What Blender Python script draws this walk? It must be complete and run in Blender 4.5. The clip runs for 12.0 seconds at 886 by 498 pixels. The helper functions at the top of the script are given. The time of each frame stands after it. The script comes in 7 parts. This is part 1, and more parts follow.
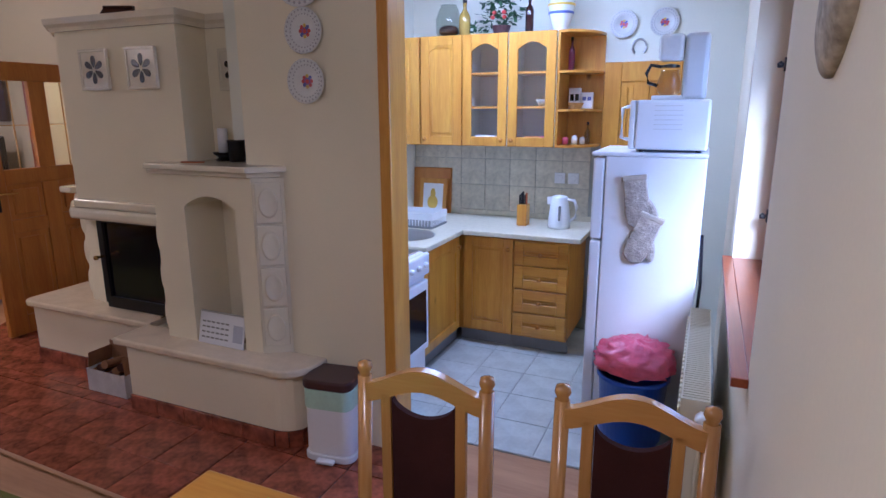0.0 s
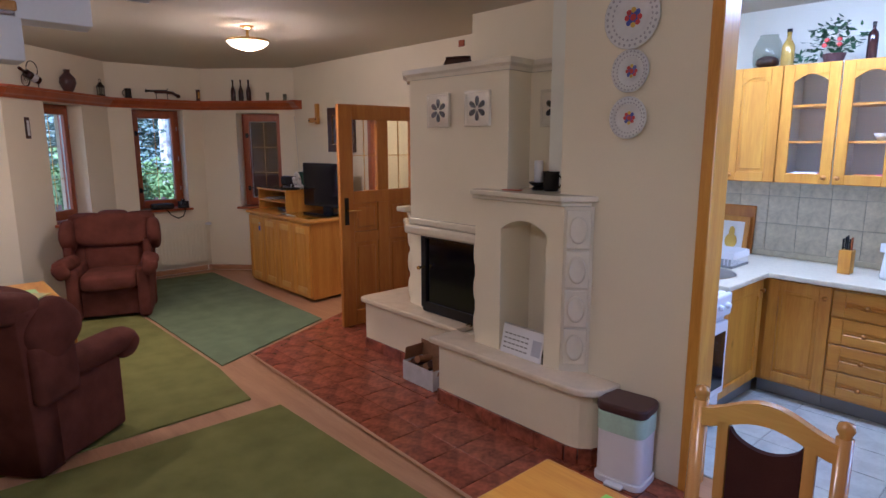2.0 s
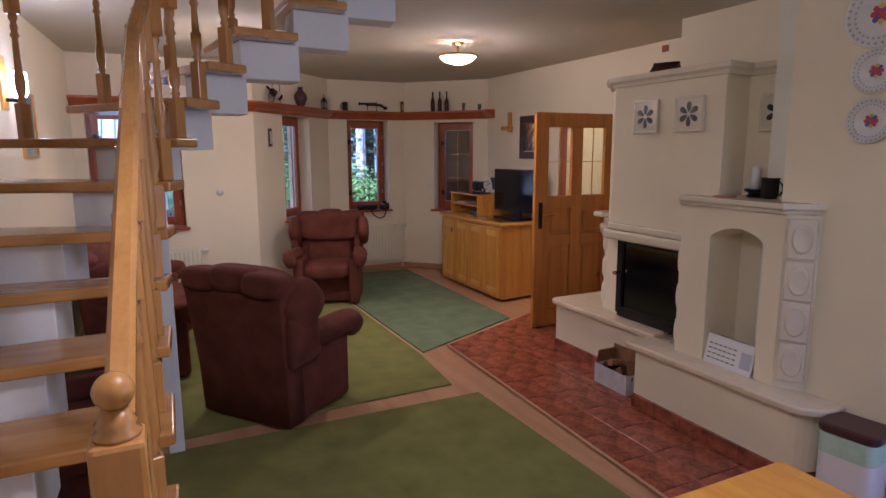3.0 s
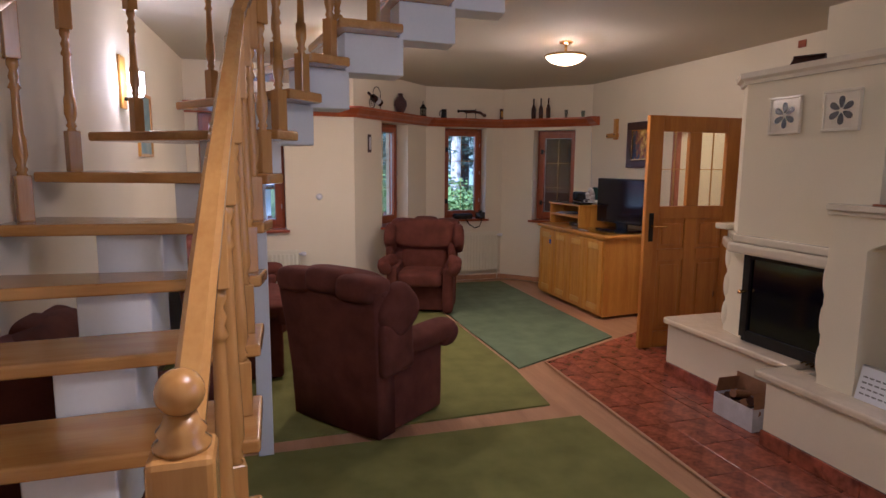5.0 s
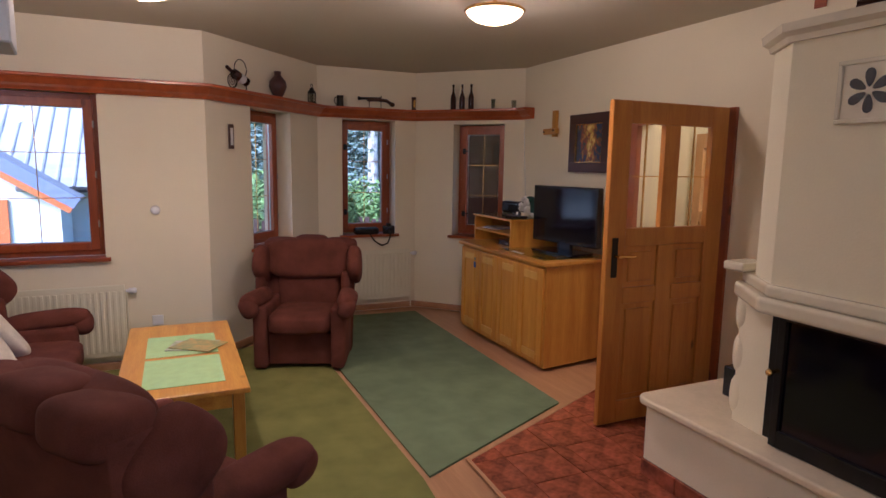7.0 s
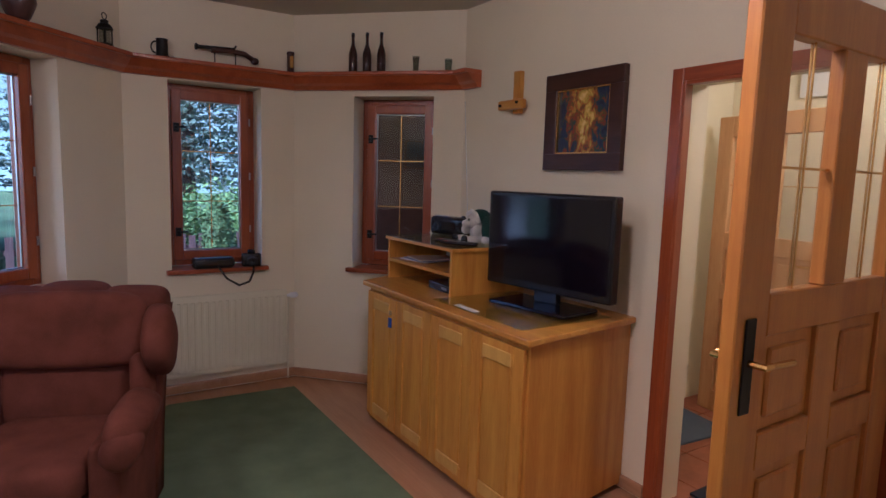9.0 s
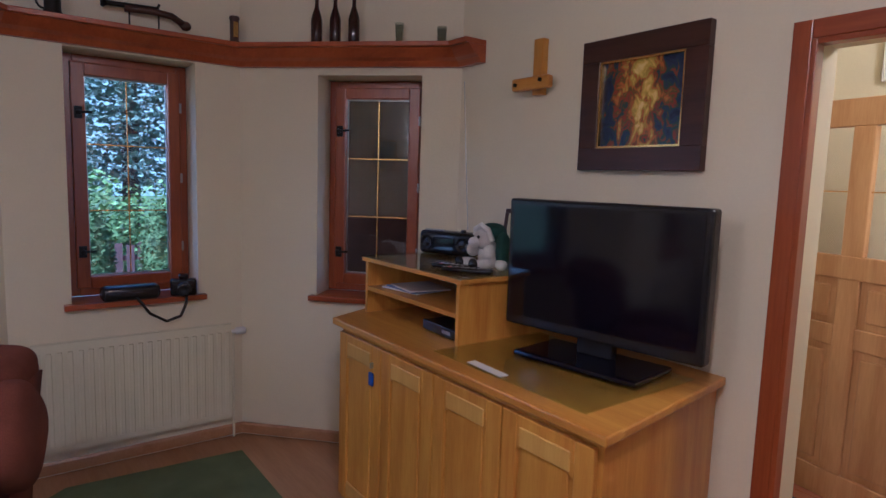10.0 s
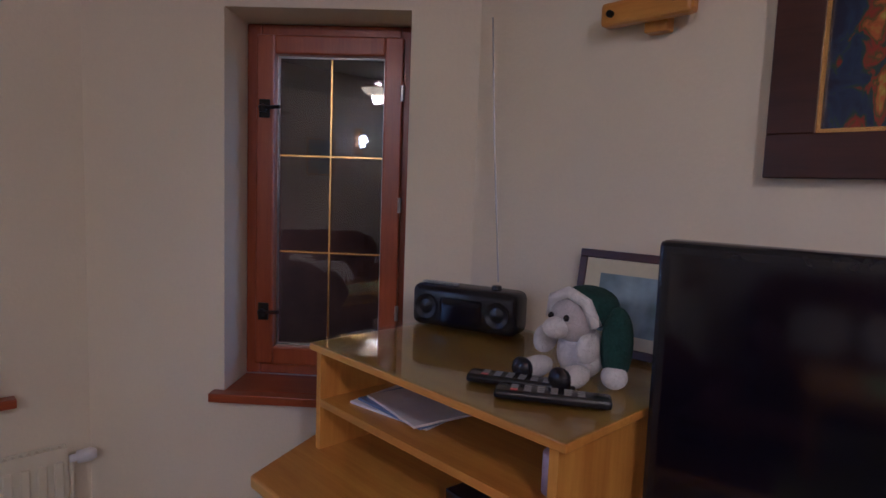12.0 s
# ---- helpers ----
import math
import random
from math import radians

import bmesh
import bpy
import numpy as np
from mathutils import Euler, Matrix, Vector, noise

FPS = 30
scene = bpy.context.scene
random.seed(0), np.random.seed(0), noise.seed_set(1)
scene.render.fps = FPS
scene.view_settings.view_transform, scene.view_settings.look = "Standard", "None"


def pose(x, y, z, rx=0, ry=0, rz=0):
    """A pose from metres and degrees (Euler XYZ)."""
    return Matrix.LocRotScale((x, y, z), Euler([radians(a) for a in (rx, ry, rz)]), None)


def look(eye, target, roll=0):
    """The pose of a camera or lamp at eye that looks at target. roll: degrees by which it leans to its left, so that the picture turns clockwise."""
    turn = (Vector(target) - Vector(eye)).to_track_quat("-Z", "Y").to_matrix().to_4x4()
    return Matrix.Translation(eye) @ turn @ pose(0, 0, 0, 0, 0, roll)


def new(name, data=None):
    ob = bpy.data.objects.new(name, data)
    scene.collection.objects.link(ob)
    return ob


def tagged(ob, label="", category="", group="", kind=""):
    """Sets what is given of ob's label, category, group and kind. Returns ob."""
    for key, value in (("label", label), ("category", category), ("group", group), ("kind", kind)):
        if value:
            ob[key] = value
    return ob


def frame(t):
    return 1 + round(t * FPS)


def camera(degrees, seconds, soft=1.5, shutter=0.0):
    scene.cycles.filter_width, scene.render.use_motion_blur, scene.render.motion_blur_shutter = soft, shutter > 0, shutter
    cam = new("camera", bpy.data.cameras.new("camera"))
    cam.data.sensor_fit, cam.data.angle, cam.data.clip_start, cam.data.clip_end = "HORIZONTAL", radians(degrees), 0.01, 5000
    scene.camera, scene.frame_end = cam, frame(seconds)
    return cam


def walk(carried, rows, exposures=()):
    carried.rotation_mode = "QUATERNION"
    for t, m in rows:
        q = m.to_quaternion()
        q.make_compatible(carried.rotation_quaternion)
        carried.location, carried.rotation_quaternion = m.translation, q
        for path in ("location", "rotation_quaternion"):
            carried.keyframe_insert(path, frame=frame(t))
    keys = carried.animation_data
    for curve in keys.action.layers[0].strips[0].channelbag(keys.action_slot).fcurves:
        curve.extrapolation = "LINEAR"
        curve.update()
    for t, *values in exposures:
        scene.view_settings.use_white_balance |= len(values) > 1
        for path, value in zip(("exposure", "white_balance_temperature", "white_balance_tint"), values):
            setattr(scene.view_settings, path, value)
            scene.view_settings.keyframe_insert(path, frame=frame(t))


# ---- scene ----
cam = camera(72.9, 12.0)
PATH = [
    (0, (0.451, 0.245, 1.654), (-0.329, 2.029, 1.197), -0.2),
    (0.5, (0.451, 0.25, 1.676), (-0.544, 1.93, 1.243), -0.4),
    (1, (0.432, 0.218, 1.677), (-0.712, 1.808, 1.277), -0.4),
    (1.5, (0.367, 0.135, 1.647), (-0.926, 1.618, 1.286), -0.1),
    (2, (0.349, -0.044, 1.662), (-1.116, 1.272, 1.311), -0.1),
    (2.5, (0.371, -0.223, 1.645), (-1.25, 0.9, 1.316), 0.1),
    (3, (0.389, -0.332, 1.651), (-1.387, 0.527, 1.327), -0.2),
    (3.5, (0.38, -0.373, 1.64), (-1.458, 0.351, 1.324), 0.1),
    (5.3, (0.031, -0.255, 1.565), (-1.863, 0.324, 1.289), 0.4),
    (5.5, (-0.073, -0.195, 1.603), (-1.963, 0.396, 1.319), 0.5),
    (6, (-0.392, -0.039, 1.6), (-2.266, 0.599, 1.317), 0.6),
    (6.5, (-0.817, 0.174, 1.595), (-2.658, 0.904, 1.317), 0.6),
    (7, (-1.315, 0.449, 1.592), (-3.122, 1.263, 1.316), 0.9),
    (7.2, (-1.499, 0.461, 1.602), (-3.279, 1.332, 1.333), 1.2),
    (9, (-3.355, 1.443, 1.497), (-5.016, 2.532, 1.258), 1.7),
    (9.5, (-3.791, 1.668, 1.484), (-5.412, 2.817, 1.254), 1.7),
    (10, (-4.2, 1.8, 1.49), (-5.787, 2.996, 1.264), 1.8),
    (10.5, (-4.617, 1.919, 1.493), (-6.174, 3.155, 1.271), 1.9),
    (11, (-5.005, 2.12, 1.504), (-6.542, 3.38, 1.278), 1.9),
    (11.5, (-5.272, 2.302, 1.497), (-6.806, 3.567, 1.278), 2.0),
    (12, (-5.417, 2.429, 1.506), (-6.858, 3.802, 1.306), 2.1),
]
SY, SYW = -1.33, -0.98
walk(cam, [(t, look(eye, target, roll)) for t, eye, target, roll in PATH],
     [(0.0, 1.22, 4420, 25), (1.5, 1.46, 4530, 24), (3.0, 1.45, 4600, 26), (7.0, 1.40, 4780, 25), (9.0, 1.42, 4430, 26), (10.5, 1.50, 4150, 23), (12.0, 1.38, 4250, 29)])

# ---- world and lights ----
world = bpy.data.worlds.new("world")
scene.world = world
world.use_nodes = True
wn = world.node_tree.nodes
sky = wn.new("ShaderNodeTexSky")
sky.sky_type = "NISHITA"
sky.sun_disc = False
sky.sun_elevation, sky.sun_rotation = radians(36), radians(152)
world.node_tree.links.new(sky.outputs[0], wn["Background"].inputs[0])
wn["Background"].inputs[1].default_value = 0.15
sun = new("sun", bpy.data.lights.new("sun", "SUN"))
sun.data.energy, sun.data.angle = 5.0, radians(25)
sun.data.color = (1, 0.97, 0.92)
sun.matrix_world = look((4.5, -8.5, 7), (0, 0, 0))


def lamp_light(name, loc, energy, color, radius=0.06, kind="POINT", size=(1, 1), target=None):
    li = new(name, bpy.data.lights.new(name, kind))
    li.data.energy, li.data.color = energy, color
    if kind == "AREA":
        li.data.shape, li.data.size, li.data.size_y = "RECTANGLE", size[0], size[1]
        li.matrix_world = look(loc, target)
    else:
        if kind == "SPOT":
            li.data.spot_size, li.data.spot_blend = radians(165), 1.0
        li.data.shadow_soft_size = radius
        li.location = loc
    return li


WARM = (1.0, 0.70, 0.42)
for lx, ly in ((-4.45, 2.16), (-4.80, 0.36)):
    lamp_light("ceiling_lamp_light", (lx, ly, 2.37), 11, WARM)
    lamp_light("ceiling_lamp_downlight", (lx, ly, 2.37), 17, WARM, kind="SPOT")
    lamp_light("ceiling_lamp_uplight", (lx, ly, 2.50), 2.5, WARM, 0.03)
lamp_light("sconce_light", (-4.07, -0.98, 2.07), 8, (1.0, 0.80, 0.62), 0.05)
# Unseen fill lights over the dining table, added to brighten that end.
lamp_light("dining_fill_light", (-0.6, 0.2, 2.3), 8, (1.0, 0.78, 0.56), 0.1)
lamp_light("dining_fill_downlight", (-0.6, 0.2, 2.3), 15, (1.0, 0.78, 0.56), 0.1, "SPOT")
lamp_light("hall_lamp_light", (-4.4, 4.6, 2.3), 12, (1.0, 0.74, 0.38), 0.1)
lamp_light("kitchen_lamp_light", (-0.75, 3.75, 2.47), 8.5, (0.86, 0.92, 1.0), kind="AREA", size=(1.1, 0.12), target=(-0.75, 3.75, 0))
lamp_light("window_daylight", (1.02, 2.93, 1.48), 5.5, (0.62, 0.75, 1.0), kind="AREA", size=(1.0, 1.2), target=(-2, 2.93, 1.2))

# ---- materials ----


def mat(name, base, rough=0.6, var=0.12, scale=3.0, fine=60.0, bump=0.15, dist=0.002, metal=0.0, coat=0.0, spec=0.5, random_tone=0.0, second=None, trans=0.0):
    """A painted, plastered or plastic surface: two scales of noise in tone, roughness and relief."""
    m = bpy.data.materials.new(name)
    m.use_nodes = True
    nt = m.node_tree
    n, l = nt.nodes, nt.links
    b = n["Principled BSDF"]
    b.inputs["Roughness"].default_value = rough
    b.inputs["Metallic"].default_value = metal
    b.inputs["Specular IOR Level"].default_value = spec
    b.inputs["Coat Weight"].default_value = coat
    b.inputs["Transmission Weight"].default_value = trans
    co = n.new("ShaderNodeTexCoord")
    big = n.new("ShaderNodeTexNoise")
    big.inputs["Scale"].default_value, big.inputs["Detail"].default_value = scale, 4
    small = n.new("ShaderNodeTexNoise")
    small.inputs["Scale"].default_value, small.inputs["Detail"].default_value = fine, 3
    l.new(co.outputs["Object"], big.inputs["Vector"])
    l.new(co.outputs["Object"], small.inputs["Vector"])
    add = n.new("ShaderNodeMath")
    add.operation = "MULTIPLY_ADD"
    l.new(small.outputs["Fac"], add.inputs[0])
    add.inputs[1].default_value = 0.4
    l.new(big.outputs["Fac"], add.inputs[2])
    ramp = n.new("ShaderNodeValToRGB")
    ramp.color_ramp.elements[0].position, ramp.color_ramp.elements[1].position = 0.45, 0.95
    second = second or [c * (1 - var) for c in base]
    ramp.color_ramp.elements[0].color = (*[min(1, c * (1 + var * 0.5)) for c in base], 1)
    ramp.color_ramp.elements[1].color = (*second, 1)
    l.new(add.outputs[0], ramp.inputs[0])
    out = ramp.outputs[0]
    if random_tone:
        info = n.new("ShaderNodeObjectInfo")
        hsv = n.new("ShaderNodeHueSaturation")
        mr = n.new("ShaderNodeMapRange")
        mr.inputs["To Min"].default_value, mr.inputs["To Max"].default_value = 1 - random_tone, 1 + random_tone
        l.new(info.outputs["Random"], mr.inputs[0])
        l.new(mr.outputs[0], hsv.inputs["Value"])
        l.new(out, hsv.inputs["Color"])
        out = hsv.outputs[0]
    l.new(out, b.inputs["Base Color"])
    bp = n.new("ShaderNodeBump")
    bp.inputs["Strength"].default_value, bp.inputs["Distance"].default_value = bump, dist
    l.new(small.outputs["Fac"], bp.inputs["Height"])
    l.new(bp.outputs[0], b.inputs["Normal"])
    return m


def wood(name, light, dark, axis=2, rough=0.38, knots=True, ring=14.0, stretch=0.09, coat=0.15, random_tone=0.05, bump=0.12):
    """Boards with a grain along one axis (0 x, 1 y, 2 z) and some knots."""
    m = bpy.data.materials.new(name)
    m.use_nodes = True
    nt = m.node_tree
    n, l = nt.nodes, nt.links
    b = n["Principled BSDF"]
    b.inputs["Roughness"].default_value = rough
    b.inputs["Coat Weight"].default_value = coat
    b.inputs["Coat Roughness"].default_value = 0.25
    co = n.new("ShaderNodeTexCoord")
    mp = n.new("ShaderNodeMapping")
    sc = [1.0, 1.0, 1.0]
    sc[axis] = stretch
    mp.inputs["Scale"].default_value = sc
    l.new(co.outputs["Object"], mp.inputs["Vector"])
    grain = n.new("ShaderNodeTexNoise")
    grain.inputs["Scale"].default_value, grain.inputs["Detail"].default_value = ring, 6
    grain.inputs["Distortion"].default_value = 0.6
    fine = n.new("ShaderNodeTexNoise")
    fine.inputs["Scale"].default_value, fine.inputs["Detail"].default_value = ring * 9, 4
    l.new(mp.outputs[0], grain.inputs["Vector"])
    l.new(mp.outputs[0], fine.inputs["Vector"])
    mixn = n.new("ShaderNodeMath")
    mixn.operation = "MULTIPLY_ADD"
    l.new(fine.outputs["Fac"], mixn.inputs[0])
    mixn.inputs[1].default_value = 0.45
    l.new(grain.outputs["Fac"], mixn.inputs[2])
    ramp = n.new("ShaderNodeValToRGB")
    ramp.color_ramp.elements[0].position, ramp.color_ramp.elements[1].position = 0.52, 0.92
    ramp.color_ramp.elements[0].color, ramp.color_ramp.elements[1].color = (*light, 1), (*dark, 1)
    l.new(mixn.outputs[0], ramp.inputs[0])
    out = ramp.outputs[0]
    if knots:
        mk = n.new("ShaderNodeMapping")
        ks = [1.0, 1.0, 1.0]
        ks[axis] = 0.55
        mk.inputs["Scale"].default_value = ks
        l.new(co.outputs["Object"], mk.inputs["Vector"])
        vo = n.new("ShaderNodeTexVoronoi")
        vo.inputs["Scale"].default_value = 3.6
        l.new(mk.outputs[0], vo.inputs["Vector"])
        kr = n.new("ShaderNodeValToRGB")
        kr.color_ramp.elements[0].position, kr.color_ramp.elements[1].position = 0.035, 0.085
        l.new(vo.outputs["Distance"], kr.inputs[0])
        mx = n.new("ShaderNodeMix")
        mx.data_type = "RGBA"
        l.new(kr.outputs[0], mx.inputs[0])
        mx.inputs[6].default_value = (*[c * 0.35 for c in dark], 1)
        l.new(out, mx.inputs[7])
        out = mx.outputs[2]
    if random_tone:
        info = n.new("ShaderNodeObjectInfo")
        hsv = n.new("ShaderNodeHueSaturation")
        mr = n.new("ShaderNodeMapRange")
        mr.inputs["To Min"].default_value, mr.inputs["To Max"].default_value = 1 - random_tone, 1 + random_tone
        l.new(info.outputs["Random"], mr.inputs[0])
        l.new(mr.outputs[0], hsv.inputs["Value"])
        l.new(out, hsv.inputs["Color"])
        out = hsv.outputs[0]
    l.new(out, b.inputs["Base Color"])
    bp = n.new("ShaderNodeBump")
    bp.inputs["Strength"].default_value, bp.inputs["Distance"].default_value = bump, 0.001
    l.new(mixn.outputs[0], bp.inputs["Height"])
    l.new(bp.outputs[0], b.inputs["Normal"])
    return m


def glow(name, color, strength):
    m = bpy.data.materials.new(name)
    m.use_nodes = True
    b = m.node_tree.nodes["Principled BSDF"]
    b.inputs["Base Color"].default_value = (*color, 1)
    b.inputs["Emission Color"].default_value = (*color, 1)
    b.inputs["Emission Strength"].default_value = strength
    return m


def glass(name, tint=(1, 1, 1), rough=0.0, ior=1.45):
    m = bpy.data.materials.new(name)
    m.use_nodes = True
    nt = m.node_tree
    n, l = nt.nodes, nt.links
    n.remove(n["Principled BSDF"])
    tr = n.new("ShaderNodeBsdfTransparent")
    tr.inputs[0].default_value = (*tint, 1)
    gl = n.new("ShaderNodeBsdfGlossy")
    gl.inputs["Roughness"].default_value = rough
    lw = n.new("ShaderNodeLayerWeight")
    lw.inputs[0].default_value = 0.5
    pw_ = n.new("ShaderNodeMath")
    pw_.operation = "POWER"
    pw_.inputs[1].default_value = 5.0
    l.new(lw.outputs["Facing"], pw_.inputs[0])
    fr = n.new("ShaderNodeMath")
    fr.operation = "MULTIPLY_ADD"
    l.new(pw_.outputs[0], fr.inputs[0])
    fr.inputs[1].default_value, fr.inputs[2].default_value = 0.94, 0.05
    mx = n.new("ShaderNodeMixShader")
    l.new(fr.outputs[0], mx.inputs[0])
    l.new(tr.outputs[0], mx.inputs[1])
    l.new(gl.outputs[0], mx.inputs[2])
    l.new(mx.outputs[0], n["Material Output"].inputs[0])
    return m


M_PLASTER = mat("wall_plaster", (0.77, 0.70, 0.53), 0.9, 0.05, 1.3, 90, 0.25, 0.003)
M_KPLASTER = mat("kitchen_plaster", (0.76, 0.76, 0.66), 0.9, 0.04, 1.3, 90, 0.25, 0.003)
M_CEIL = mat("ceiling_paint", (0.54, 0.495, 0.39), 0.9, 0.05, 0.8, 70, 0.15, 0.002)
M_CARPET = mat("green_carpet", (0.190, 0.190, 0.055), 0.97, 0.25, 5, 400, 0.6, 0.004, spec=0.1)
# Far carpet: the daylight reflected on it is put into a greyer green.
M_DAYCARPET = mat("daylit_green_carpet", (0.155, 0.200, 0.115), 0.97, 0.25, 5, 400, 0.6, 0.004, spec=0.1)
M_LAM = wood("laminate_floor", (0.44, 0.25, 0.125), (0.33, 0.17, 0.08), 0, 0.35, False, 9)
M_LAMY = wood("laminate_floor_cross", (0.44, 0.25, 0.125), (0.33, 0.17, 0.08), 1, 0.35, False, 9)
M_TILE = mat("terracotta_tile", (0.33, 0.092, 0.042), 0.22, 0.55, 9.0, 34, 0.12, 0.002, random_tone=0.10, second=(0.095, 0.028, 0.017))
M_GROUT = mat("grout", (0.10, 0.065, 0.05), 0.9, 0.2)
M_KTILE = mat("kitchen_tile", (0.50, 0.53, 0.50), 0.3, 0.25, 7, 40, 0.12, 0.001, random_tone=0.05)
M_KGROUT = mat("kitchen_grout", (0.36, 0.37, 0.34), 0.9, 0.2)
M_WTILE = mat("wall_tile", (0.60, 0.56, 0.44), 0.35, 0.34, 12, 60, 0.12, 0.001, random_tone=0.05)
M_HALL = mat("hall_plaster", (0.80, 0.74, 0.56), 0.9, 0.05, 1.3, 90, 0.25, 0.003)
M_STONE = mat("polished_cream_stone", (0.70, 0.60, 0.44), 0.22, 0.12, 8, 60, 0.05, 0.001)
M_CERAM = mat("cream_ceramic", (0.72, 0.66, 0.52), 0.2, 0.06, 8, 40, 0.05, 0.001, coat=0.4)
M_FPLASTER = mat("fireplace_plaster", (0.79, 0.72, 0.54), 0.85, 0.05, 1.6, 100, 0.25, 0.003)
M_PINE = wood("pine_upright", (0.62, 0.32, 0.034), (0.47, 0.195, 0.016), 2, 0.35)
M_INSET = wood("pale_pine_inset", (0.66, 0.40, 0.08), (0.55, 0.30, 0.05), 2, 0.35, False)
M_PINEX = wood("pine_along_x", (0.62, 0.32, 0.034), (0.47, 0.195, 0.016), 0, 0.35)
M_PINEY = wood("pine_along_y", (0.62, 0.32, 0.034), (0.47, 0.195, 0.016), 1, 0.35)
M_OAK = wood("stair_beech_x", (0.49, 0.262, 0.066), (0.38, 0.18, 0.038), 0, 0.22, False, 10, coat=0.5)
M_OAKY = wood("stair_beech_y", (0.49, 0.262, 0.066), (0.38, 0.18, 0.038), 1, 0.22, False, 10, coat=0.5)
M_OAKZ = wood("stair_beech_z", (0.49, 0.262, 0.066), (0.38, 0.18, 0.038), 2, 0.25, False, 10, coat=0.5)
M_DOOR = wood("door_pine", (0.50, 0.215, 0.022), (0.38, 0.135, 0.012), 2, 0.35)
M_DOORX = wood("door_pine_x", (0.52, 0.215, 0.045), (0.38, 0.130, 0.024), 1, 0.35)
M_CASE = wood("red_brown_case", (0.34, 0.080, 0.013), (0.23, 0.045, 0.009), 2, 0.32, True, 12, coat=0.35)
M_CASEX = wood("red_brown_case_x", (0.34, 0.080, 0.013), (0.23, 0.045, 0.009), 0, 0.32, True, 12, coat=0.35)
M_SHELF = wood("cornice_shelf_wood", (0.42, 0.095, 0.016), (0.28, 0.055, 0.010), 0, 0.3, False, 10, coat=0.4)
M_DARKW = wood("dark_wood", (0.06, 0.018, 0.010), (0.035, 0.010, 0.006), 0, 0.4, False)
M_UPH = mat("brown_upholstery", (0.132, 0.041, 0.026), 0.92, 0.38, 7, 260, 0.5, 0.003, spec=0.2)
M_CHAIRPAD = mat("dark_chair_fabric", (0.045, 0.014, 0.012), 0.95, 0.3, 8, 300, 0.5, 0.003, spec=0.2)
M_WHITE = mat("white_enamel", (0.76, 0.77, 0.80), 0.3, 0.03, 4, 60, 0.03, 0.001)
M_WPAINT = mat("white_stair_paint", (0.74, 0.76, 0.76), 0.6, 0.06, 3, 60, 0.15, 0.001)
M_RAD = mat("radiator_paint", (0.74, 0.70, 0.54), 0.35, 0.03, 4, 60, 0.03, 0.001)
M_BLACK = mat("black_plastic", (0.012, 0.012, 0.016), 0.25, 0.2, 5, 80, 0.05, 0.001)
M_SCREEN = mat("screen_glass", (0.004, 0.004, 0.010), 0.09, 0.1, 5, 20, 0.0, 0.001)
M_IRON = mat("black_iron", (0.02, 0.019, 0.018), 0.5, 0.3, 9, 90, 0.3, 0.001, metal=0.6)
M_BRASS = mat("brass", (0.72, 0.46, 0.14), 0.25, 0.15, 9, 60, 0.05, 0.001, metal=1.0)
M_STEEL = mat("steel", (0.45, 0.45, 0.45), 0.3, 0.1, 9, 60, 0.05, 0.001, metal=1.0)
M_GREY = mat("grey_plinth", (0.20, 0.20, 0.20), 0.5, 0.1)
M_WORKTOP = mat("cream_worktop", (0.66, 0.62, 0.48), 0.3, 0.12, 30, 120, 0.02, 0.001)
M_GREENCLOTH = mat("green_cloth", (0.30, 0.62, 0.10), 0.9, 0.08, 20, 400, 0.4, 0.001)
M_PALEGREEN = mat("pale_green_mat", (0.42, 0.62, 0.30), 0.9, 0.08, 20, 400, 0.4, 0.001)
M_BROWNLID = mat("dark_brown_plastic", (0.055, 0.022, 0.022), 0.35, 0.1)
M_BLUE = mat("blue_plastic", (0.015, 0.07, 0.42), 0.35, 0.1)
M_PINK = mat("pink_plastic_film", (0.75, 0.13, 0.22), 0.3, 0.2, 12, 60, 0.3, 0.004, trans=0.15)
M_MINT = mat("mint_plastic_film", (0.48, 0.68, 0.56), 0.35, 0.15, 12, 60, 0.3, 0.004)
M_GLASS = glass("window_glass")
M_TGLASS = glass("table_glass", (0.90, 0.95, 0.88))
M_SHADE = glow("lit_lamp_glass", (1.0, 0.72, 0.34), 2.4)
M_SCONCE = glow("lit_sconce_glass", (1.0, 0.93, 0.85), 8.0)
M_TUBE = glow("lit_tube", (0.93, 0.96, 1.0), 6.0)
M_CLOTH = mat("beige_cotton", (0.50, 0.44, 0.36), 0.95, 0.2, 14, 260, 0.6, 0.003)
M_CUSHION = mat("cushion_cotton", (0.62, 0.56, 0.47), 0.95, 0.2, 14, 160, 0.6, 0.003)

# ---- builders ----


def bx(bm, x0, x1, y0, y1, z0, z1):
    vs = [bm.verts.new((x, y, z)) for x in (x0, x1) for y in (y0, y1) for z in (z0, z1)]
    for f in ((0, 1, 3, 2), (4, 6, 7, 5), (0, 4, 5, 1), (2, 3, 7, 6), (0, 2, 6, 4), (1, 5, 7, 3)):
        bm.faces.new([vs[i] for i in f])
    return vs


def boxes(*bs, bevel=0.0, seg=2):
    bm = bmesh.new()
    for b in bs:
        bx(bm, *b)
    if bevel:
        bmesh.ops.bevel(bm, geom=bm.edges[:], offset=bevel, segments=seg, profile=0.5, affect="EDGES")
    return bm


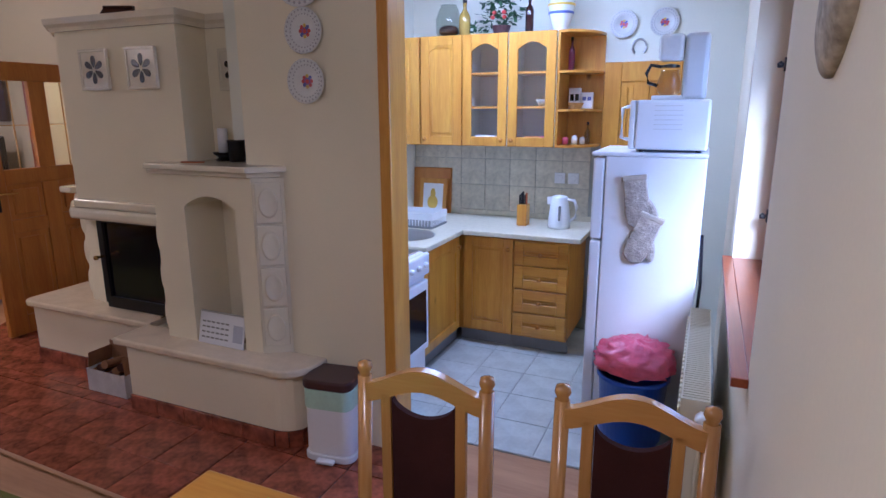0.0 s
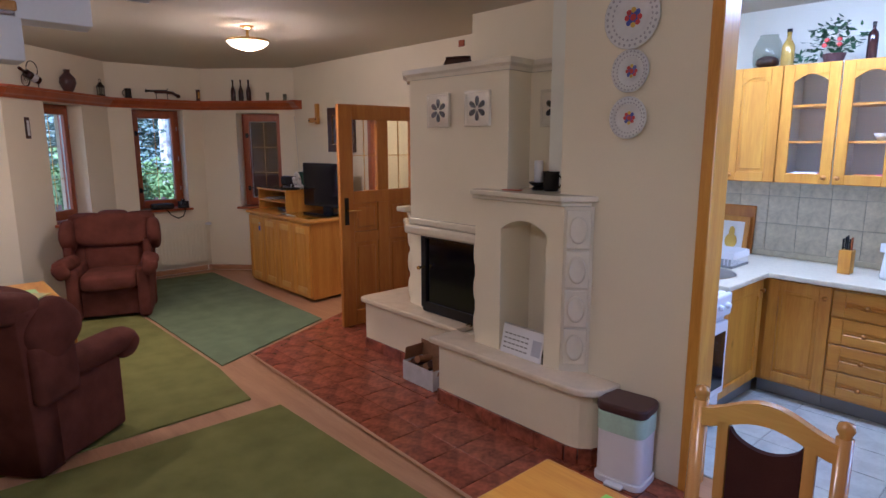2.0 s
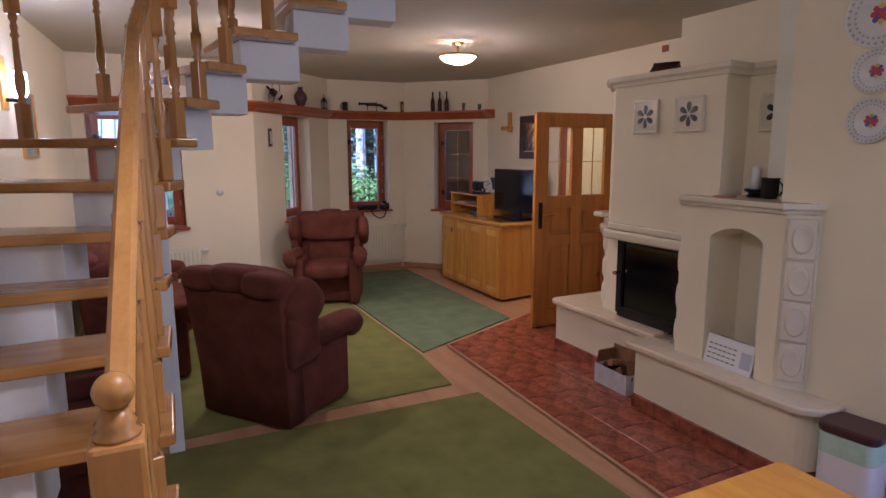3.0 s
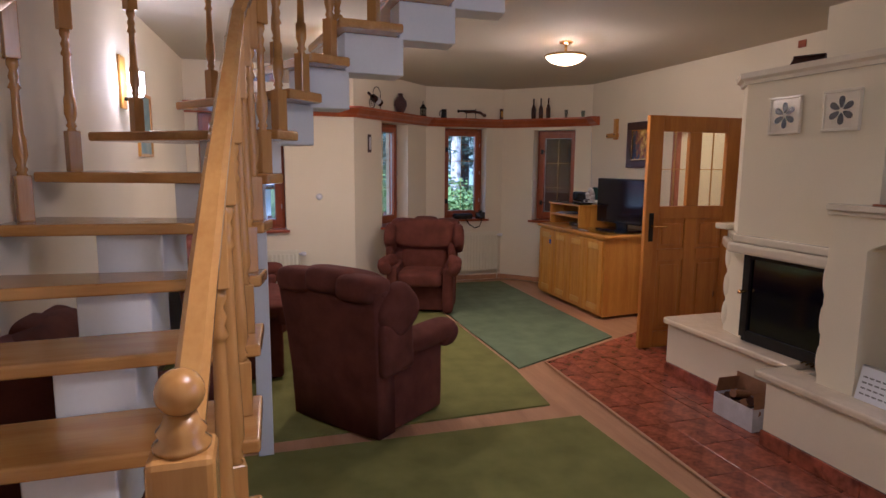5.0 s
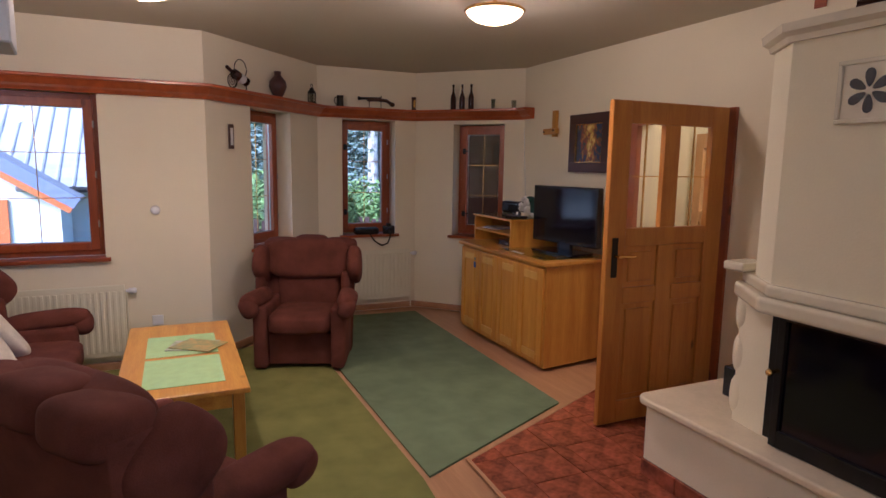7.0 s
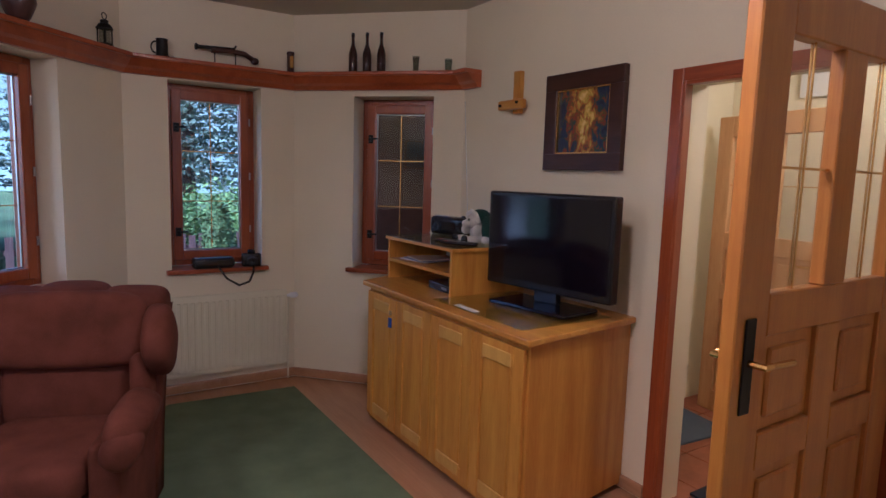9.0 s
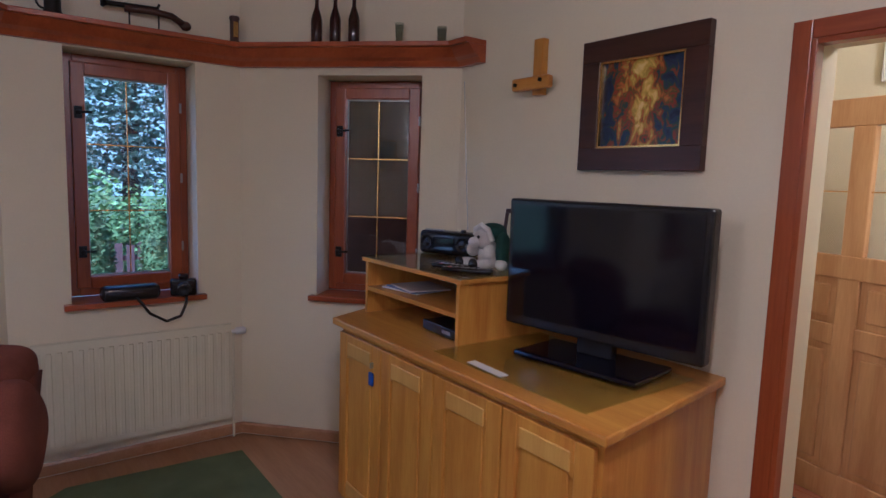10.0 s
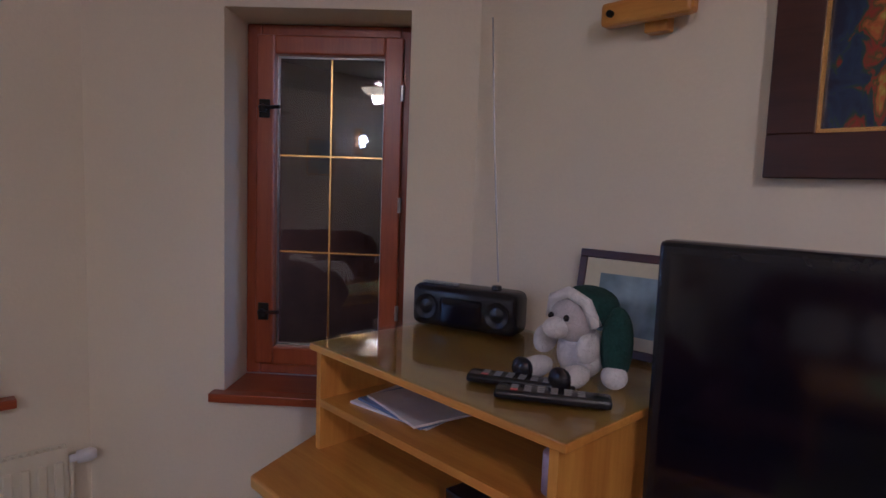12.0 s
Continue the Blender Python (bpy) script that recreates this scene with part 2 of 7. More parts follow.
def prism(pts, z0, z1, bevel=0.0, seg=2):
    """An upright prism over a plan outline."""
    bm = bmesh.new()
    lo = [bm.verts.new((x, y, z0)) for x, y in pts]
    hi = [bm.verts.new((x, y, z1)) for x, y in pts]
    bm.faces.new(lo[::-1])
    bm.faces.new(hi)
    for i in range(len(pts)):
        j = (i + 1) % len(pts)
        bm.faces.new((lo[i], lo[j], hi[j], hi[i]))
    bmesh.ops.recalc_face_normals(bm, faces=bm.faces[:])
    if bevel:
        bmesh.ops.bevel(bm, geom=bm.edges[:], offset=bevel, segments=seg, profile=0.5, affect="EDGES")
    return bm


def lathe(profile, n=24, bm=None, at=(0, 0, 0)):
    """A turned body from (radius, height) pairs."""
    bm = bm or bmesh.new()
    rings = []
    for r, z in profile:
        rings.append([bm.verts.new((at[0] + r * math.cos(2 * math.pi * k / n), at[1] + r * math.sin(2 * math.pi * k / n), at[2] + z)) for k in range(n)])
    for a, b in zip(rings, rings[1:]):
        for k in range(n):
            bm.faces.new((a[k], a[(k + 1) % n], b[(k + 1) % n], b[k]))
    if profile[0][0] > 1e-4:
        bm.faces.new(rings[0][::-1])
    if profile[-1][0] > 1e-4:
        bm.faces.new(rings[-1])
    return bm


def blob(rx, ry, rz, center=(0, 0, 0), power=2.6, seg=24, rings=14, bm=None, wob=0.0):
    """A rounded cushion-like body: a superellipsoid."""
    bm = bm or bmesh.new()

    def sg(v, p):
        return math.copysign(abs(v) ** (2 / p), v)

    grid = []
    for i in range(1, rings):
        a = -math.pi / 2 + math.pi * i / rings
        row = []
        for k in range(seg):
            b = 2 * math.pi * k / seg
            v = Vector((rx * sg(math.cos(a), power) * sg(math.cos(b), power), ry * sg(math.cos(a), power) * sg(math.sin(b), power), rz * sg(math.sin(a), power)))
            if wob:
                v *= 1 + wob * noise.noise(v * 9 + Vector(center))
            row.append(bm.verts.new(v + Vector(center)))
        grid.append(row)
    lo, hi = bm.verts.new(Vector(center) - Vector((0, 0, rz))), bm.verts.new(Vector(center) + Vector((0, 0, rz)))
    for a, b in zip(grid, grid[1:]):
        for k in range(seg):
            bm.faces.new((a[k], a[(k + 1) % seg], b[(k + 1) % seg], b[k]))
    for k in range(seg):
        bm.faces.new((lo, grid[0][(k + 1) % seg], grid[0][k]))
        bm.faces.new((hi, grid[-1][k], grid[-1][(k + 1) % seg]))
    return bm


def tube(points, r, n=8, bm=None):
    """A round bar along a line of points."""
    bm = bm or bmesh.new()
    pts = [Vector(p) for p in points]
    rings = []
    for i, p in enumerate(pts):
        d = (pts[min(i + 1, len(pts) - 1)] - pts[max(i - 1, 0)]).normalized()
        q = d.to_track_quat("Z", "Y")
        rings.append([bm.verts.new(p + q @ Vector((r * math.cos(2 * math.pi * k / n), r * math.sin(2 * math.pi * k / n), 0))) for k in range(n)])
    for a, b in zip(rings, rings[1:]):
        for k in range(n):
            bm.faces.new((a[k], a[(k + 1) % n], b[(k + 1) % n], b[k]))
    bm.faces.new(rings[0][::-1])
    bm.faces.new(rings[-1])
    return bm


def part(name, bm, material, parent=None, label="", smooth=False, kind="", loc=None, rot=None):
    me = bpy.data.meshes.new(name)
    bmesh.ops.recalc_face_normals(bm, faces=bm.faces[:])
    bm.to_mesh(me)
    bm.free()
    me.materials.append(material)
    if smooth:
        me.shade_smooth()
    ob = new(name, me)
    ob.parent = parent
    if loc:
        ob.location = loc
    if rot:
        ob.rotation_euler = [radians(a) for a in rot]
    return tagged(ob, label=label, kind=kind)


def thing(name, label, category, loc=(0, 0, 0), rz=0.0, group="", kind=""):
    ob = new(name)
    ob.empty_display_size = 0.1
    ob.location = loc
    ob.rotation_euler = (0, 0, radians(rz))
    return tagged(ob, label, category, group, kind)


def solo(name, bm, material, label, category, loc=(0, 0, 0), rz=0.0, group="", smooth=False, kind=""):
    ob = part(name, bm, material, None, label, smooth, kind, loc, (0, 0, rz))
    return tagged(ob, category=category, group=group)


# ---- room ----
CZ = 2.58
WX, BX, NY, KY, EX, KN = -6.40, -7.57, 3.76, 2.60, 0.61, 4.66



def wall(name, p0, p1, thick, z0, z1, openings=(), material=M_PLASTER):
    """A wall whose inner face runs from p0 to p1, with its thickness to the right of that way."""
    p0, p1 = Vector(p0), Vector(p1)
    d = p1 - p0
    length = d.length
    ob_bm = bmesh.new()
    xs = 0.0
    for a, b, lo, hi in sorted(openings):
        bx(ob_bm, xs, a, -thick, 0, z0, z1)
        if lo > z0:
            bx(ob_bm, a, b, -thick, 0, z0, lo)
        if hi < z1:
            bx(ob_bm, a, b, -thick, 0, hi, z1)
        xs = b
    bx(ob_bm, xs, length, -thick, 0, z0, z1)
    ob = part(name, ob_bm, material, None, kind="structure")
    ob.location = (p0.x, p0.y, 0)
    ob.rotation_euler = (0, 0, math.atan2(d.y, d.x))
    return ob


P0, P1, P2, P3 = (WX, 0.70), (BX, 1.83), (BX, 2.914), (-6.685, NY)
TW = 0.32

s_floor = part("floor", boxes((WX - 1.4, EX + 0.02, SY - 0.02, NY + 1.9, -0.12, -0.012), (-1.75, EX + 0.02, NY + 1.9 - 0.7, KN + 0.02, -0.12, -0.013)), M_LAM, kind="structure")
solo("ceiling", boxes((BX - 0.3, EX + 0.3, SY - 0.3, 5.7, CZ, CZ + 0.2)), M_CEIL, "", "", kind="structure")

wall("wall_south", (WX, SYW), (EX, SY), 0.3, -0.1, CZ)
wall("wall_east", (EX, SY), (EX, KN), 0.45, -0.1, CZ, [(3.33, 4.80, 0.90, 2.12)])
wall("kitchen_wall_north", (EX, KN), (-1.72, KN), 0.3, -0.1, CZ, material=M_KPLASTER)
wall("kitchen_wall_west", (-1.72, KN), (-1.72, KY + 0.12), 0.1, -0.1, CZ, material=M_KPLASTER)
solo("wall_partition", boxes((-1.642, -0.876, KY, KY + 0.12, -0.1, CZ)), M_PLASTER, "", "", kind="structure")
solo("wall_partition_end", boxes((-1.82, -1.722, KY + 0.2, NY, -0.1, CZ), (-1.721, -1.62, KY + 0.1205, 2.8295, 1.39, CZ)), M_PLASTER, "", "", kind="structure")
solo("wall_over_opening", boxes((-0.876, EX, KY, KY + 0.12, 2.46, CZ)), M_PLASTER, "", "", kind="structure")
DX0, DX1, DH = -5.01, -4.16, 1.935
wall("wall_north", (-1.72, NY), P3, 0.16, -0.1, CZ, [(-1.72 - DX1, -1.72 - DX0, -0.1, DH)])
wall("wall_bay_north", P3, P2, TW, -0.1, CZ, [(0.207, 0.776, 0.815, 2.03)])
wall("wall_bay_west", P2, P1, TW, -0.1, CZ, [(0.235, 0.825, 0.815, 2.06)])
wall("wall_bay_south", P1, P0, TW, -0.1, CZ, [(0.477, 1.077, 0.815, 2.06)])
wall("wall_west", P0, (WX, SYW), TW, -0.1, CZ, [(0.73, 1.57, 0.85, 2.075)])
# hall behind the door
solo("wall_hall_north", boxes((-6.2, -2.6, 5.42, 5.56, -0.1, CZ)), M_HALL, "", "", kind="structure")
solo("wall_hall_west", boxes((-5.95, -5.82, NY + 0.161, 5.42, -0.1, CZ)), M_HALL, "", "", kind="structure")
solo("wall_hall_east", boxes((-2.6, -2.5, NY + 0.161, 5.42, -0.1, CZ)), M_HALL, "", "", kind="structure")


# ---- floor coverings ----
def slab(name, pts, material, z=0.0, t=0.012):
    return part(name, prism(pts, z - t, z), material, None, kind="structure")


slab("carpet", [(-3.97, 1.56), (-3.27, 1.50), (-3.22, -0.30), (-3.22, SY + 0.21), (WX + 0.02, SYW + 0.02), (WX + 0.02, 0.69), (-6.6, 0.95), (-6.9, 1.53)], M_CARPET)
slab("carpet", [(-3.99, 1.60), (-7.0, 1.57), (-7.38, 2.02), (-7.33, 2.83), (-4.56, 2.80)], M_DAYCARPET)
slab("carpet", [(-3.05, 1.60), (-3.08, SY + 0.03), (-0.45, SY + 0.03), (-0.45, 1.66)], M_CARPET, 0.001)
slab("door_mat", [(-4.98, 3.98), (-4.50, 3.98), (-4.50, 4.36), (-4.98, 4.36)], mat("dark_navy_mat", (0.02, 0.022, 0.035), 0.95, 0.2), 0.012)
slab("hall_mat", [(-5.80, 4.32), (-5.36, 4.25), (-5.31, 4.86), (-5.76, 4.94)], mat("blue_grey_mat", (0.10, 0.13, 0.20), 0.95, 0.2), 0.012)


# ---- windows ----
def window(n, p0, p1, s0, s1, z0, z1, depth, bars=(1, 2), handle="left"):
    """A casement in the opening of a wall from p0 to p1; depth is how far behind the inner face it stands."""
    p0, p1 = Vector(p0), Vector(p1)
    d = (p1 - p0).normalized()
    ang = math.degrees(math.atan2(d.y, d.x))
    o = p0 + d * s0
    w, h = s1 - s0, z1 - z0
    t = thing("window_%d" % n, "red-brown wooden casement window with brass glazing bars", "window", (o.x, o.y, z0), ang, kind="structure")
    f = 0.052
    part("window_frame", boxes((0.002, f, -depth - 0.07, -depth, 0.03, h - 0.002), (w - f, w - 0.002, -depth - 0.07, -depth, 0.03, h - 0.002), (f, w - f, -depth - 0.07, -depth, h - f, h - 0.002), (f, w - f, -depth - 0.07, -depth, 0.03, 0.03 + f), bevel=0.005), M_CASE, t)
    a, b, lo, hi = f - 0.012, w - f + 0.012, 0.03 + f - 0.012, h - f + 0.012
    g = 0.062
    part("sash", boxes((a, a + g, -depth - 0.055, -depth + 0.022, lo, hi), (b - g, b, -depth - 0.055, -depth + 0.022, lo, hi), (a + g, b - g, -depth - 0.055, -depth + 0.022, hi - g, hi), (a + g, b - g, -depth - 0.055, -depth + 0.022, lo, lo + g), bevel=0.006), M_CASE, t)
    gx0, gx1, gz0, gz1 = a + g, b - g, lo + g, hi - g
    pane = part("pane", boxes((gx0 - 0.004, gx1 + 0.004, -depth - 0.030, -depth - 0.024, gz0 - 0.004, gz1 + 0.004)), M_GLASS, t)
    pane.visible_shadow = False
    rods = [(gx0 + (gx1 - gx0) * (i + 1) / (bars[0] + 1) - 0.003, gx0 + (gx1 - gx0) * (i + 1) / (bars[0] + 1) + 0.003, -depth - 0.023, -depth - 0.018, gz0, gz1) for i in range(bars[0])]
    rods += [(gx0, gx1, -depth - 0.0228, -depth - 0.0178, gz0 + (gz1 - gz0) * (i + 1) / (bars[1] + 1) - 0.003, gz0 + (gz1 - gz0) * (i + 1) / (bars[1] + 1) + 0.003) for i in range(bars[1])]
    for r in rods:
        part("glazing_bar", boxes(r), M_BRASS, t)
    part("glazing_bead", boxes((gx0 - 0.002, gx0 + 0.006, -depth - 0.024, -depth - 0.014, gz0, gz1), (gx1 - 0.006, gx1 + 0.002, -depth - 0.024, -depth - 0.014, gz0, gz1), (gx0, gx1, -depth - 0.024, -depth - 0.014, gz1 - 0.006, gz1 + 0.002), (gx0, gx1, -depth - 0.024, -depth - 0.014, gz0 - 0.002, gz0 + 0.006)), M_STEEL, t)
    hx = b - g * 0.5 if handle == "left" else a + g * 0.5
    sg = -1 if handle == "left" else 1
    for zz in (h * 0.21, h * 0.77):
        c = part("casement_catch", boxes((hx - 0.018, hx + 0.018, -depth + 0.022, -depth + 0.030, zz - 0.03, zz + 0.03), bevel=0.003), M_IRON, t, "black iron window catch")
        part("latch_arm", tube([(hx, -depth + 0.045, zz), (hx + sg * 0.06, -depth + 0.05, zz + 0.004)], 0.006), M_IRON, c)
        part("latch_knob", lathe([(0.0, 0), (0.012, 0.002), (0.014, 0.02), (0.0, 0.03)], 12, at=(hx, -depth + 0.045, zz - 0.015)), M_IRON, c)
    ox = (a if handle == "left" else b)
    for zz in (h * 0.2, h * 0.5, h * 0.8):
        part("hinge", lathe([(0.006, 0), (0.006, 0.05)], 10, at=(ox, -depth + 0.026, zz)), M_STEEL, t)
    part("window_sill", boxes((-0.035, w + 0.035, 0.0, 0.045, 0.0, 0.028), (0.002, w - 0.002, -depth, 0.0, 0.001, 0.028), bevel=0.003), M_CASEX, t)
    return t


window(1, P0, (WX, SYW), 0.73, 1.57, 0.845, 2.075, 0.12, (1, 2))
window(2, P1, P0, 0.477, 1.077, 0.81, 2.06, 0.16)
window(3, P2, P1, 0.235, 0.825, 0.81, 2.06, 0.18)
window(4, P3, P2, 0.207, 0.776, 0.81, 2.03, 0.18)
window(5, (EX, SY), (EX, KN), 3.33, 4.80, 0.90, 2.12, 0.15, (1, 2))


# ---- cornice shelf ----
def sweep(name, path, profile, material, label="", category="", kind=""):
    """A moulding along a plan path; profile pairs are (out from the wall to the left of the path, height)."""
    pts = [Vector(p) for p in path]
    bm = bmesh.new()
    rings = []
    for i, p in enumerate(pts):
        a = (p - pts[i - 1]).normalized() if i else (pts[1] - p).normalized()
        b = (pts[i + 1] - p).normalized() if i < len(pts) - 1 else a
        na, nb = Vector((-a.y, a.x)), Vector((-b.y, b.x))
        m = (na + nb).normalized()
        m /= max(0.3, m.dot(na))
        rings.append([bm.verts.new((p.x + m.x * o, p.y + m.y * o, z)) for o, z in profile])
    for r, s in zip(rings, rings[1:]):
        for k in range(len(profile)):
            bm.faces.new((r[k], r[(k + 1) % len(profile)], s[(k + 1) % len(profile)], s[k]))
    bm.faces.new(rings[0])
    bm.faces.new(rings[-1][::-1])
    ob = part(name, bm, material, None, label, kind=kind)
    return tagged(ob, category=category)


CORN = [(0.002, 2.068), (0.032, 2.068), (0.042, 2.085), (0.048, 2.093), (0.072, 2.107), (0.098, 2.135), (0.112, 2.15), (0.13, 2.15), (0.13, 2.175), (0.002, 2.175)]
cs = thing("cornice_shelf", "red-brown moulded wooden shelf running along the bay walls", "shelf")
CPATH = [(-6.50, NY), P3, P2, P1, P0, (WX, SYW)]
sweep("shelf_board", CPATH, [(0.002, 2.1505), (0.13, 2.1505), (0.133, 2.155), (0.133, 2.171), (0.13, 2.175), (0.002, 2.175)], M_SHELF).parent = cs
sweep("crown_moulding", CPATH, CORN[:7] + [(0.112, 2.150), (0.002, 2.150)], M_SHELF).parent = cs

# skirting
SK = [(0.002, 0.0), (0.016, 0.0), (0.016, 0.05), (0.010, 0.06), (0.002, 0.06)]
sweep("baseboard", [(-5.08, NY), P3, P2, P1, P0, (WX, SYW), (EX, SY), (EX, KY - 0.1)], SK, M_LAM, kind="structure")


# ---- door to the hall ----
def panel_door(name, w, h, material, glazed, label, loc, rz, rows_low=1, handle_side=1, thick=0.04, st=0.115, md=0.05):
    t = thing(name, label, "door", loc, rz, kind="structure")
    g0, g1 = h * 0.62, h - 0.13
    mx = w / 2
    bs = [(0, st, 0, thick, 0, h), (w - st, w, 0, thick, 0, h), (st, w - st, 0, thick, h - 0.13, h), (st, w - st, 0, thick, 0, 0.14), (st, w - st, 0, thick, g0 - 0.11, g0), (mx - md, mx + md, 0, thick, 0.14, g0 - 0.11), (mx - md, mx + md, 0, thick, g0, g1)]
    lows = [(0.14, g0 - 0.11)]
    if rows_low == 2:
        mz = 0.81
        bs.append((st, mx - md, 0, thick, mz - 0.05, mz + 0.05))
        bs.append((mx + md, w - st, 0, thick, mz - 0.05, mz + 0.05))
        lows = [(0.14, mz - 0.05), (mz + 0.05, g0 - 0.11)]
    part("door_frame", boxes(*bs, bevel=0.004, seg=1), material, t)
    for x0, x1 in ((st, mx - md), (mx + md, w - st)):
        for z0, z1 in lows:
            p = boxes((x0 - 0.003, x1 + 0.003, 0.014, thick - 0.014, z0 - 0.003, z1 + 0.003), (x0 + 0.035, x1 - 0.035, 0.004, thick - 0.004, z0 + 0.035, z1 - 0.035), bevel=0.006, seg=1)
            part("panel", p, material, t)
        if not glazed:
            part("panel", boxes((x0 - 0.003, x1 + 0.003, 0.014, thick - 0.014, g0 - 0.003, g1 + 0.003), (x0 + 0.035, x1 - 0.035, 0.004, thick - 0.004, g0 + 0.035, g1 - 0.035), bevel=0.006, seg=1), material, t)
            continue
        g = part("pane", boxes((x0 - 0.003, x1 + 0.003, 0.018, 0.022, g0 - 0.003, g1 + 0.003)), M_GLASS, t)
        g.visible_shadow = False
        xm, zm = (x0 + x1) / 2, (g0 + g1) / 2
        part("glazing_bar", boxes((xm - 0.003, xm + 0.003, 0.014, 0.0178, g0, g1), (xm - 0.003, xm + 0.003, 0.0222, 0.026, g0, g1)), M_BRASS, t)
        part("glazing_bar", boxes((x0, x1, 0.0142, 0.0179, zm - 0.003, zm + 0.003), (x0, x1, 0.0221, 0.0258, zm - 0.003, zm + 0.003)), M_BRASS, t)
    hx = w - 0.06 if handle_side > 0 else 0.06
    s = -1 if handle_side > 0 else 1
    for y0, y1, yy in ((-0.006, 0.0, -0.05), (thick, thick + 0.006, thick + 0.05)):
        part("door_plate", boxes((hx - 0.022, hx + 0.022, y0, y1, 0.93, 1.17), bevel=0.003), M_IRON, t, "dark door plate")
        part("door_handle", tube([(hx, (y0 + y1) / 2, 1.06), (hx, yy, 1.06), (hx + s * 0.02, yy, 1.062), (hx + s * 0.12, yy, 1.058)], 0.009), M_BRASS, t, "brass lever handle")
    return t


panel_door("door_1", 0.925, 1.975, M_DOOR, True, "open pine door with two glazed upper lights", (-4.170, 3.706, 0.010), -90.0, rows_low=2, st=0.140, md=0.062)
part_case = thing("door_casing", "red-brown wooden casing around the hall doorway", "door frame", (0, 0, 0), kind="structure")
part("casing_post", boxes((DX0 - 0.055, DX0 + 0.0, NY - 0.028, NY - 0.002, 0, DH + 0.055), (DX0, DX0 + 0.016, NY - 0.028, NY + 0.022, 0, DH), bevel=0.003), M_CASE, part_case)
part("casing_post", boxes((DX1 - 0.0, DX1 + 0.055, NY - 0.028, NY - 0.002, 0, DH + 0.055), (DX1 - 0.016, DX1, NY - 0.028, NY + 0.022, 0, DH), bevel=0.003), M_CASE, part_case)
part("casing_head", boxes((DX0, DX1, NY - 0.028, NY - 0.002, DH, DH + 0.055), (DX0 + 0.016, DX1 - 0.016, NY - 0.028, NY + 0.022, DH - 0.016, DH), bevel=0.003), M_CASEX, part_case)

# ---- kitchen opening jamb ----
jam = thing("opening_jamb", "pine post lining the kitchen opening", "door frame", (0, 0, 0), kind="structure")
part("jamb_post", boxes((-0.875, -0.818, KY - 0.02, KY + 0.14, 0, 2.46), bevel=0.006), M_PINE, jam)

# ---- fireplace ----
fp = thing("fireplace", "cream tiled stove fireplace with two stone-topped benches", "fireplace", (0, 0, 0))
FZ = 0.43


def rounded(x0, x1, y0, y1, r, corner):
    """A plan rectangle with one rounded front corner (front is low y)."""
    pts = []
    if corner == "right":
        pts = [(x0, y1), (x0, y0)]
        pts += [(x1 - r + r * math.sin(a), y0 + r - r * math.cos(a)) for a in [math.pi / 2 * k / 6 for k in range(7)]]
        pts += [(x1, y1)]
    else:
        pts = [(x1, y1), (x0, y1)]
        pts += [(x0 + r - r * math.cos(a), y0 + r - r * math.sin(a)) for a in [math.pi / 2 * k / 6 for k in range(7)]]
        pts += [(x1, y0)]
    return pts


part("bench_body", prism([(-3.585, NY - 0.01), (-3.585, 2.645), (-2.406, 2.645), (-2.406, NY - 0.01)], 0.09, FZ - 0.04), M_FPLASTER, fp)
part("bench_body", prism(rounded(-2.405, -1.27, 2.395, KY - 0.002, 0.13, "right"), 0.09, FZ - 0.04), M_FPLASTER, fp)
part("bench_top", prism(rounded(-3.635, -2.466, 2.60, 3.5, 0.07, "left"), FZ - 0.04, FZ, 0.012, 3), M_STONE, fp, "polished cream stone slab")
part("bench_top", prism(rounded(-2.465, -1.215, 2.355, KY - 0.002, 0.17, "right"), FZ - 0.0395, FZ + 0.0005, 0.012, 3), M_STONE, fp, "polished cream stone slab")
# tiled socle pieces
for k in range(5):
    part("socle_tile", boxes((-3.588 + k * 0.237, -3.588 + k * 0.237 + 0.231, 2.632, 2.646, 0.002, 0.088), bevel=0.002, seg=1), M_TILE, fp)
for k in range(5):
    part("socle_tile", boxes((-2.412 + k * 0.201, -2.412 + k * 0.201 + 0.196, 2.383, 2.396, 0.002, 0.088), bevel=0.002, seg=1), M_TILE, fp)
part("socle_core", boxes((-3.58, -2.41, 2.647, 3.7, 0, 0.089), (-2.405, -1.41, 2.397, KY - 0.003, 0, 0.089)), M_GROUT, fp)
for k in range(3):
    a0, a1 = math.pi / 2 * k / 3, math.pi / 2 * (k + 0.93) / 3
    cx, cy, r = -1.40, 2.525, 0.142
    part("socle_tile", prism([(cx + r * math.sin(a0), cy - r * math.cos(a0)), (cx + r * math.sin(a1), cy - r * math.cos(a1)), (cx + (r - 0.012) * math.sin(a1), cy - (r - 0.012) * math.cos(a1)), (cx + (r - 0.012) * math.sin(a0), cy - (r - 0.012) * math.cos(a0))], 0.002, 0.088), M_TILE, fp)

# hood over the fire: a chamfered breast with a recessed right part
NYF, NX0, NX1, NY0, MZ = NY - 0.005, -2.20, -1.547, 2.51, 1.345
HOOD = [(-3.08, NYF), (-3.08, 2.72), (-2.90, 2.58), (NX0, 2.58), (-2.01, 2.58), (-2.04, 2.81), (-1.722, 2.81)]


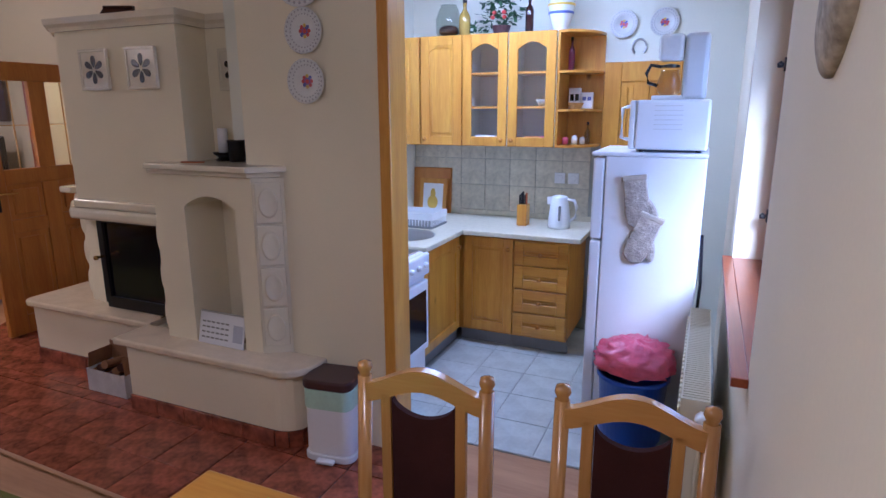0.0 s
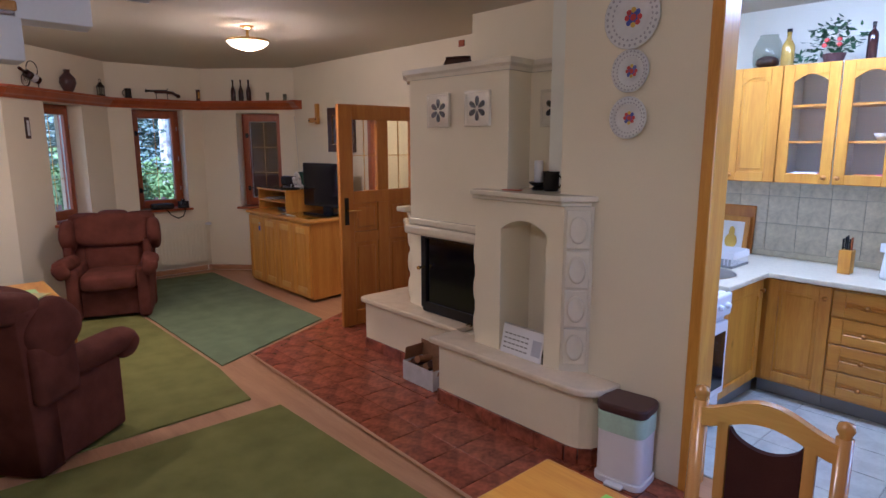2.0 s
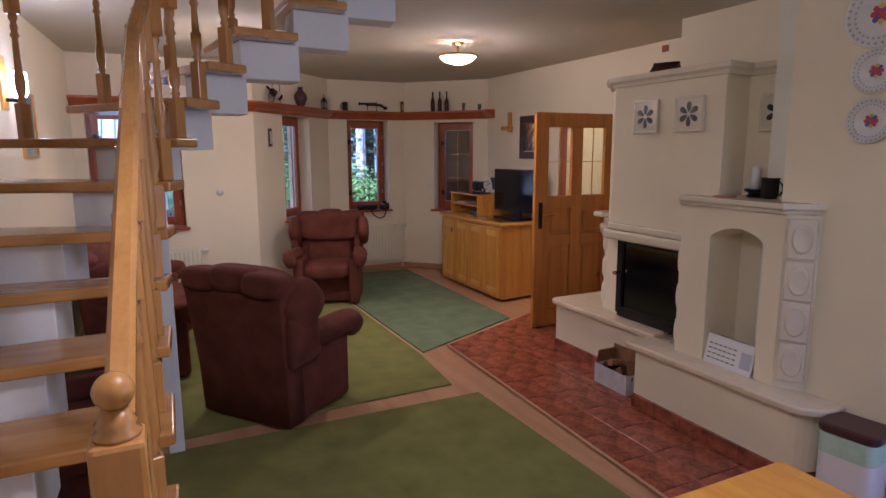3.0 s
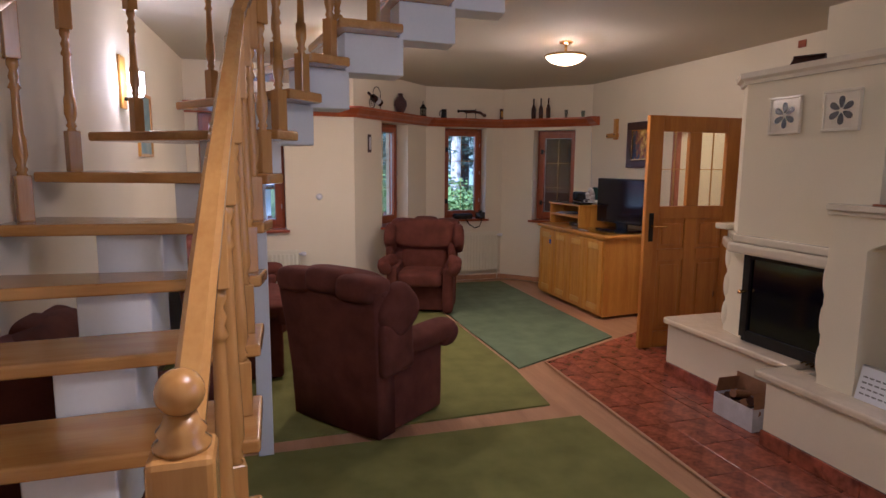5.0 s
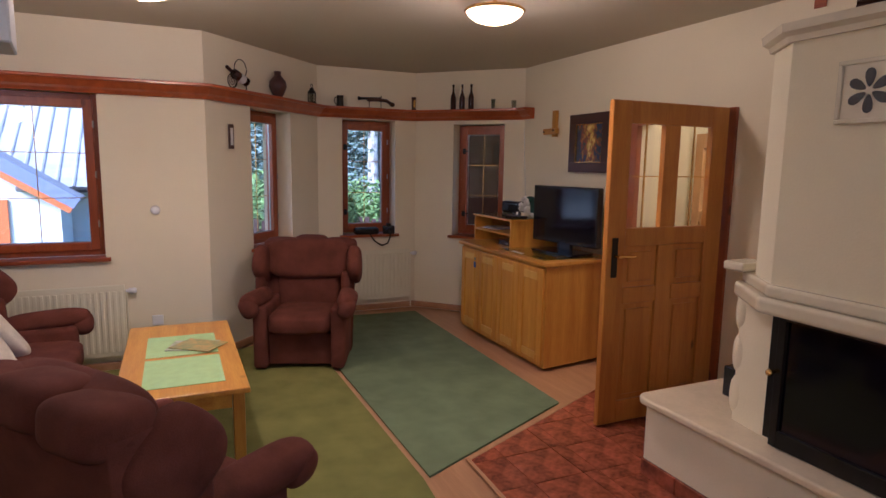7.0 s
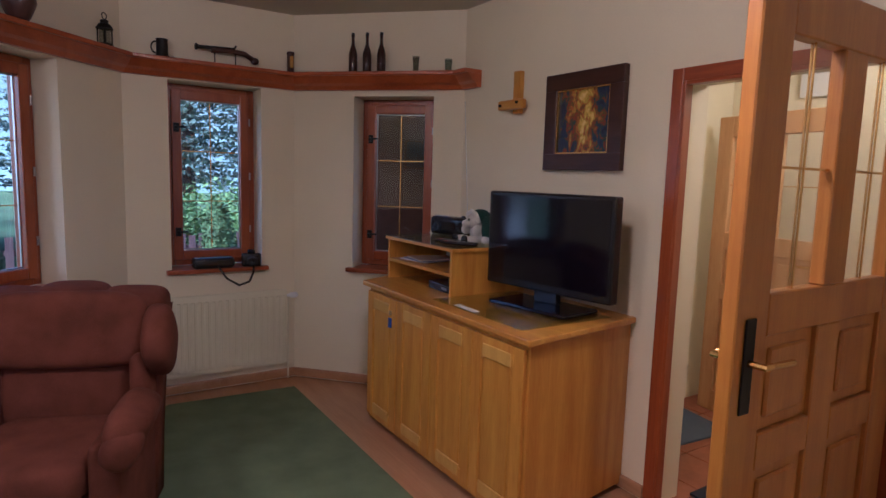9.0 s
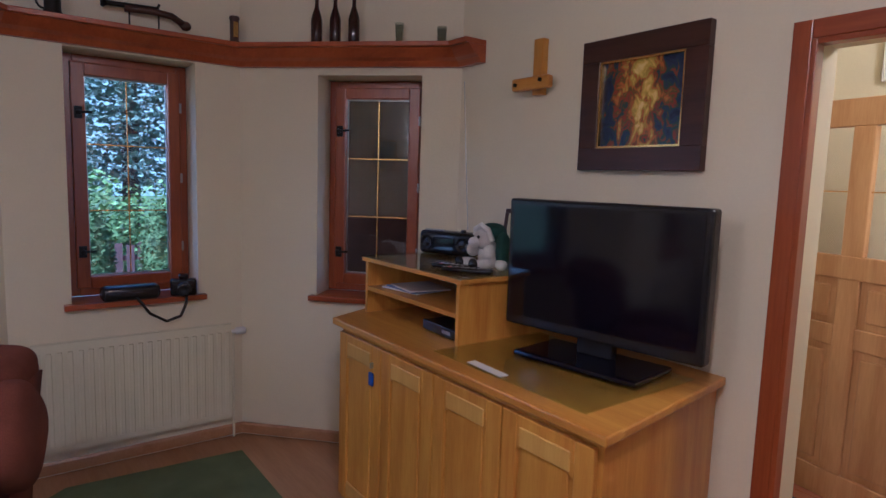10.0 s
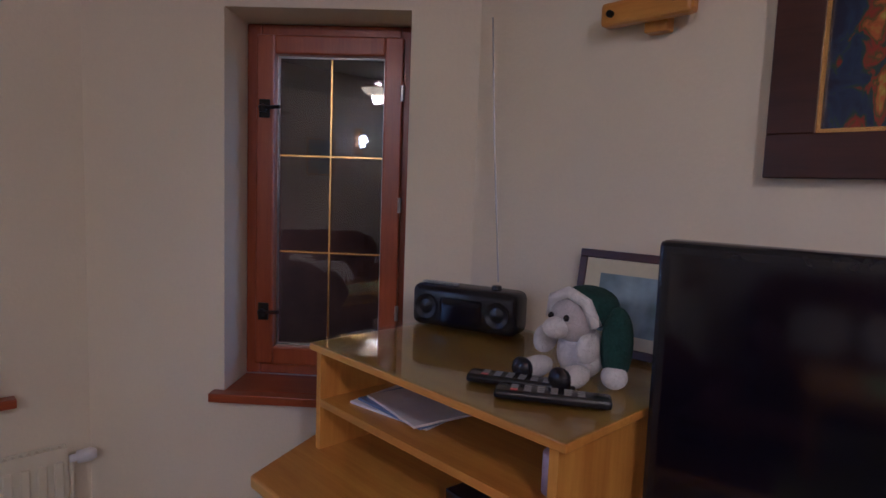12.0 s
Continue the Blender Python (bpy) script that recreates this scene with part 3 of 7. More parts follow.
def prisms(*ps):
    """Several prisms (outline, low, high) in one mesh."""
    bm = bmesh.new()
    for pts, z0, z1 in ps:
        lo = [bm.verts.new((x, y, z0)) for x, y in pts]
        hi = [bm.verts.new((x, y, z1)) for x, y in pts]
        bm.faces.new(lo[::-1])
        bm.faces.new(hi)
        for i in range(len(pts)):
            j = (i + 1) % len(pts)
            bm.faces.new((lo[i], lo[j], hi[j], hi[i]))
    return bm


part("hood", prisms(([(-3.08, NYF), (-3.08, 2.72), (-2.90, 2.58), (NX0, 2.58), (NX0, NYF)], 1.15, 2.07), ([(NX0, NYF), (NX0, 2.58), (-2.01, 2.58), (-2.04, 2.81), (-1.824, 2.81), (-1.824, NYF)], MZ + 0.001, 2.07), ([(-1.8235, 2.828), (-1.8235, 2.81), (-1.722, 2.81), (-1.722, 2.828)], MZ + 0.001, 2.07)), M_FPLASTER, fp)
part("flue_breast", boxes((-2.935, -1.824, 3.20, NYF, 2.131, CZ)), M_FPLASTER, fp)
CP = [(0.0, 2.065), (0.018, 2.065), (0.024, 2.085), (0.045, 2.10), (0.050, 2.13), (0.0, 2.13)]
hc = sweep("hood_cornice", HOOD, [(-o, z) for o, z in CP], M_CERAM)
hc.parent = fp
part("hood_cap", prism([(-3.079, NYF), (-3.079, 2.721), (-2.899, 2.581), (-2.011, 2.581), (-2.041, 2.811), (-1.8245, 2.811), (-1.8245, NYF)], 2.071, 2.128), M_FPLASTER, fp)
# surround of the fire door
part("fire_surround", prism([(NX0 - 0.0005, 2.765), (-2.97, 2.765), (-3.21, 2.81), (-3.21, NY - 0.011), (NX0 - 0.0005, NY - 0.011)], FZ, 1.06), M_FPLASTER, fp)
STRIP = [(NX0 - 0.0005, 2.532), (-2.92, 2.532), (-3.12, 2.68), (-3.20, 2.74), (-3.215, 2.80), (-3.215, NY - 0.012), (NX0 - 0.0005, NY - 0.012)]
part("mantel_strip", prism(STRIP, 1.035, 1.10, 0.018, 4), M_CERAM, fp, "glazed cream tile strip")
part("mantel_strip_top", prism([(x + (0.02 if x < -2.3 else 0), y + (0.022 if y < 3 else 0)) for x, y in STRIP], 1.101, 1.149, 0.012, 3), M_CERAM, fp, "glazed cream tile strip")
part("fire_frame", boxes((-2.955, -2.920, 2.722, 2.764, FZ + 0.004, 1.015), (-2.250, -2.215, 2.722, 2.764, FZ + 0.004, 1.015), (-2.920, -2.250, 2.722, 2.764, 0.980, 1.015), (-2.920, -2.250, 2.722, 2.764, FZ + 0.004, FZ + 0.075), bevel=0.003), M_IRON, fp, "black steel stove door frame")
part("fire_glass", boxes((-2.920, -2.250, 2.740, 2.750, FZ + 0.075, 0.980)), M_SCREEN, fp, "dark heat-proof glass")
part("side_glass", boxes((-3.000, -2.957, 2.745, 2.764, FZ + 0.02, 1.0), bevel=0.002), M_IRON, fp)
# niche part
part("niche_side", boxes((NX0, -1.992, NY0, 2.779, FZ, MZ)), M_FPLASTER, fp)
part("niche_side", boxes((-1.657, NX1, NY0, 2.597, FZ, MZ), (-1.657, -1.6435, 2.5971, 2.779, FZ, MZ)), M_FPLASTER, fp)
part("niche_back", boxes((-1.991, -1.658, 2.775, 2.80, FZ, MZ)), M_FPLASTER, fp)
ab = bmesh.new()
N = 18
low = [ab.verts.new((-1.992 + 0.335 * k / N, NY0, 1.165 + 0.062 * math.sin(math.pi * k / N) ** 0.8)) for k in range(N + 1)]
top = [ab.verts.new((-1.992 + 0.335 * k / N, NY0, MZ)) for k in range(N + 1)]
for k in range(N):
    ab.faces.new((low[k], low[k + 1], top[k + 1], top[k]))
ex = bmesh.ops.extrude_face_region(ab, geom=ab.faces[:])
bmesh.ops.translate(ab, verts=[v for v in ex["geom"] if isinstance(v, bmesh.types.BMVert)], vec=(0, 0.265, 0))
part("niche_arch", ab, M_FPLASTER, fp)
SHELF = [(NX0 + 0.001, 2.579), (NX0 - 0.02, 2.50), (NX0 + 0.01, 2.455), (-1.53, 2.455), (-1.395, KY - 0.003), (-1.643, KY - 0.003), (-1.643, 2.7195), (-1.723, 2.7195), (-1.723, 2.809), (-2.038, 2.809), (-2.009, 2.579)]
part("mantel_shelf", prism(SHELF, MZ + 0.012, MZ + 0.042, 0.007, 3), M_CERAM, fp, "glazed cream mantel shelf")
part("mantel_moulding", prism([(NX0 - 0.008, 2.578), (NX0 - 0.008, 2.485), (-1.545, 2.485), (-1.43, KY - 0.004), (-1.643, KY - 0.004), (-1.643, 2.578)], MZ - 0.014, MZ + 0.0115, 0.008, 3), M_CERAM, fp, "glazed cream moulding")
part("pilaster", prism([(NX1 + 0.001, NY0 + 0.001), (-1.418, KY - 0.004), (NX1 + 0.001, KY - 0.004)], FZ, MZ - 0.015), M_CERAM, fp)


# ---- kitchen ----
def cab_door(parent, x0, x1, z0, z1, y, material=M_PINE, knob=None, glazed=False, name="door"):
    """A cabinet door with frame and raised panel, its face towards low y."""
    f = 0.065
    bs = [(x0, x0 + f, y - 0.02, y, z0, z1), (x1 - f, x1, y - 0.02, y, z0, z1), (x0 + f, x1 - f, y - 0.02, y, z1 - f, z1), (x0 + f, x1 - f, y - 0.02, y, z0, z0 + f)]
    d = part(name, boxes(*bs, bevel=0.003, seg=1), material, parent)
    if glazed:
        g = part("pane", boxes((x0 + f, x1 - f, y - 0.011, y - 0.008, z0 + f, z1 - f)), M_GLASS, d)
        g.visible_shadow = False
    else:
        part("panel", boxes((x0 + f - 0.002, x1 - f + 0.002, y - 0.010, y - 0.002, z0 + f - 0.002, z1 - f + 0.002), (x0 + f + 0.02, x1 - f - 0.02, y - 0.017, y - 0.009, z0 + f + 0.02, z1 - f - 0.02), bevel=0.004, seg=1), material, d)
    if z1 - z0 > 0.3:
        n = 8
        bm = bmesh.new()
        xa, xb, zt = x0 + f, x1 - f, z1 - f
        top = [bm.verts.new((xa + (xb - xa) * k / n, y - 0.019, zt + 0.001)) for k in range(n + 1)]
        low = [bm.verts.new((xa + (xb - xa) * k / n, y - 0.019, zt - 0.045 * (1 - math.sin(math.pi * k / n)))) for k in range(n + 1)]
        for k in range(n):
            bm.faces.new((top[k], low[k], low[k + 1], top[k + 1]))
        r = bmesh.ops.extrude_face_region(bm, geom=bm.faces[:])
        bmesh.ops.translate(bm, verts=[v for v in r["geom"] if isinstance(v, bmesh.types.BMVert)], vec=(0, 0.017, 0))
        part("arched_rail", bm, material, d)
    if knob:
        part("knob", lathe([(0.006, 0), (0.006, 0.012), (0.015, 0.018), (0.015, 0.026), (0.0, 0.03)], 12), M_DOOR, d, "turned wooden knob", loc=(knob[0], y - 0.02, knob[1]), rot=(90, 0, 0), smooth=True)
    return d


BY, TZ = 4.08, 0.835
base = thing("base_cabinet", "pine base cabinet with arched raised panel door", "kitchen cabinet", (0, 0, 0))
part("body", boxes((-1.10, -0.715, BY, KN - 0.002, 0.10, TZ - 0.035)), M_PINE, base)
part("plinth", boxes((-1.10, -0.715, BY + 0.05, BY + 0.07, 0, 0.10)), M_GREY, base, "grey plinth")
cab_door(base, -1.06, -0.70, 0.115, TZ - 0.045, BY, knob=(-0.73, 0.72))
dr = thing("drawer_cabinet", "pine cabinet with four raised panel drawers", "kitchen cabinet", (0, 0, 0))
part("body", boxes((-0.713, -0.32, BY, KN - 0.002, 0.10, TZ - 0.035)), M_PINE, dr)
part("plinth", boxes((-0.713, -0.32, BY + 0.05, BY + 0.07, 0, 0.10)), M_GREY, dr, "grey plinth")
for k in range(4):
    z0 = 0.115 + k * 0.168
    cab_door(dr, -0.69, -0.325, z0, z0 + 0.16, BY, M_PINEX, knob=(-0.508, z0 + 0.08), name="drawer")
base2 = thing("corner_cabinet", "pine base cabinet beside the cooker", "kitchen cabinet", (-1.10, 4.06, 0), 90)
# its door faces +x: local x runs along world y
part("body", boxes((-0.62, 0.60, 0.0, 0.60, 0.10, TZ - 0.035)), M_PINE, base2)
part("plinth", boxes((-0.62, 0.05, 0.03, 0.05, 0, 0.10)), M_GREY, base2, "grey plinth")
cab_door(base2, -0.61, -0.02, 0.115, TZ - 0.045, 0.0, knob=(-0.07, 0.72))
solo("worktop", prism([(-1.05, 3.43), (-1.05, 4.02), (-0.24, 4.02), (-0.24, KN - 0.002), (-1.718, KN - 0.002), (-1.718, 3.43)], TZ - 0.033, TZ, 0.006, 2), M_WORKTOP, "cream L-shaped worktop over the base cabinets", "worktop")
ck = thing("cooker", "white free-standing gas cooker with a dark oven window", "cooker", (-1.05, 2.90, 0), 90)
part("body", boxes((0.0, 0.50, 0.0, 0.58, 0.02, 0.82), bevel=0.01), M_WHITE, ck)
part("oven_door", boxes((0.01, 0.49, -0.03, -0.002, 0.22, 0.66), bevel=0.012), M_WHITE, ck)
part("oven_window", boxes((0.05, 0.45, -0.034, -0.030, 0.27, 0.60), bevel=0.001), M_SCREEN, ck, "dark oven glass")
part("control_panel", boxes((0.0, 0.50, -0.035, -0.002, 0.69, 0.82), bevel=0.012), M_WHITE, ck)
for k in range(5):
    part("control_knob", lathe([(0.018, 0), (0.018, 0.012), (0.012, 0.024), (0, 0.025)], 14), M_WHITE, ck, loc=(0.07 + k * 0.09, -0.035, 0.755), rot=(90, 0, 0))
part("hob", boxes((0.02, 0.48, 0.03, 0.55, 0.820, 0.83), bevel=0.003), M_STEEL, ck)
for gx in (0.13, 0.37):
    for gy in (0.16, 0.42):
        part("pan_support", tube([(gx - 0.09, gy, 0.85), (gx + 0.09, gy, 0.85)], 0.005), M_IRON, ck)
        part("pan_support", tube([(gx, gy - 0.09, 0.85), (gx, gy + 0.09, 0.85)], 0.005), M_IRON, ck)

UY = 4.33
U0, U1 = 1.39, 2.15
for i, (x0, x1, gl) in enumerate(((-1.715, -1.51, False), (-1.50, -1.18, False), (-1.175, -0.845, True), (-0.84, -0.51, True))):
    u = thing("wall_cabinet", "pine wall cabinet with a glazed arched door" if gl else "pine wall cabinet with an arched raised panel door", "kitchen cabinet", (0, 0, 0), group="wall cabinets over the worktop")
    part("body", boxes((x0, x0 + 0.016, UY, KN - 0.002, U0, U1), (x1 - 0.016, x1, UY, KN - 0.002, U0, U1), (x0 + 0.016, x1 - 0.016, UY, KN - 0.002, U0, U0 + 0.016), (x0 + 0.016, x1 - 0.016, UY, KN - 0.002, U1 - 0.016, U1), (x0 + 0.016, x1 - 0.016, KN - 0.012, KN - 0.002, U0 + 0.016, U1 - 0.016)), M_PINE if not gl else M_WHITE, u)
    if gl:
        for zz in (U0 + 0.26, U0 + 0.49):
            part("shelf", boxes((x0 + 0.017, x1 - 0.017, UY + 0.01, KN - 0.013, zz, zz + 0.016)), M_PINEX, u)
    cab_door(u, x0 + 0.002, x1 - 0.002, U0 + 0.002, U1 - 0.002, UY, glazed=gl, knob=((x1 - 0.035) if i in (2,) else (x0 + 0.035), U0 + 0.045))
es = thing("corner_shelf", "open pine corner shelf unit with curved shelves", "shelf", (0, 0, 0))
part("side_panel", boxes((-0.508, -0.492, UY, KN - 0.002, U0, U1)), M_PINE, es)
part("back_panel", boxes((-0.492, -0.25, KN - 0.014, KN - 0.002, U0, U1)), M_PINE, es)
for zz in (U0, U0 + 0.24, U0 + 0.49, U1 - 0.016):
    part("shelf", prism([(-0.491, KN - 0.015), (-0.491, UY)] + [(-0.491 + 0.24 * math.sin(a), KN - 0.015 - 0.33 * math.cos(a)) for a in [math.pi / 2 * k / 8 for k in range(1, 9)]], zz, zz + 0.016), M_PINEX, es)

fr = thing("fridge", "white fridge-freezer with its doors facing the cabinets", "fridge", (0, 0, 0))
FX0, FX1, FY0, FY1, FH = -0.07, 0.455, 3.33, 3.88, 1.42
part("body", boxes((FX0 + 0.06, FX1, FY0, FY1, 0.03, FH), bevel=0.008), M_WHITE, fr)
part("fridge_door", boxes((FX0, FX0 + 0.055, FY0, FY1, 0.06, 0.985), bevel=0.01), M_WHITE, fr)
part("freezer_door", boxes((FX0, FX0 + 0.055, FY0, FY1, 0.995, FH - 0.01), bevel=0.01), M_WHITE, fr)
part("top_trim", boxes((FX0 - 0.01, FX1 + 0.004, FY0 - 0.004, FY1, FH + 0.0005, FH + 0.02), bevel=0.006), M_WHITE, fr)
for fx in (0.05, 0.45):
    part("foot", lathe([(0.02, 0), (0.02, 0.031)], 12, at=(fx, FY0 + 0.06, 0)), M_BLACK, fr)
    part("foot", lathe([(0.02, 0), (0.02, 0.031)], 12, at=(fx, FY1 - 0.06, 0)), M_BLACK, fr)

kd = panel_door("door_2", 0.50, 1.955, M_PINE, False, "pine panelled kitchen door in the back wall", (-0.245, KN - 0.045, 0.0), 0)
solo("kitchen_ceiling_light", boxes((-1.35, -0.15, 3.69, 3.81, 2.50, 2.575), bevel=0.02, seg=3), M_TUBE, "white fluorescent ceiling light, switched on", "ceiling light")


# ---- radiators ----
def radiator(loc, rz, w, h, z0, label, depth=0.09):
    t = thing("radiator", label, "radiator", (loc[0], loc[1], z0), rz, group="panel radiators under the windows")
    n = int(w / 0.042)
    bm = bmesh.new()
    bx(bm, 0, w, -depth * 0.5 - 0.012, -depth * 0.5, 0, h - 0.012)
    part("front_panel", bm, M_RAD, t)
    for k in range(n):
        x = w * (k + 0.5) / n
        part("rib", boxes((x - 0.013, x + 0.013, -depth * 0.5 - 0.0225, -depth * 0.5 - 0.0121, 0.03, h - 0.04), bevel=0.004, seg=1), M_RAD, t)
    part("back_panel", boxes((0, w, -0.03, -0.022, 0.0, h - 0.012)), M_RAD, t)
    part("side_cover", boxes((-0.003, 0.0, -depth * 0.5 - 0.012, -0.02, 0.0, h)), M_RAD, t)
    part("side_cover", boxes((w, w + 0.003, -depth * 0.5 - 0.012, -0.02, 0.0, h)), M_RAD, t)
    gb = bmesh.new()
    bx(gb, 0, w, -depth * 0.5 - 0.012, -depth * 0.5 - 0.008, h - 0.0119, h)
    bx(gb, 0, w, -0.024, -0.020, h - 0.0119, h)
    for k in range(int(w / 0.02)):
        bx(gb, k * 0.02 + 0.002, k * 0.02 + 0.010, -depth * 0.5 - 0.0079, -0.0241, h - 0.010, h - 0.004)
    part("top_grille", gb, M_RAD, t)
    v = part("valve", lathe([(0.012, 0), (0.012, 0.02), (0.02, 0.022), (0.022, 0.06), (0.016, 0.075), (0.0, 0.076)], 16), M_WHITE, t, "white thermostat valve", loc=(w + 0.01, -0.045, h - 0.045), rot=(0, 90, 0), smooth=True)
    part("pipe", tube([(w + 0.016, -0.045, h - 0.05), (w + 0.016, -0.045, 0.0), (w + 0.016, -0.045, -z0)], 0.007), M_RAD, t)
    return t


def rad_thing(p0, p1, s0, s1, z0, z1, label, depth=0.09):
    p0, p1 = Vector(p0), Vector(p1)
    d = (p1 - p0).normalized()
    o = p1 - d * ((p1 - p0).length - s1)
    return radiator((o.x, o.y), math.degrees(math.atan2(-d.y, -d.x)), s1 - s0, z1 - z0, z0, label, depth)


rad_thing(P2, P1, 0.08, 1.00, 0.12, 0.66, "cream panel radiator below the bay window")
rad_thing(P0, (WX, SY), 0.62, 1.55, 0.12, 0.66, "cream panel radiator below the wide window")
rad_thing((EX - 0.055, SY), (EX - 0.055, KN), 3.60, 4.62, 0.12, 0.70, "white panel radiator by the kitchen opening", 0.20)

# ---- cupboard with the television ----
tc = thing("tv_cupboard", "light pine cupboard with four framed doors", "cupboard", (0, 0, 0))
CX0, CX1, CY0 = -6.575, -5.125, 3.042
part("body", prism([(CX0, CY0), (CX1, CY0), (CX1 - 0.09, NY - 0.004), (CX0 - 0.02, NY - 0.004), (CX0 - 0.14, NY - 0.08), (CX0 - 0.22, 3.46)], 0.02, 0.83), M_PINE, tc)
part("top", prism([(CX0 - 0.04, CY0 - 0.035), (CX1 + 0.03, CY0 - 0.035), (CX1 - 0.06, NY - 0.003), (CX0 - 0.03, NY - 0.003), (CX0 - 0.17, NY - 0.08), (CX0 - 0.25, 3.46)], 0.832, 0.862, 0.006), M_PINEX, tc)
for k in range(4):
    x0 = CX0 + 0.01 + k * (CX1 - CX0 - 0.02) / 4
    x1 = x0 + (CX1 - CX0 - 0.02) / 4 - 0.006
    d_ = cab_door(tc, x0, x1, 0.05, 0.81, CY0 - 0.002)
    for z0 in (0.075, 0.715):
        part("inset_panel", boxes((x0 + 0.078, x1 - 0.078, CY0 - 0.026, CY0 - 0.0165, z0, z0 + 0.060), bevel=0.003, seg=1), M_INSET, d_, "paler pine inset")
st = thing("shelf_riser", "small pine two-tier shelf standing on the cupboard", "shelf", (0, 0, 0))
SX0, SX1, SYY, SZ = -6.67, -5.92, 3.185, 1.105
part("side_panel", boxes((SX0 + 0.02, SX0 + 0.038, SYY + 0.01, 3.62, 0.862, SZ - 0.001)), M_PINE, st)
part("side_panel", boxes((SX1 - 0.038, SX1 - 0.02, SYY + 0.01, 3.70, 0.862, SZ - 0.001)), M_PINE, st)
part("shelf", boxes((SX0 + 0.039, SX1 - 0.039, SYY + 0.01, 3.60, 0.97, 0.988)), M_PINEX, st)
part("top", boxes((SX0, SX1, SYY, 3.72, SZ, SZ + 0.018), bevel=0.003), M_PINEX, st)
solo("glass_plate", boxes((SX0, SX1, SYY - 0.002, 3.72, SZ + 0.0185, SZ + 0.024)), M_TGLASS, "thin glass plate on the small shelf", "glass plate")

tv = thing("television", "large flat black television on a swivel foot", "television", (-5.52, 3.455, 0.8705), 7.7)
part("casing", boxes((-0.388, 0.388, 0.0, 0.06, 0.075, 0.562), bevel=0.01, seg=2), M_BLACK, tv)
part("screen", boxes((-0.365, 0.365, -0.002, 0.003, 0.115, 0.54)), M_SCREEN, tv)
part("neck", boxes((-0.07, 0.07, 0.02, 0.06, 0.02, 0.12), bevel=0.004), M_BLACK, tv)
part("foot", boxes((-0.24, 0.24, -0.13, 0.13, 0.0, 0.018), bevel=0.006), M_SCREEN, tv)


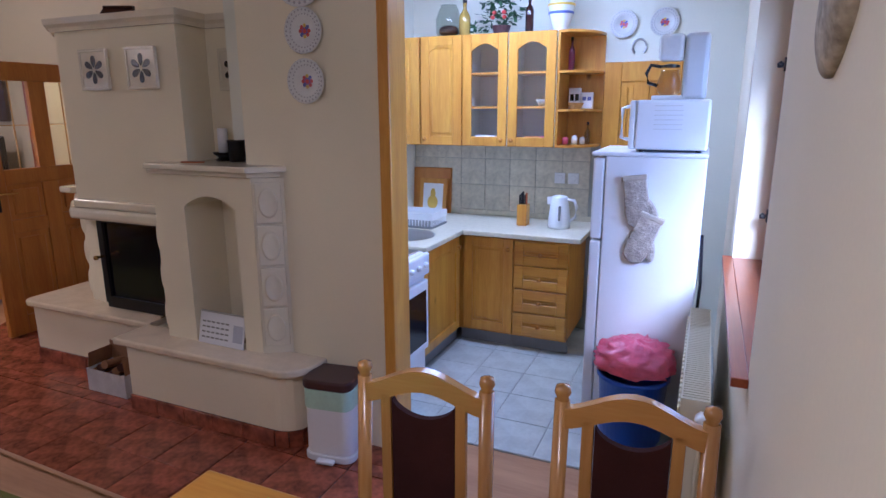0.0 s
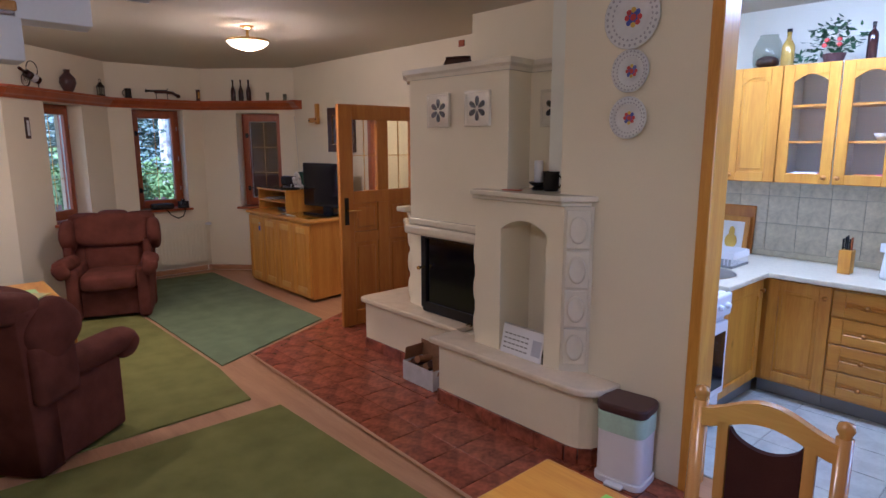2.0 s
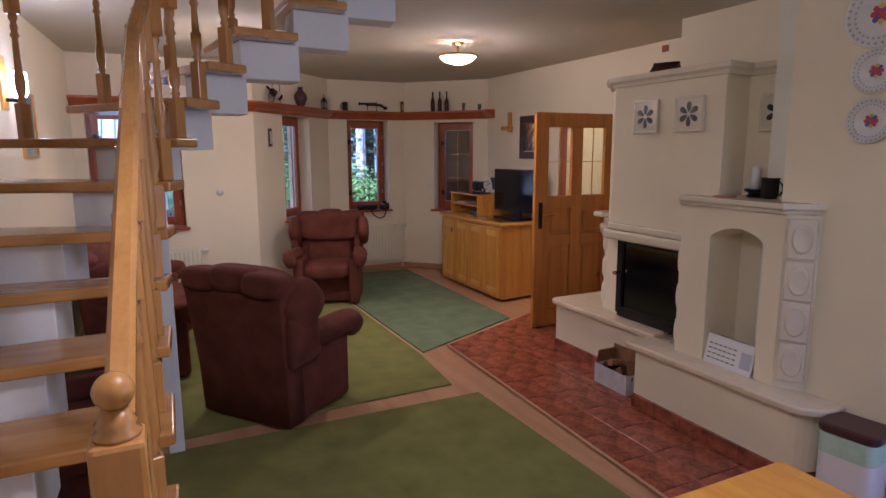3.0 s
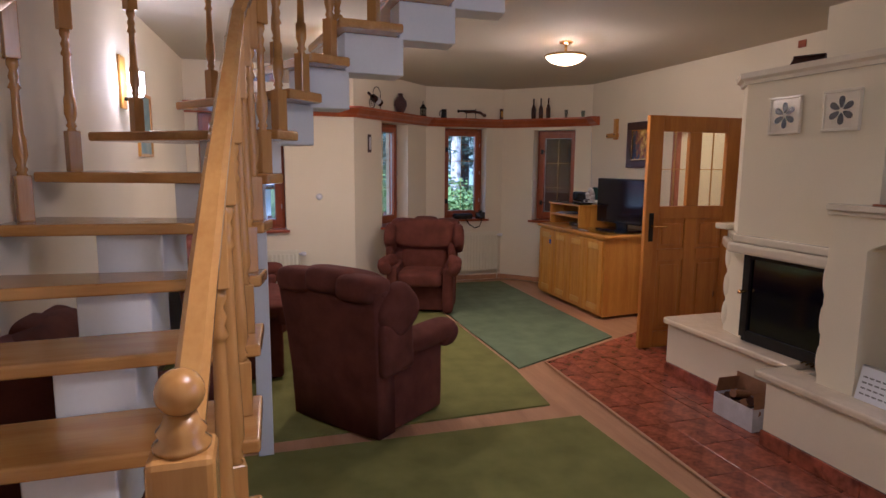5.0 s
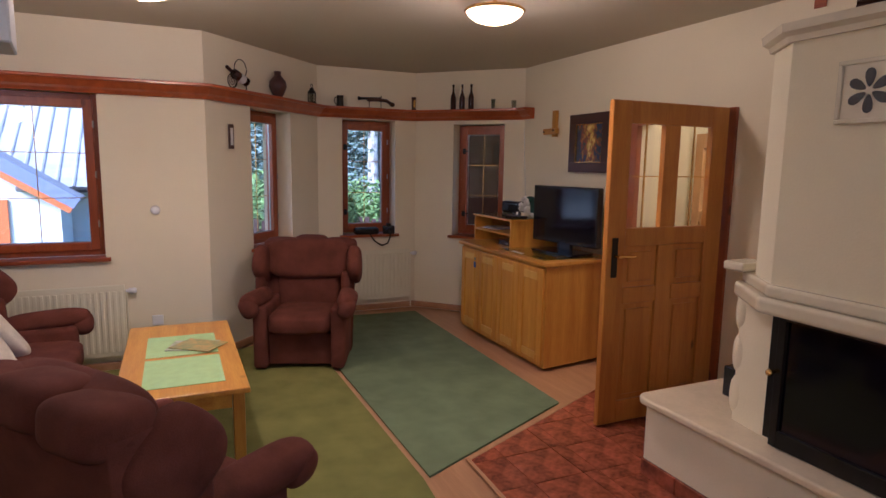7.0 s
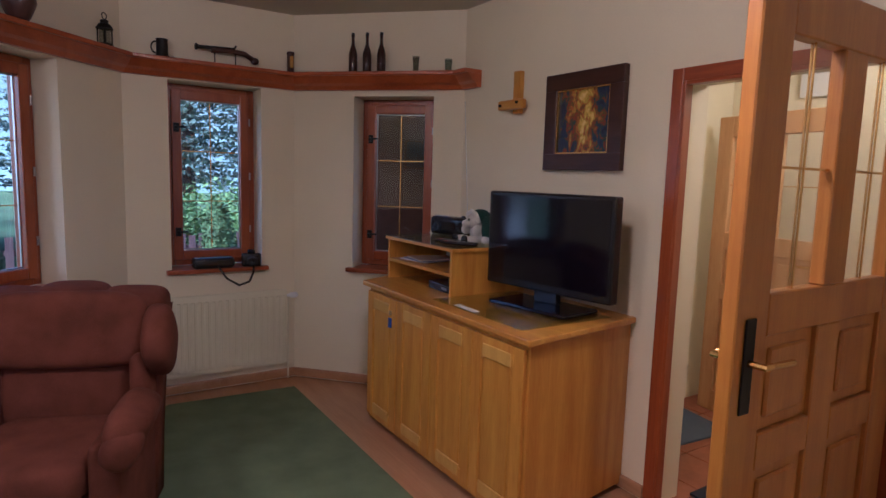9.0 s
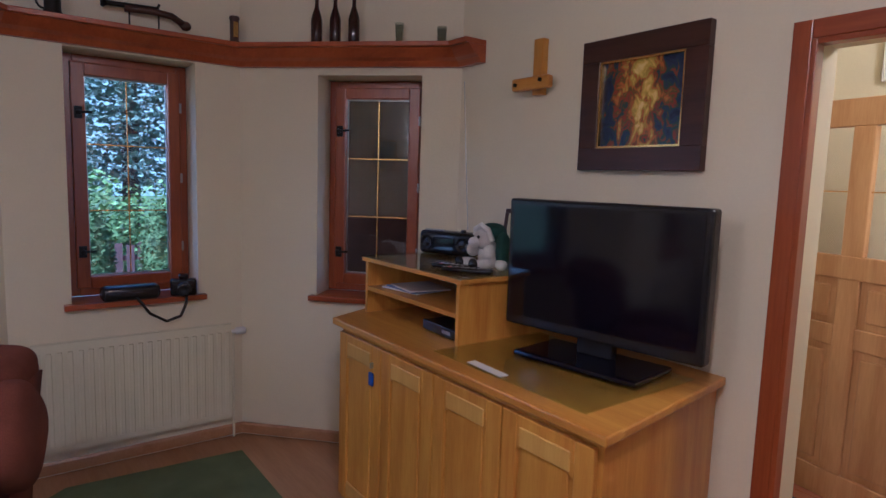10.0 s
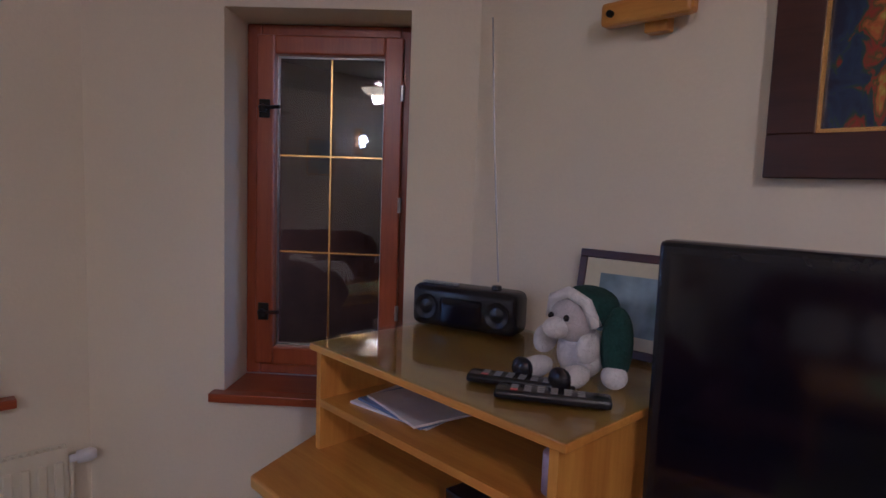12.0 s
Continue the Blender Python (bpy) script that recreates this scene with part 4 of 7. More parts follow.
# ---- armchairs and sofa ----
def armchair(name, label, loc, rz, seats=1, group=""):
    """Faces local -y; origin on the floor under its middle."""
    t = thing(name, label, "armchair" if seats == 1 else "sofa", (loc[0], loc[1], 0), rz, group)
    sw = 0.47 if seats == 1 else 1.44
    hb = sw / 2 + 0.115
    bm = bmesh.new()
    rows = []
    for z, y, k in ((0.012, 0.285, 1.0), (0.30, 0.300, 1.02), (0.55, 0.325, 1.05), (0.75, 0.350, 1.09), (0.88, 0.365, 1.12)):
        rows.append([[bm.verts.new((hb * k * f * (1 if seats == 1 or k == 1 else (1 + (k - 1) * 0.4) / k), y + (0.018 * (1 - f * f)) + d, z)) for f in (-1, -0.96, -0.5, 0, 0.5, 0.96, 1)] for d in (0, -0.14)])
    for r0, r1 in zip(rows, rows[1:]):
        for i in range(6):
            bm.faces.new((r0[0][i], r0[0][i + 1], r1[0][i + 1], r1[0][i]))
            bm.faces.new((r0[1][i + 1], r0[1][i], r1[1][i], r1[1][i + 1]))
        for i in (0, 6):
            bm.faces.new((r0[0][i], r1[0][i], r1[1][i], r0[1][i]))
    for r in (rows[0], rows[-1]):
        for i in range(6):
            bm.faces.new((r[0][i], r[0][i + 1], r[1][i + 1], r[1][i]))
    part("back_panel", bm, M_UPH, t, smooth=True)
    part("base", boxes((-hb + 0.10, hb - 0.10, -0.27, 0.20, 0.03, 0.29), bevel=0.02, seg=3), M_UPH, t, smooth=True)
    n = seats
    for k in range(n):
        w = sw / n
        cx = -sw / 2 + w * (k + 0.5)
        part("seat_cushion", blob(w / 2 + 0.012, 0.295, 0.080, (cx, -0.095, 0.365), 5.0, 28, 16, wob=0.02), M_UPH, t, smooth=True)
        part("back_cushion", blob(w / 2 + 0.03, 0.095, 0.20, (cx, 0.17, 0.56), 4.0, 28, 16, wob=0.02), M_UPH, t, smooth=True, rot=(-7, 0, 0))
    ht = hb + 0.045
    m = 3 if n == 1 else 5
    w = 2 * (ht - 0.03) / m
    for k in range(m):
        cx = -ht + 0.03 + w * (k + 0.5)
        dz = 0.022 * (abs(k - (m - 1) / 2) / ((m - 1) / 2)) ** 2
        part("top_roll", blob(w / 2 + 0.026, 0.112, 0.078, (0, 0, 0), 3.6, 36, 20, wob=0.02), M_UPH, t, smooth=True, loc=(cx, 0.298, 0.905 - dz), rot=(6, 0, 0))
    for k in range(n):
        w = 2 * (ht - 0.055) / n
        part("head_cushion", blob(w / 2 + 0.004, 0.085, 0.165, (0, 0, 0), 4.2, 40, 20, wob=0.015), M_UPH, t, smooth=True, loc=(-ht + 0.055 + w * (k + 0.5), 0.205, 0.800), rot=(-9, 0, 0))
    for s in (-1, 1):
        part("wing", blob(0.066, 0.150, 0.140, (0, 0, 0), 3.0, 28, 18, wob=0.03), M_UPH, t, smooth=True, loc=(s * (hb + 0.030), 0.165, 0.755), rot=(-40, 0, s * 4))
        part("wing_panel", boxes((s * hb - 0.075, s * hb + 0.004, 0.02, 0.285, 0.40, 0.72), bevel=0.035, seg=3), M_UPH, t, smooth=True, rot=(-3, 0, 0))
        part("arm_side", boxes((s * (hb - 0.055) - 0.055, s * (hb - 0.055) + 0.055, -0.335, 0.283, 0.012, 0.50), bevel=0.030, seg=3), M_UPH, t, smooth=True)
        part("arm_pad", blob(0.078, 0.255, 0.068, (0, 0, 0), 2.9, 28, 18, wob=0.03), M_UPH, t, smooth=True, loc=(s * (hb + 0.005), -0.150, 0.535), rot=(-4, s * 22, s * 3))
        part("arm_front", blob(0.066, 0.072, 0.082, (0, 0, 0), 2.5, 24, 16, wob=0.03), M_UPH, t, smooth=True, loc=(s * (hb + 0.018), -0.350, 0.500), rot=(0, s * 26, 0))
    for x in (-hb + 0.06, hb - 0.06):
        for y in (-0.26, 0.24):
            part("foot", lathe([(0.02, 0), (0.025, 0.035)], 10, at=(x, y, 0)), M_BLACK, t)
    return t


armchair("armchair", "rust-brown upholstered armchair by the bay windows", (-6.145, 1.403), 68.7)
armchair("armchair", "rust-brown upholstered armchair with its back to the stairs", (-3.485, 0.318), 218)
armchair("sofa", "rust-brown upholstered sofa with loose cushions beside the stairs", (-5.06, -0.50), 180, 2)

# ---- coffee table ----
ct = thing("coffee_table", "low pine table with pale green mats", "table", (0, 0, 0))
part("tabletop", boxes((-5.63, -4.26, 0.155, 0.755, 0.475, 0.505), bevel=0.006), M_PINEX, ct)
for x in (-5.60, -4.34):
    for y in (0.18, 0.675):
        part("leg", boxes((x, x + 0.055, y, y + 0.055, 0, 0.474), bevel=0.004), M_PINE, ct)
part("apron", boxes((-5.54, -4.345, 0.195, 0.215, 0.40, 0.474), (-5.54, -4.345, 0.695, 0.715, 0.40, 0.474), (-4.315, -4.295, 0.24, 0.67, 0.40, 0.474)), M_PINEX, ct)

# ---- stairs ----
stair = thing("staircase", "winding beech staircase on a white painted stepped spine", "staircase", (0, 0, 0), kind="structure")
RISE = 0.180
# inner and outer corners along the flight: tread k lies between pair k and pair k + 1, its top at 0.27 + k * RISE
IN = [(-0.78, -0.33), (-1.04, -0.325), (-1.30, -0.32), (-1.57, -0.305), (-1.88, -0.297), (-2.13, -0.284), (-2.25, -0.265), (-2.38, -0.235), (-2.50, -0.185), (-2.63, -0.11), (-2.76, 0.01), (-2.82, 0.15), (-2.86, 0.42), (-2.88, 0.69), (-2.89, 0.96)]
OUT = [(-0.74, -1.24), (-1.02, -1.24), (-1.30, -1.24), (-1.57, -1.24), (-1.84, -1.235), (-2.09, -1.225), (-2.35, -1.20), (-2.67, -1.13), (-3.13, -1.02), (-3.42, -0.66), (-3.52, -0.32), (-3.56, 0.05), (-3.58, 0.40), (-3.59, 0.75), (-3.60, 1.10)]


def tread_z(k):
    return 0.27 + k * RISE


IN = [(x + 0.035, y - 0.016) for x, y in IN]
OUT = [(x + 0.035, y - 0.016) for x, y in OUT]
for k in range(14):
    a, b, c, d = (Vector(IN[k]), Vector(OUT[k]), Vector(OUT[k + 1]), Vector(IN[k + 1]))
    z = tread_z(k)
    if z > CZ + 0.1:
        break
    na = (a - d).normalized() * (0.035 if k < 9 else 0.05)
    nb = (b - c).normalized() * 0.035
    part("tread", prism([a + na, b + nb, c, d], z - 0.042, z, 0.009, 3), M_OAKY if k < 8 else M_OAK, stair)
    w0, w1 = (0.40, 0.64) if k < 7 else (0.16, 0.42)
    ext = 0.0 if k < 7 else 0.10
    p, q, r_, s_ = a.lerp(b, w0), a.lerp(b, w1), c.lerp(d, 1 - w1), c.lerp(d, 1 - w0)
    fwd = (s_ - p).normalized() * (0.06 if k < 7 else 0.03)
    part("spine_block", prism([p + fwd * 0.2, q + fwd * 0.2, r_ + fwd, s_ + fwd], z - 0.042 - (0.25 if 0 < k < 6 else 0.19), z - 0.0425, 0.004, 1), M_WPAINT, stair)
part("post", boxes((-3.13, -3.05, -0.35, -0.27, 0, 1.66), bevel=0.004), M_WPAINT, stair)


def baluster(parent, x, y, z, h, lean=0.0):
    """A turned baluster with square foot and head."""
    q = 0.025
    t = part("baluster", boxes((-q, q, -q, q, 0, 0.17), bevel=0.003, seg=1), M_OAKZ, parent, loc=(x, y, z), rot=(0, 0, lean))
    part("square_head", boxes((-q, q, -q, q, h - 0.20, h), bevel=0.003, seg=1), M_OAKZ, t)
    m = h - 0.20
    prof = [(0.019, 0.17), (0.014, 0.18), (0.021, 0.19), (0.014, 0.205), (0.024, 0.24), (0.023, 0.30), (0.017, m * 0.55), (0.014, m - 0.14), (0.013, m - 0.11), (0.021, m - 0.10), (0.013, m - 0.08), (0.018, m - 0.06), (0.012, m - 0.04), (0.020, m - 0.02), (0.019, m)]
    part("turned_shaft", lathe(prof, 14), M_OAKZ, t, smooth=True)


def rail_bar(parent, pts, w=0.032, h=0.045):
    """A moulded handrail swept through the points."""
    sec = [(-w * 0.7, -h * 0.5), (w * 0.7, -h * 0.5), (w * 0.75, -h * 0.1), (w, 0.0), (w, h * 0.25), (w * 0.6, h * 0.5), (-w * 0.6, h * 0.5), (-w, h * 0.25), (-w, 0.0), (-w * 0.75, -h * 0.1)]
    bm = bmesh.new()
    rings = []
    P = [Vector(p) for p in pts]
    for i, p in enumerate(P):
        d = (P[min(i + 1, len(P) - 1)] - P[max(i - 1, 0)]).normalized()
        side = Vector((-d.y, d.x, 0)).normalized()
        up = d.cross(side) * -1
        if up.z < 0:
            up = -up
        rings.append([bm.verts.new(p + side * a + up * b) for a, b in sec])
    for r0, r1 in zip(rings, rings[1:]):
        for k in range(len(sec)):
            bm.faces.new((r0[k], r0[(k + 1) % len(sec)], r1[(k + 1) % len(sec)], r1[k]))
    bm.faces.new(rings[0])
    bm.faces.new(rings[-1][::-1])
    return part("handrail", bm, M_OAK, parent)


nw = thing("newel_post", "turned beech newel post with a ball finial", "stair railing", (-0.655, -0.411, 0))
part("shaft", boxes((-0.042, 0.042, -0.042, 0.042, 0, 1.20), bevel=0.010), M_OAKZ, nw)
part("finial", lathe([(0.036, 1.20), (0.037, 1.207), (0.028, 1.215), (0.032, 1.225), (0.025, 1.233), (0.020, 1.247)], 24), M_OAKZ, nw, smooth=True)
part("ball", lathe([(0.031 * math.sin(math.pi * (k + 0.001) / 14) + 0.0005, 1.275 - 0.031 * math.cos(math.pi * k / 14)) for k in range(15)], 24), M_OAKZ, nw, smooth=True)
RH = 0.84
inner = thing("stair_railing", "beech handrail on turned balusters along the open side of the stairs", "stair railing", (0, 0, 0))
rpts = [(-0.70, -0.392, 1.205), (-0.773, -0.389, 1.253), (-0.93, -0.382, 1.368), (-1.173, -0.371, 1.535), (-1.55, -0.357, 1.752), (-2.10, -0.336, 2.06), (-2.34, -0.29, 2.23), (-2.50, -0.23, 2.38), (-2.64, -0.13, 2.54), (-2.76, 0.0, 2.70), (-2.83, 0.2, 2.86), (-2.86, 0.5, 3.05)]
rpts = [(x + 0.035, y - 0.016, z) for x, y, z in rpts]
rail_bar(inner, rpts, 0.024, 0.05)


def rail_z(x, y):
    best, zz = 1e9, 2.0
    for p, q in zip(rpts, rpts[1:]):
        for i in range(11):
            f = i / 10
            d = (p[0] + (q[0] - p[0]) * f - x) ** 2 + (p[1] + (q[1] - p[1]) * f - y) ** 2
            if d < best:
                best, zz = d, p[2] + (q[2] - p[2]) * f
    return zz


for k in range(1, 12):
    a, d = Vector(IN[k]), Vector(IN[k + 1])
    o = (Vector(OUT[k]) - a).normalized() * 0.055
    m = a.lerp(d, 0.5) + o
    if tread_z(k) < CZ - 0.1:
        baluster(inner, m.x, m.y, tread_z(k), rail_z(m.x, m.y) - 0.02 - tread_z(k), 5 * k)
outer = thing("stair_railing", "beech handrail on turned balusters on the wall side of the stairs", "stair railing", (0, 0, 0))
opts = []
for k in range(4, 12):
    a, d = Vector(OUT[k]), Vector(OUT[k + 1])
    o = (Vector(IN[k]) - a).normalized() * 0.06
    m = (a + d) / 2 + o
    opts.append((m.x, m.y, tread_z(k) + RH))
    for f in (0.35,):
        m = a.lerp(d, f) + o
        baluster(outer, m.x, m.y, tread_z(k), RH + (f - 0.5) * RISE - 0.03, 5 * k)
rail_bar(outer, opts)

# ---- lamps ----


def dome_lamp(loc, label):
    t = thing("ceiling_lamp", label, "ceiling lamp", loc, group="dome lamps on the ceiling")
    part("canopy", lathe([(0.055, 0.0), (0.055, -0.01), (0.03, -0.022), (0.012, -0.028)], 24), M_BRASS, t, smooth=True)
    part("stem", lathe([(0.012, -0.028), (0.012, -0.09)], 12), M_BRASS, t)
    part("rim", lathe([(0.165, -0.105), (0.175, -0.115), (0.168, -0.125), (0.155, -0.118)], 40), M_BRASS, t, smooth=True)
    sh = part("shade", lathe([(0.168, -0.112), (0.150, -0.140), (0.115, -0.165), (0.06, -0.183), (0.0, -0.188)], 40), M_SHADE, t, "lit frosted glass bowl", smooth=True)
    for a in range(3):
        an = a * 2.1
        part("arm", tube([(0.01 * math.cos(an), 0.01 * math.sin(an), -0.085), (0.16 * math.cos(an), 0.16 * math.sin(an), -0.112)], 0.004), M_BRASS, t)
    return t


dome_lamp((-4.45, 2.16, CZ), "brass ceiling lamp with a lit frosted glass bowl before the bay")
dome_lamp((-4.80, 0.36, CZ), "brass ceiling lamp with a lit frosted glass bowl by the sofa")

# ---- dining table and chairs ----
dt = thing("dining_table", "pine dining table with a green runner", "table", (0, 0, 0))
part("tabletop", boxes((-0.64, 0.58, 0.47, 1.25, 0.73, 0.765), bevel=0.008), M_PINEX, dt)
for x in (-0.58, 0.46):
    for y in (0.53, 1.13):
        part("leg", boxes((x, x + 0.06, y, y + 0.06, 0, 0.729), bevel=0.005), M_PINE, dt)
solo("table_runner", boxes((-0.42, -0.05, 0.49, 1.21, 0.7655, 0.769)), M_GREENCLOTH, "bright green cloth runner on the dining table", "table cloth")


# ---- things on the fireplace ----
def vent_tile(x, y, z, name="vent_tile"):
    t = part(name, boxes((x - 0.106, x + 0.106, y - 0.014, y - 0.001, z - 0.106, z + 0.106), bevel=0.006, seg=2), M_CERAM, fp, "glazed cream ceramic air vent")
    fr_ = boxes((x - 0.106, x + 0.106, y - 0.022, y - 0.0141, z + 0.090, z + 0.106), (x - 0.106, x + 0.106, y - 0.022, y - 0.0141, z - 0.106, z - 0.090), (x - 0.106, x - 0.090, y - 0.022, y - 0.0141, z - 0.090, z + 0.090), (x + 0.090, x + 0.106, y - 0.022, y - 0.0141, z - 0.090, z + 0.090), bevel=0.003, seg=1)
    part("vent_rim", fr_, M_CERAM, t)
    for k in range(6):
        a = math.radians(60 * k + 30)
        bm = bmesh.new()
        c = Vector((x + 0.043 * math.cos(a), y - 0.0145, z + 0.043 * math.sin(a)))
        u, v = Vector((math.cos(a), 0, math.sin(a))), Vector((-math.sin(a), 0, math.cos(a)))
        ring = []
        for j in range(12):
            b = 2 * math.pi * j / 12
            ring.append(bm.verts.new(c + u * 0.031 * math.cos(b) + v * (0.016 + 0.006 * math.cos(b)) * math.sin(b)))
        bm.faces.new(ring)
        ex2 = bmesh.ops.extrude_face_region(bm, geom=bm.faces[:])
        bmesh.ops.translate(bm, verts=[w for w in ex2["geom"] if isinstance(w, bmesh.types.BMVert)], vec=(0, -0.002, 0))
        part("vent_slot", bm, M_BLACK, t)


vent_tile(-2.60, 2.58, 1.86)
vent_tile(-2.25, 2.58, 1.86)
vent_tile(-1.845, 2.81, 1.855)
for k in range(4):
    cx, cy, zc = -1.480, 2.550, 0.575 + k * 0.212
    t = part("pilaster_tile", boxes((-0.062, 0.062, -0.014, 0, -0.10, 0.10), bevel=0.005), M_CERAM, fp, "glazed relief tile", loc=(cx, cy, zc), rot=(0, 0, 33.5))
    part("tile_relief", lathe([(0.042, 0), (0.046, 0.006), (0.040, 0.010), (0.032, 0.004), (0.0, 0.004)], 20), M_CERAM, t, loc=(0, -0.0145, 0), rot=(90, 0, 0), smooth=True).scale = (1, 1.6, 1)
for k in range(3):
    part("surround_scallop", blob(0.045, 0.035, 0.10, (-3.20, 2.835, 0.55 + 0.20 * k), 2.4, 16, 10), M_FPLASTER, fp, smooth=True)
    part("surround_scallop", blob(0.035, 0.03, 0.10, (-2.195, 2.540, 0.55 + 0.22 * k), 2.4, 16, 10), M_FPLASTER, fp, smooth=True)
part("ledge_tile", boxes((-3.235, -3.125, 2.70, 2.86, 1.1495, 1.190), bevel=0.01), M_CERAM, fp)
part("fire_handle", tube([(-2.937, 2.722, 0.765), (-2.937, 2.68, 0.765)], 0.008), M_BRASS, fp, "brass stove handle")
part("fire_knob", lathe([(0.012, 0), (0.016, 0.008), (0.012, 0.02), (0, 0.024)], 14), M_BRASS, fp, loc=(-2.937, 2.68, 0.765), rot=(90, 0, 0), smooth=True)
for k in range(3):
    part("air_lever", tube([(-2.45 + 0.035 * k, 2.724, 0.447), (-2.45 + 0.035 * k, 2.68, 0.440)], 0.004), M_BRASS, fp)

cal = thing("desk_calendar", "white desk calendar leaning in the fireplace niche", "calendar", (-1.822, 2.500, FZ + 0.003), -1)
part("sheet", boxes((-0.155, 0.155, -0.002, 0.002, 0, 0.170)), M_WHITE, cal, rot=(-13, 0, 0))
for r_ in range(4):
    for c_ in range(6):
        part("printed_bar", boxes((-0.135 + c_ * 0.032, -0.112 + c_ * 0.032, -0.0032, -0.0024, 0.03 + r_ * 0.028, 0.038 + r_ * 0.028)), M_GREY, cal, rot=(-13, 0, 0))
part("printed_picture", boxes((0.08, 0.145, -0.0032, -0.0024, 0.03, 0.12)), mat("printed_grey", (0.45, 0.47, 0.55), 0.6), cal, rot=(-13, 0, 0))
part("binding", boxes((-0.15, 0.15, -0.006, 0.006, 0.168, 0.176), bevel=0.002), M_STEEL, cal, rot=(-13, 0, 0))
jr = solo("glass_jar", lathe([(0.032, 0), (0.034, 0.01), (0.034, 0.07), (0.026, 0.085), (0.026, 0.10), (0.0, 0.10)], 18), mat("amber_jar", (0.45, 0.42, 0.25), 0.15, 0.2), "small amber jar standing in the fireplace niche", "jar", (-1.705, 2.66, FZ + 0.001), smooth=True)
cd = thing("candle", "white pillar candle on a black dish", "candle", (-1.885, 2.71, MZ + 0.042))
part("wax", lathe([(0.026, 0.045), (0.026, 0.165), (0.02, 0.17), (0.0, 0.165)], 20), M_WHITE, cd, smooth=True)
part("dish", lathe([(0.035, 0), (0.045, 0.006), (0.026, 0.02), (0.05, 0.034), (0.056, 0.046), (0.0, 0.044)], 20), M_IRON, cd)
cup = thing("candle_holder", "black candle holder with a handle on the mantel shelf", "candle holder", (-1.785, 2.70, MZ + 0.042))
part("bowl", lathe([(0.038, 0), (0.045, 0.02), (0.045, 0.10), (0.05, 0.11), (0.04, 0.112), (0.038, 0.03), (0, 0.02)], 20), M_IRON, cup, smooth=True)
part("handle", tube([(0.045 + 0.03 * math.sin(a), 0, 0.055 - 0.035 * math.cos(a)) for a in [math.pi * k / 8 for k in range(9)]], 0.005), M_IRON, cup)
solo("wooden_tray", boxes((-0.06, 0.06, -0.015, 0.015, 0, 0.008), bevel=0.002), M_CASEX, "small reddish wooden tray on the mantel shelf", "tray", (-1.955, 2.56, MZ + 0.042), 10)
hs = thing("wooden_house", "tiny brown wooden house ornament on the chimney hood", "ornament", (-2.80, 2.93, 2.13), 25)
hs.scale = (1.25, 1.25, 1.25)
part("house_body", boxes((-0.05, 0.05, -0.03, 0.03, 0, 0.045)), M_CASEX, hs)
part("house_roof", prism([(-0.07, -0.045), (0.07, -0.045), (0.07, 0.045), (-0.07, 0.045)], 0, 0.01), M_DARKW, hs, loc=(0, -0.022, 0.058), rot=(38, 0, 0))
part("house_roof", prism([(-0.07, -0.045), (0.07, -0.045), (0.07, 0.045), (-0.07, 0.045)], 0, 0.01), M_DARKW, hs, loc=(0, 0.022, 0.058), rot=(-38, 0, 0))
solo("red_block", boxes((-0.035, 0.035, -0.01, 0.0, -0.028, 0.028), bevel=0.003), M_CASEX, "small dark red box on the chimney breast", "ornament", (-3.63, NY - 0.002, 2.515))
ash = solo("ash_shovel_box", boxes((-3.45, -3.37, 3.02, 3.12, FZ, FZ + 0.16), bevel=0.008), M_BLACK, "black box standing on the fireplace bench by the door", "box")
wb = thing("firewood_box", "open cardboard box with firewood in the bench corner", "box", (-2.70, 2.575, 0), 0)
M_CARD = mat("printed_cardboard", (0.58, 0.58, 0.60), 0.8, 0.15, 14)
M_CARDB = mat("brown_cardboard", (0.26, 0.13, 0.06), 0.85, 0.2, 14)
for b_ in ((-0.16, 0.16, -0.12, -0.115, 0, 0.14), (-0.16, 0.16, 0.05, 0.055, 0, 0.14), (-0.16, -0.155, -0.115, 0.05, 0, 0.14), (0.155, 0.16, -0.115, 0.05, 0, 0.14)):
    part("box_side", boxes(b_), M_CARD, wb)
part("box_bottom", boxes((-0.155, 0.155, -0.115, 0.05, 0.001, 0.006)), M_CARDB, wb)
part("box_flap", boxes((-0.16, 0.16, 0, 0.004, 0, 0.12)), M_CARDB, wb, loc=(0, 0.051, 0.14), rot=(0, 0, 0))
part("box_flap", boxes((0, 0.004, -0.11, 0.05, 0, 0.10)), M_CARDB, wb, loc=(-0.16, 0, 0.14), rot=(0, 12, 0))
part("box_flap", boxes((0, 0.004, -0.11, 0.05, 0, 0.10)), M_CARDB, wb, loc=(0.156, 0, 0.14), rot=(0, -8, 0))
for k in range(7):
    part("log", lathe([(0.024, 0), (0.026, 0.14)], 9), M_DARKW if k % 2 else M_CARDB, wb, loc=(-0.11 + 0.032 * k, 0.04, 0.09 + 0.03 * (k % 3)), rot=(80, 6 * (k - 3), 4 * k))


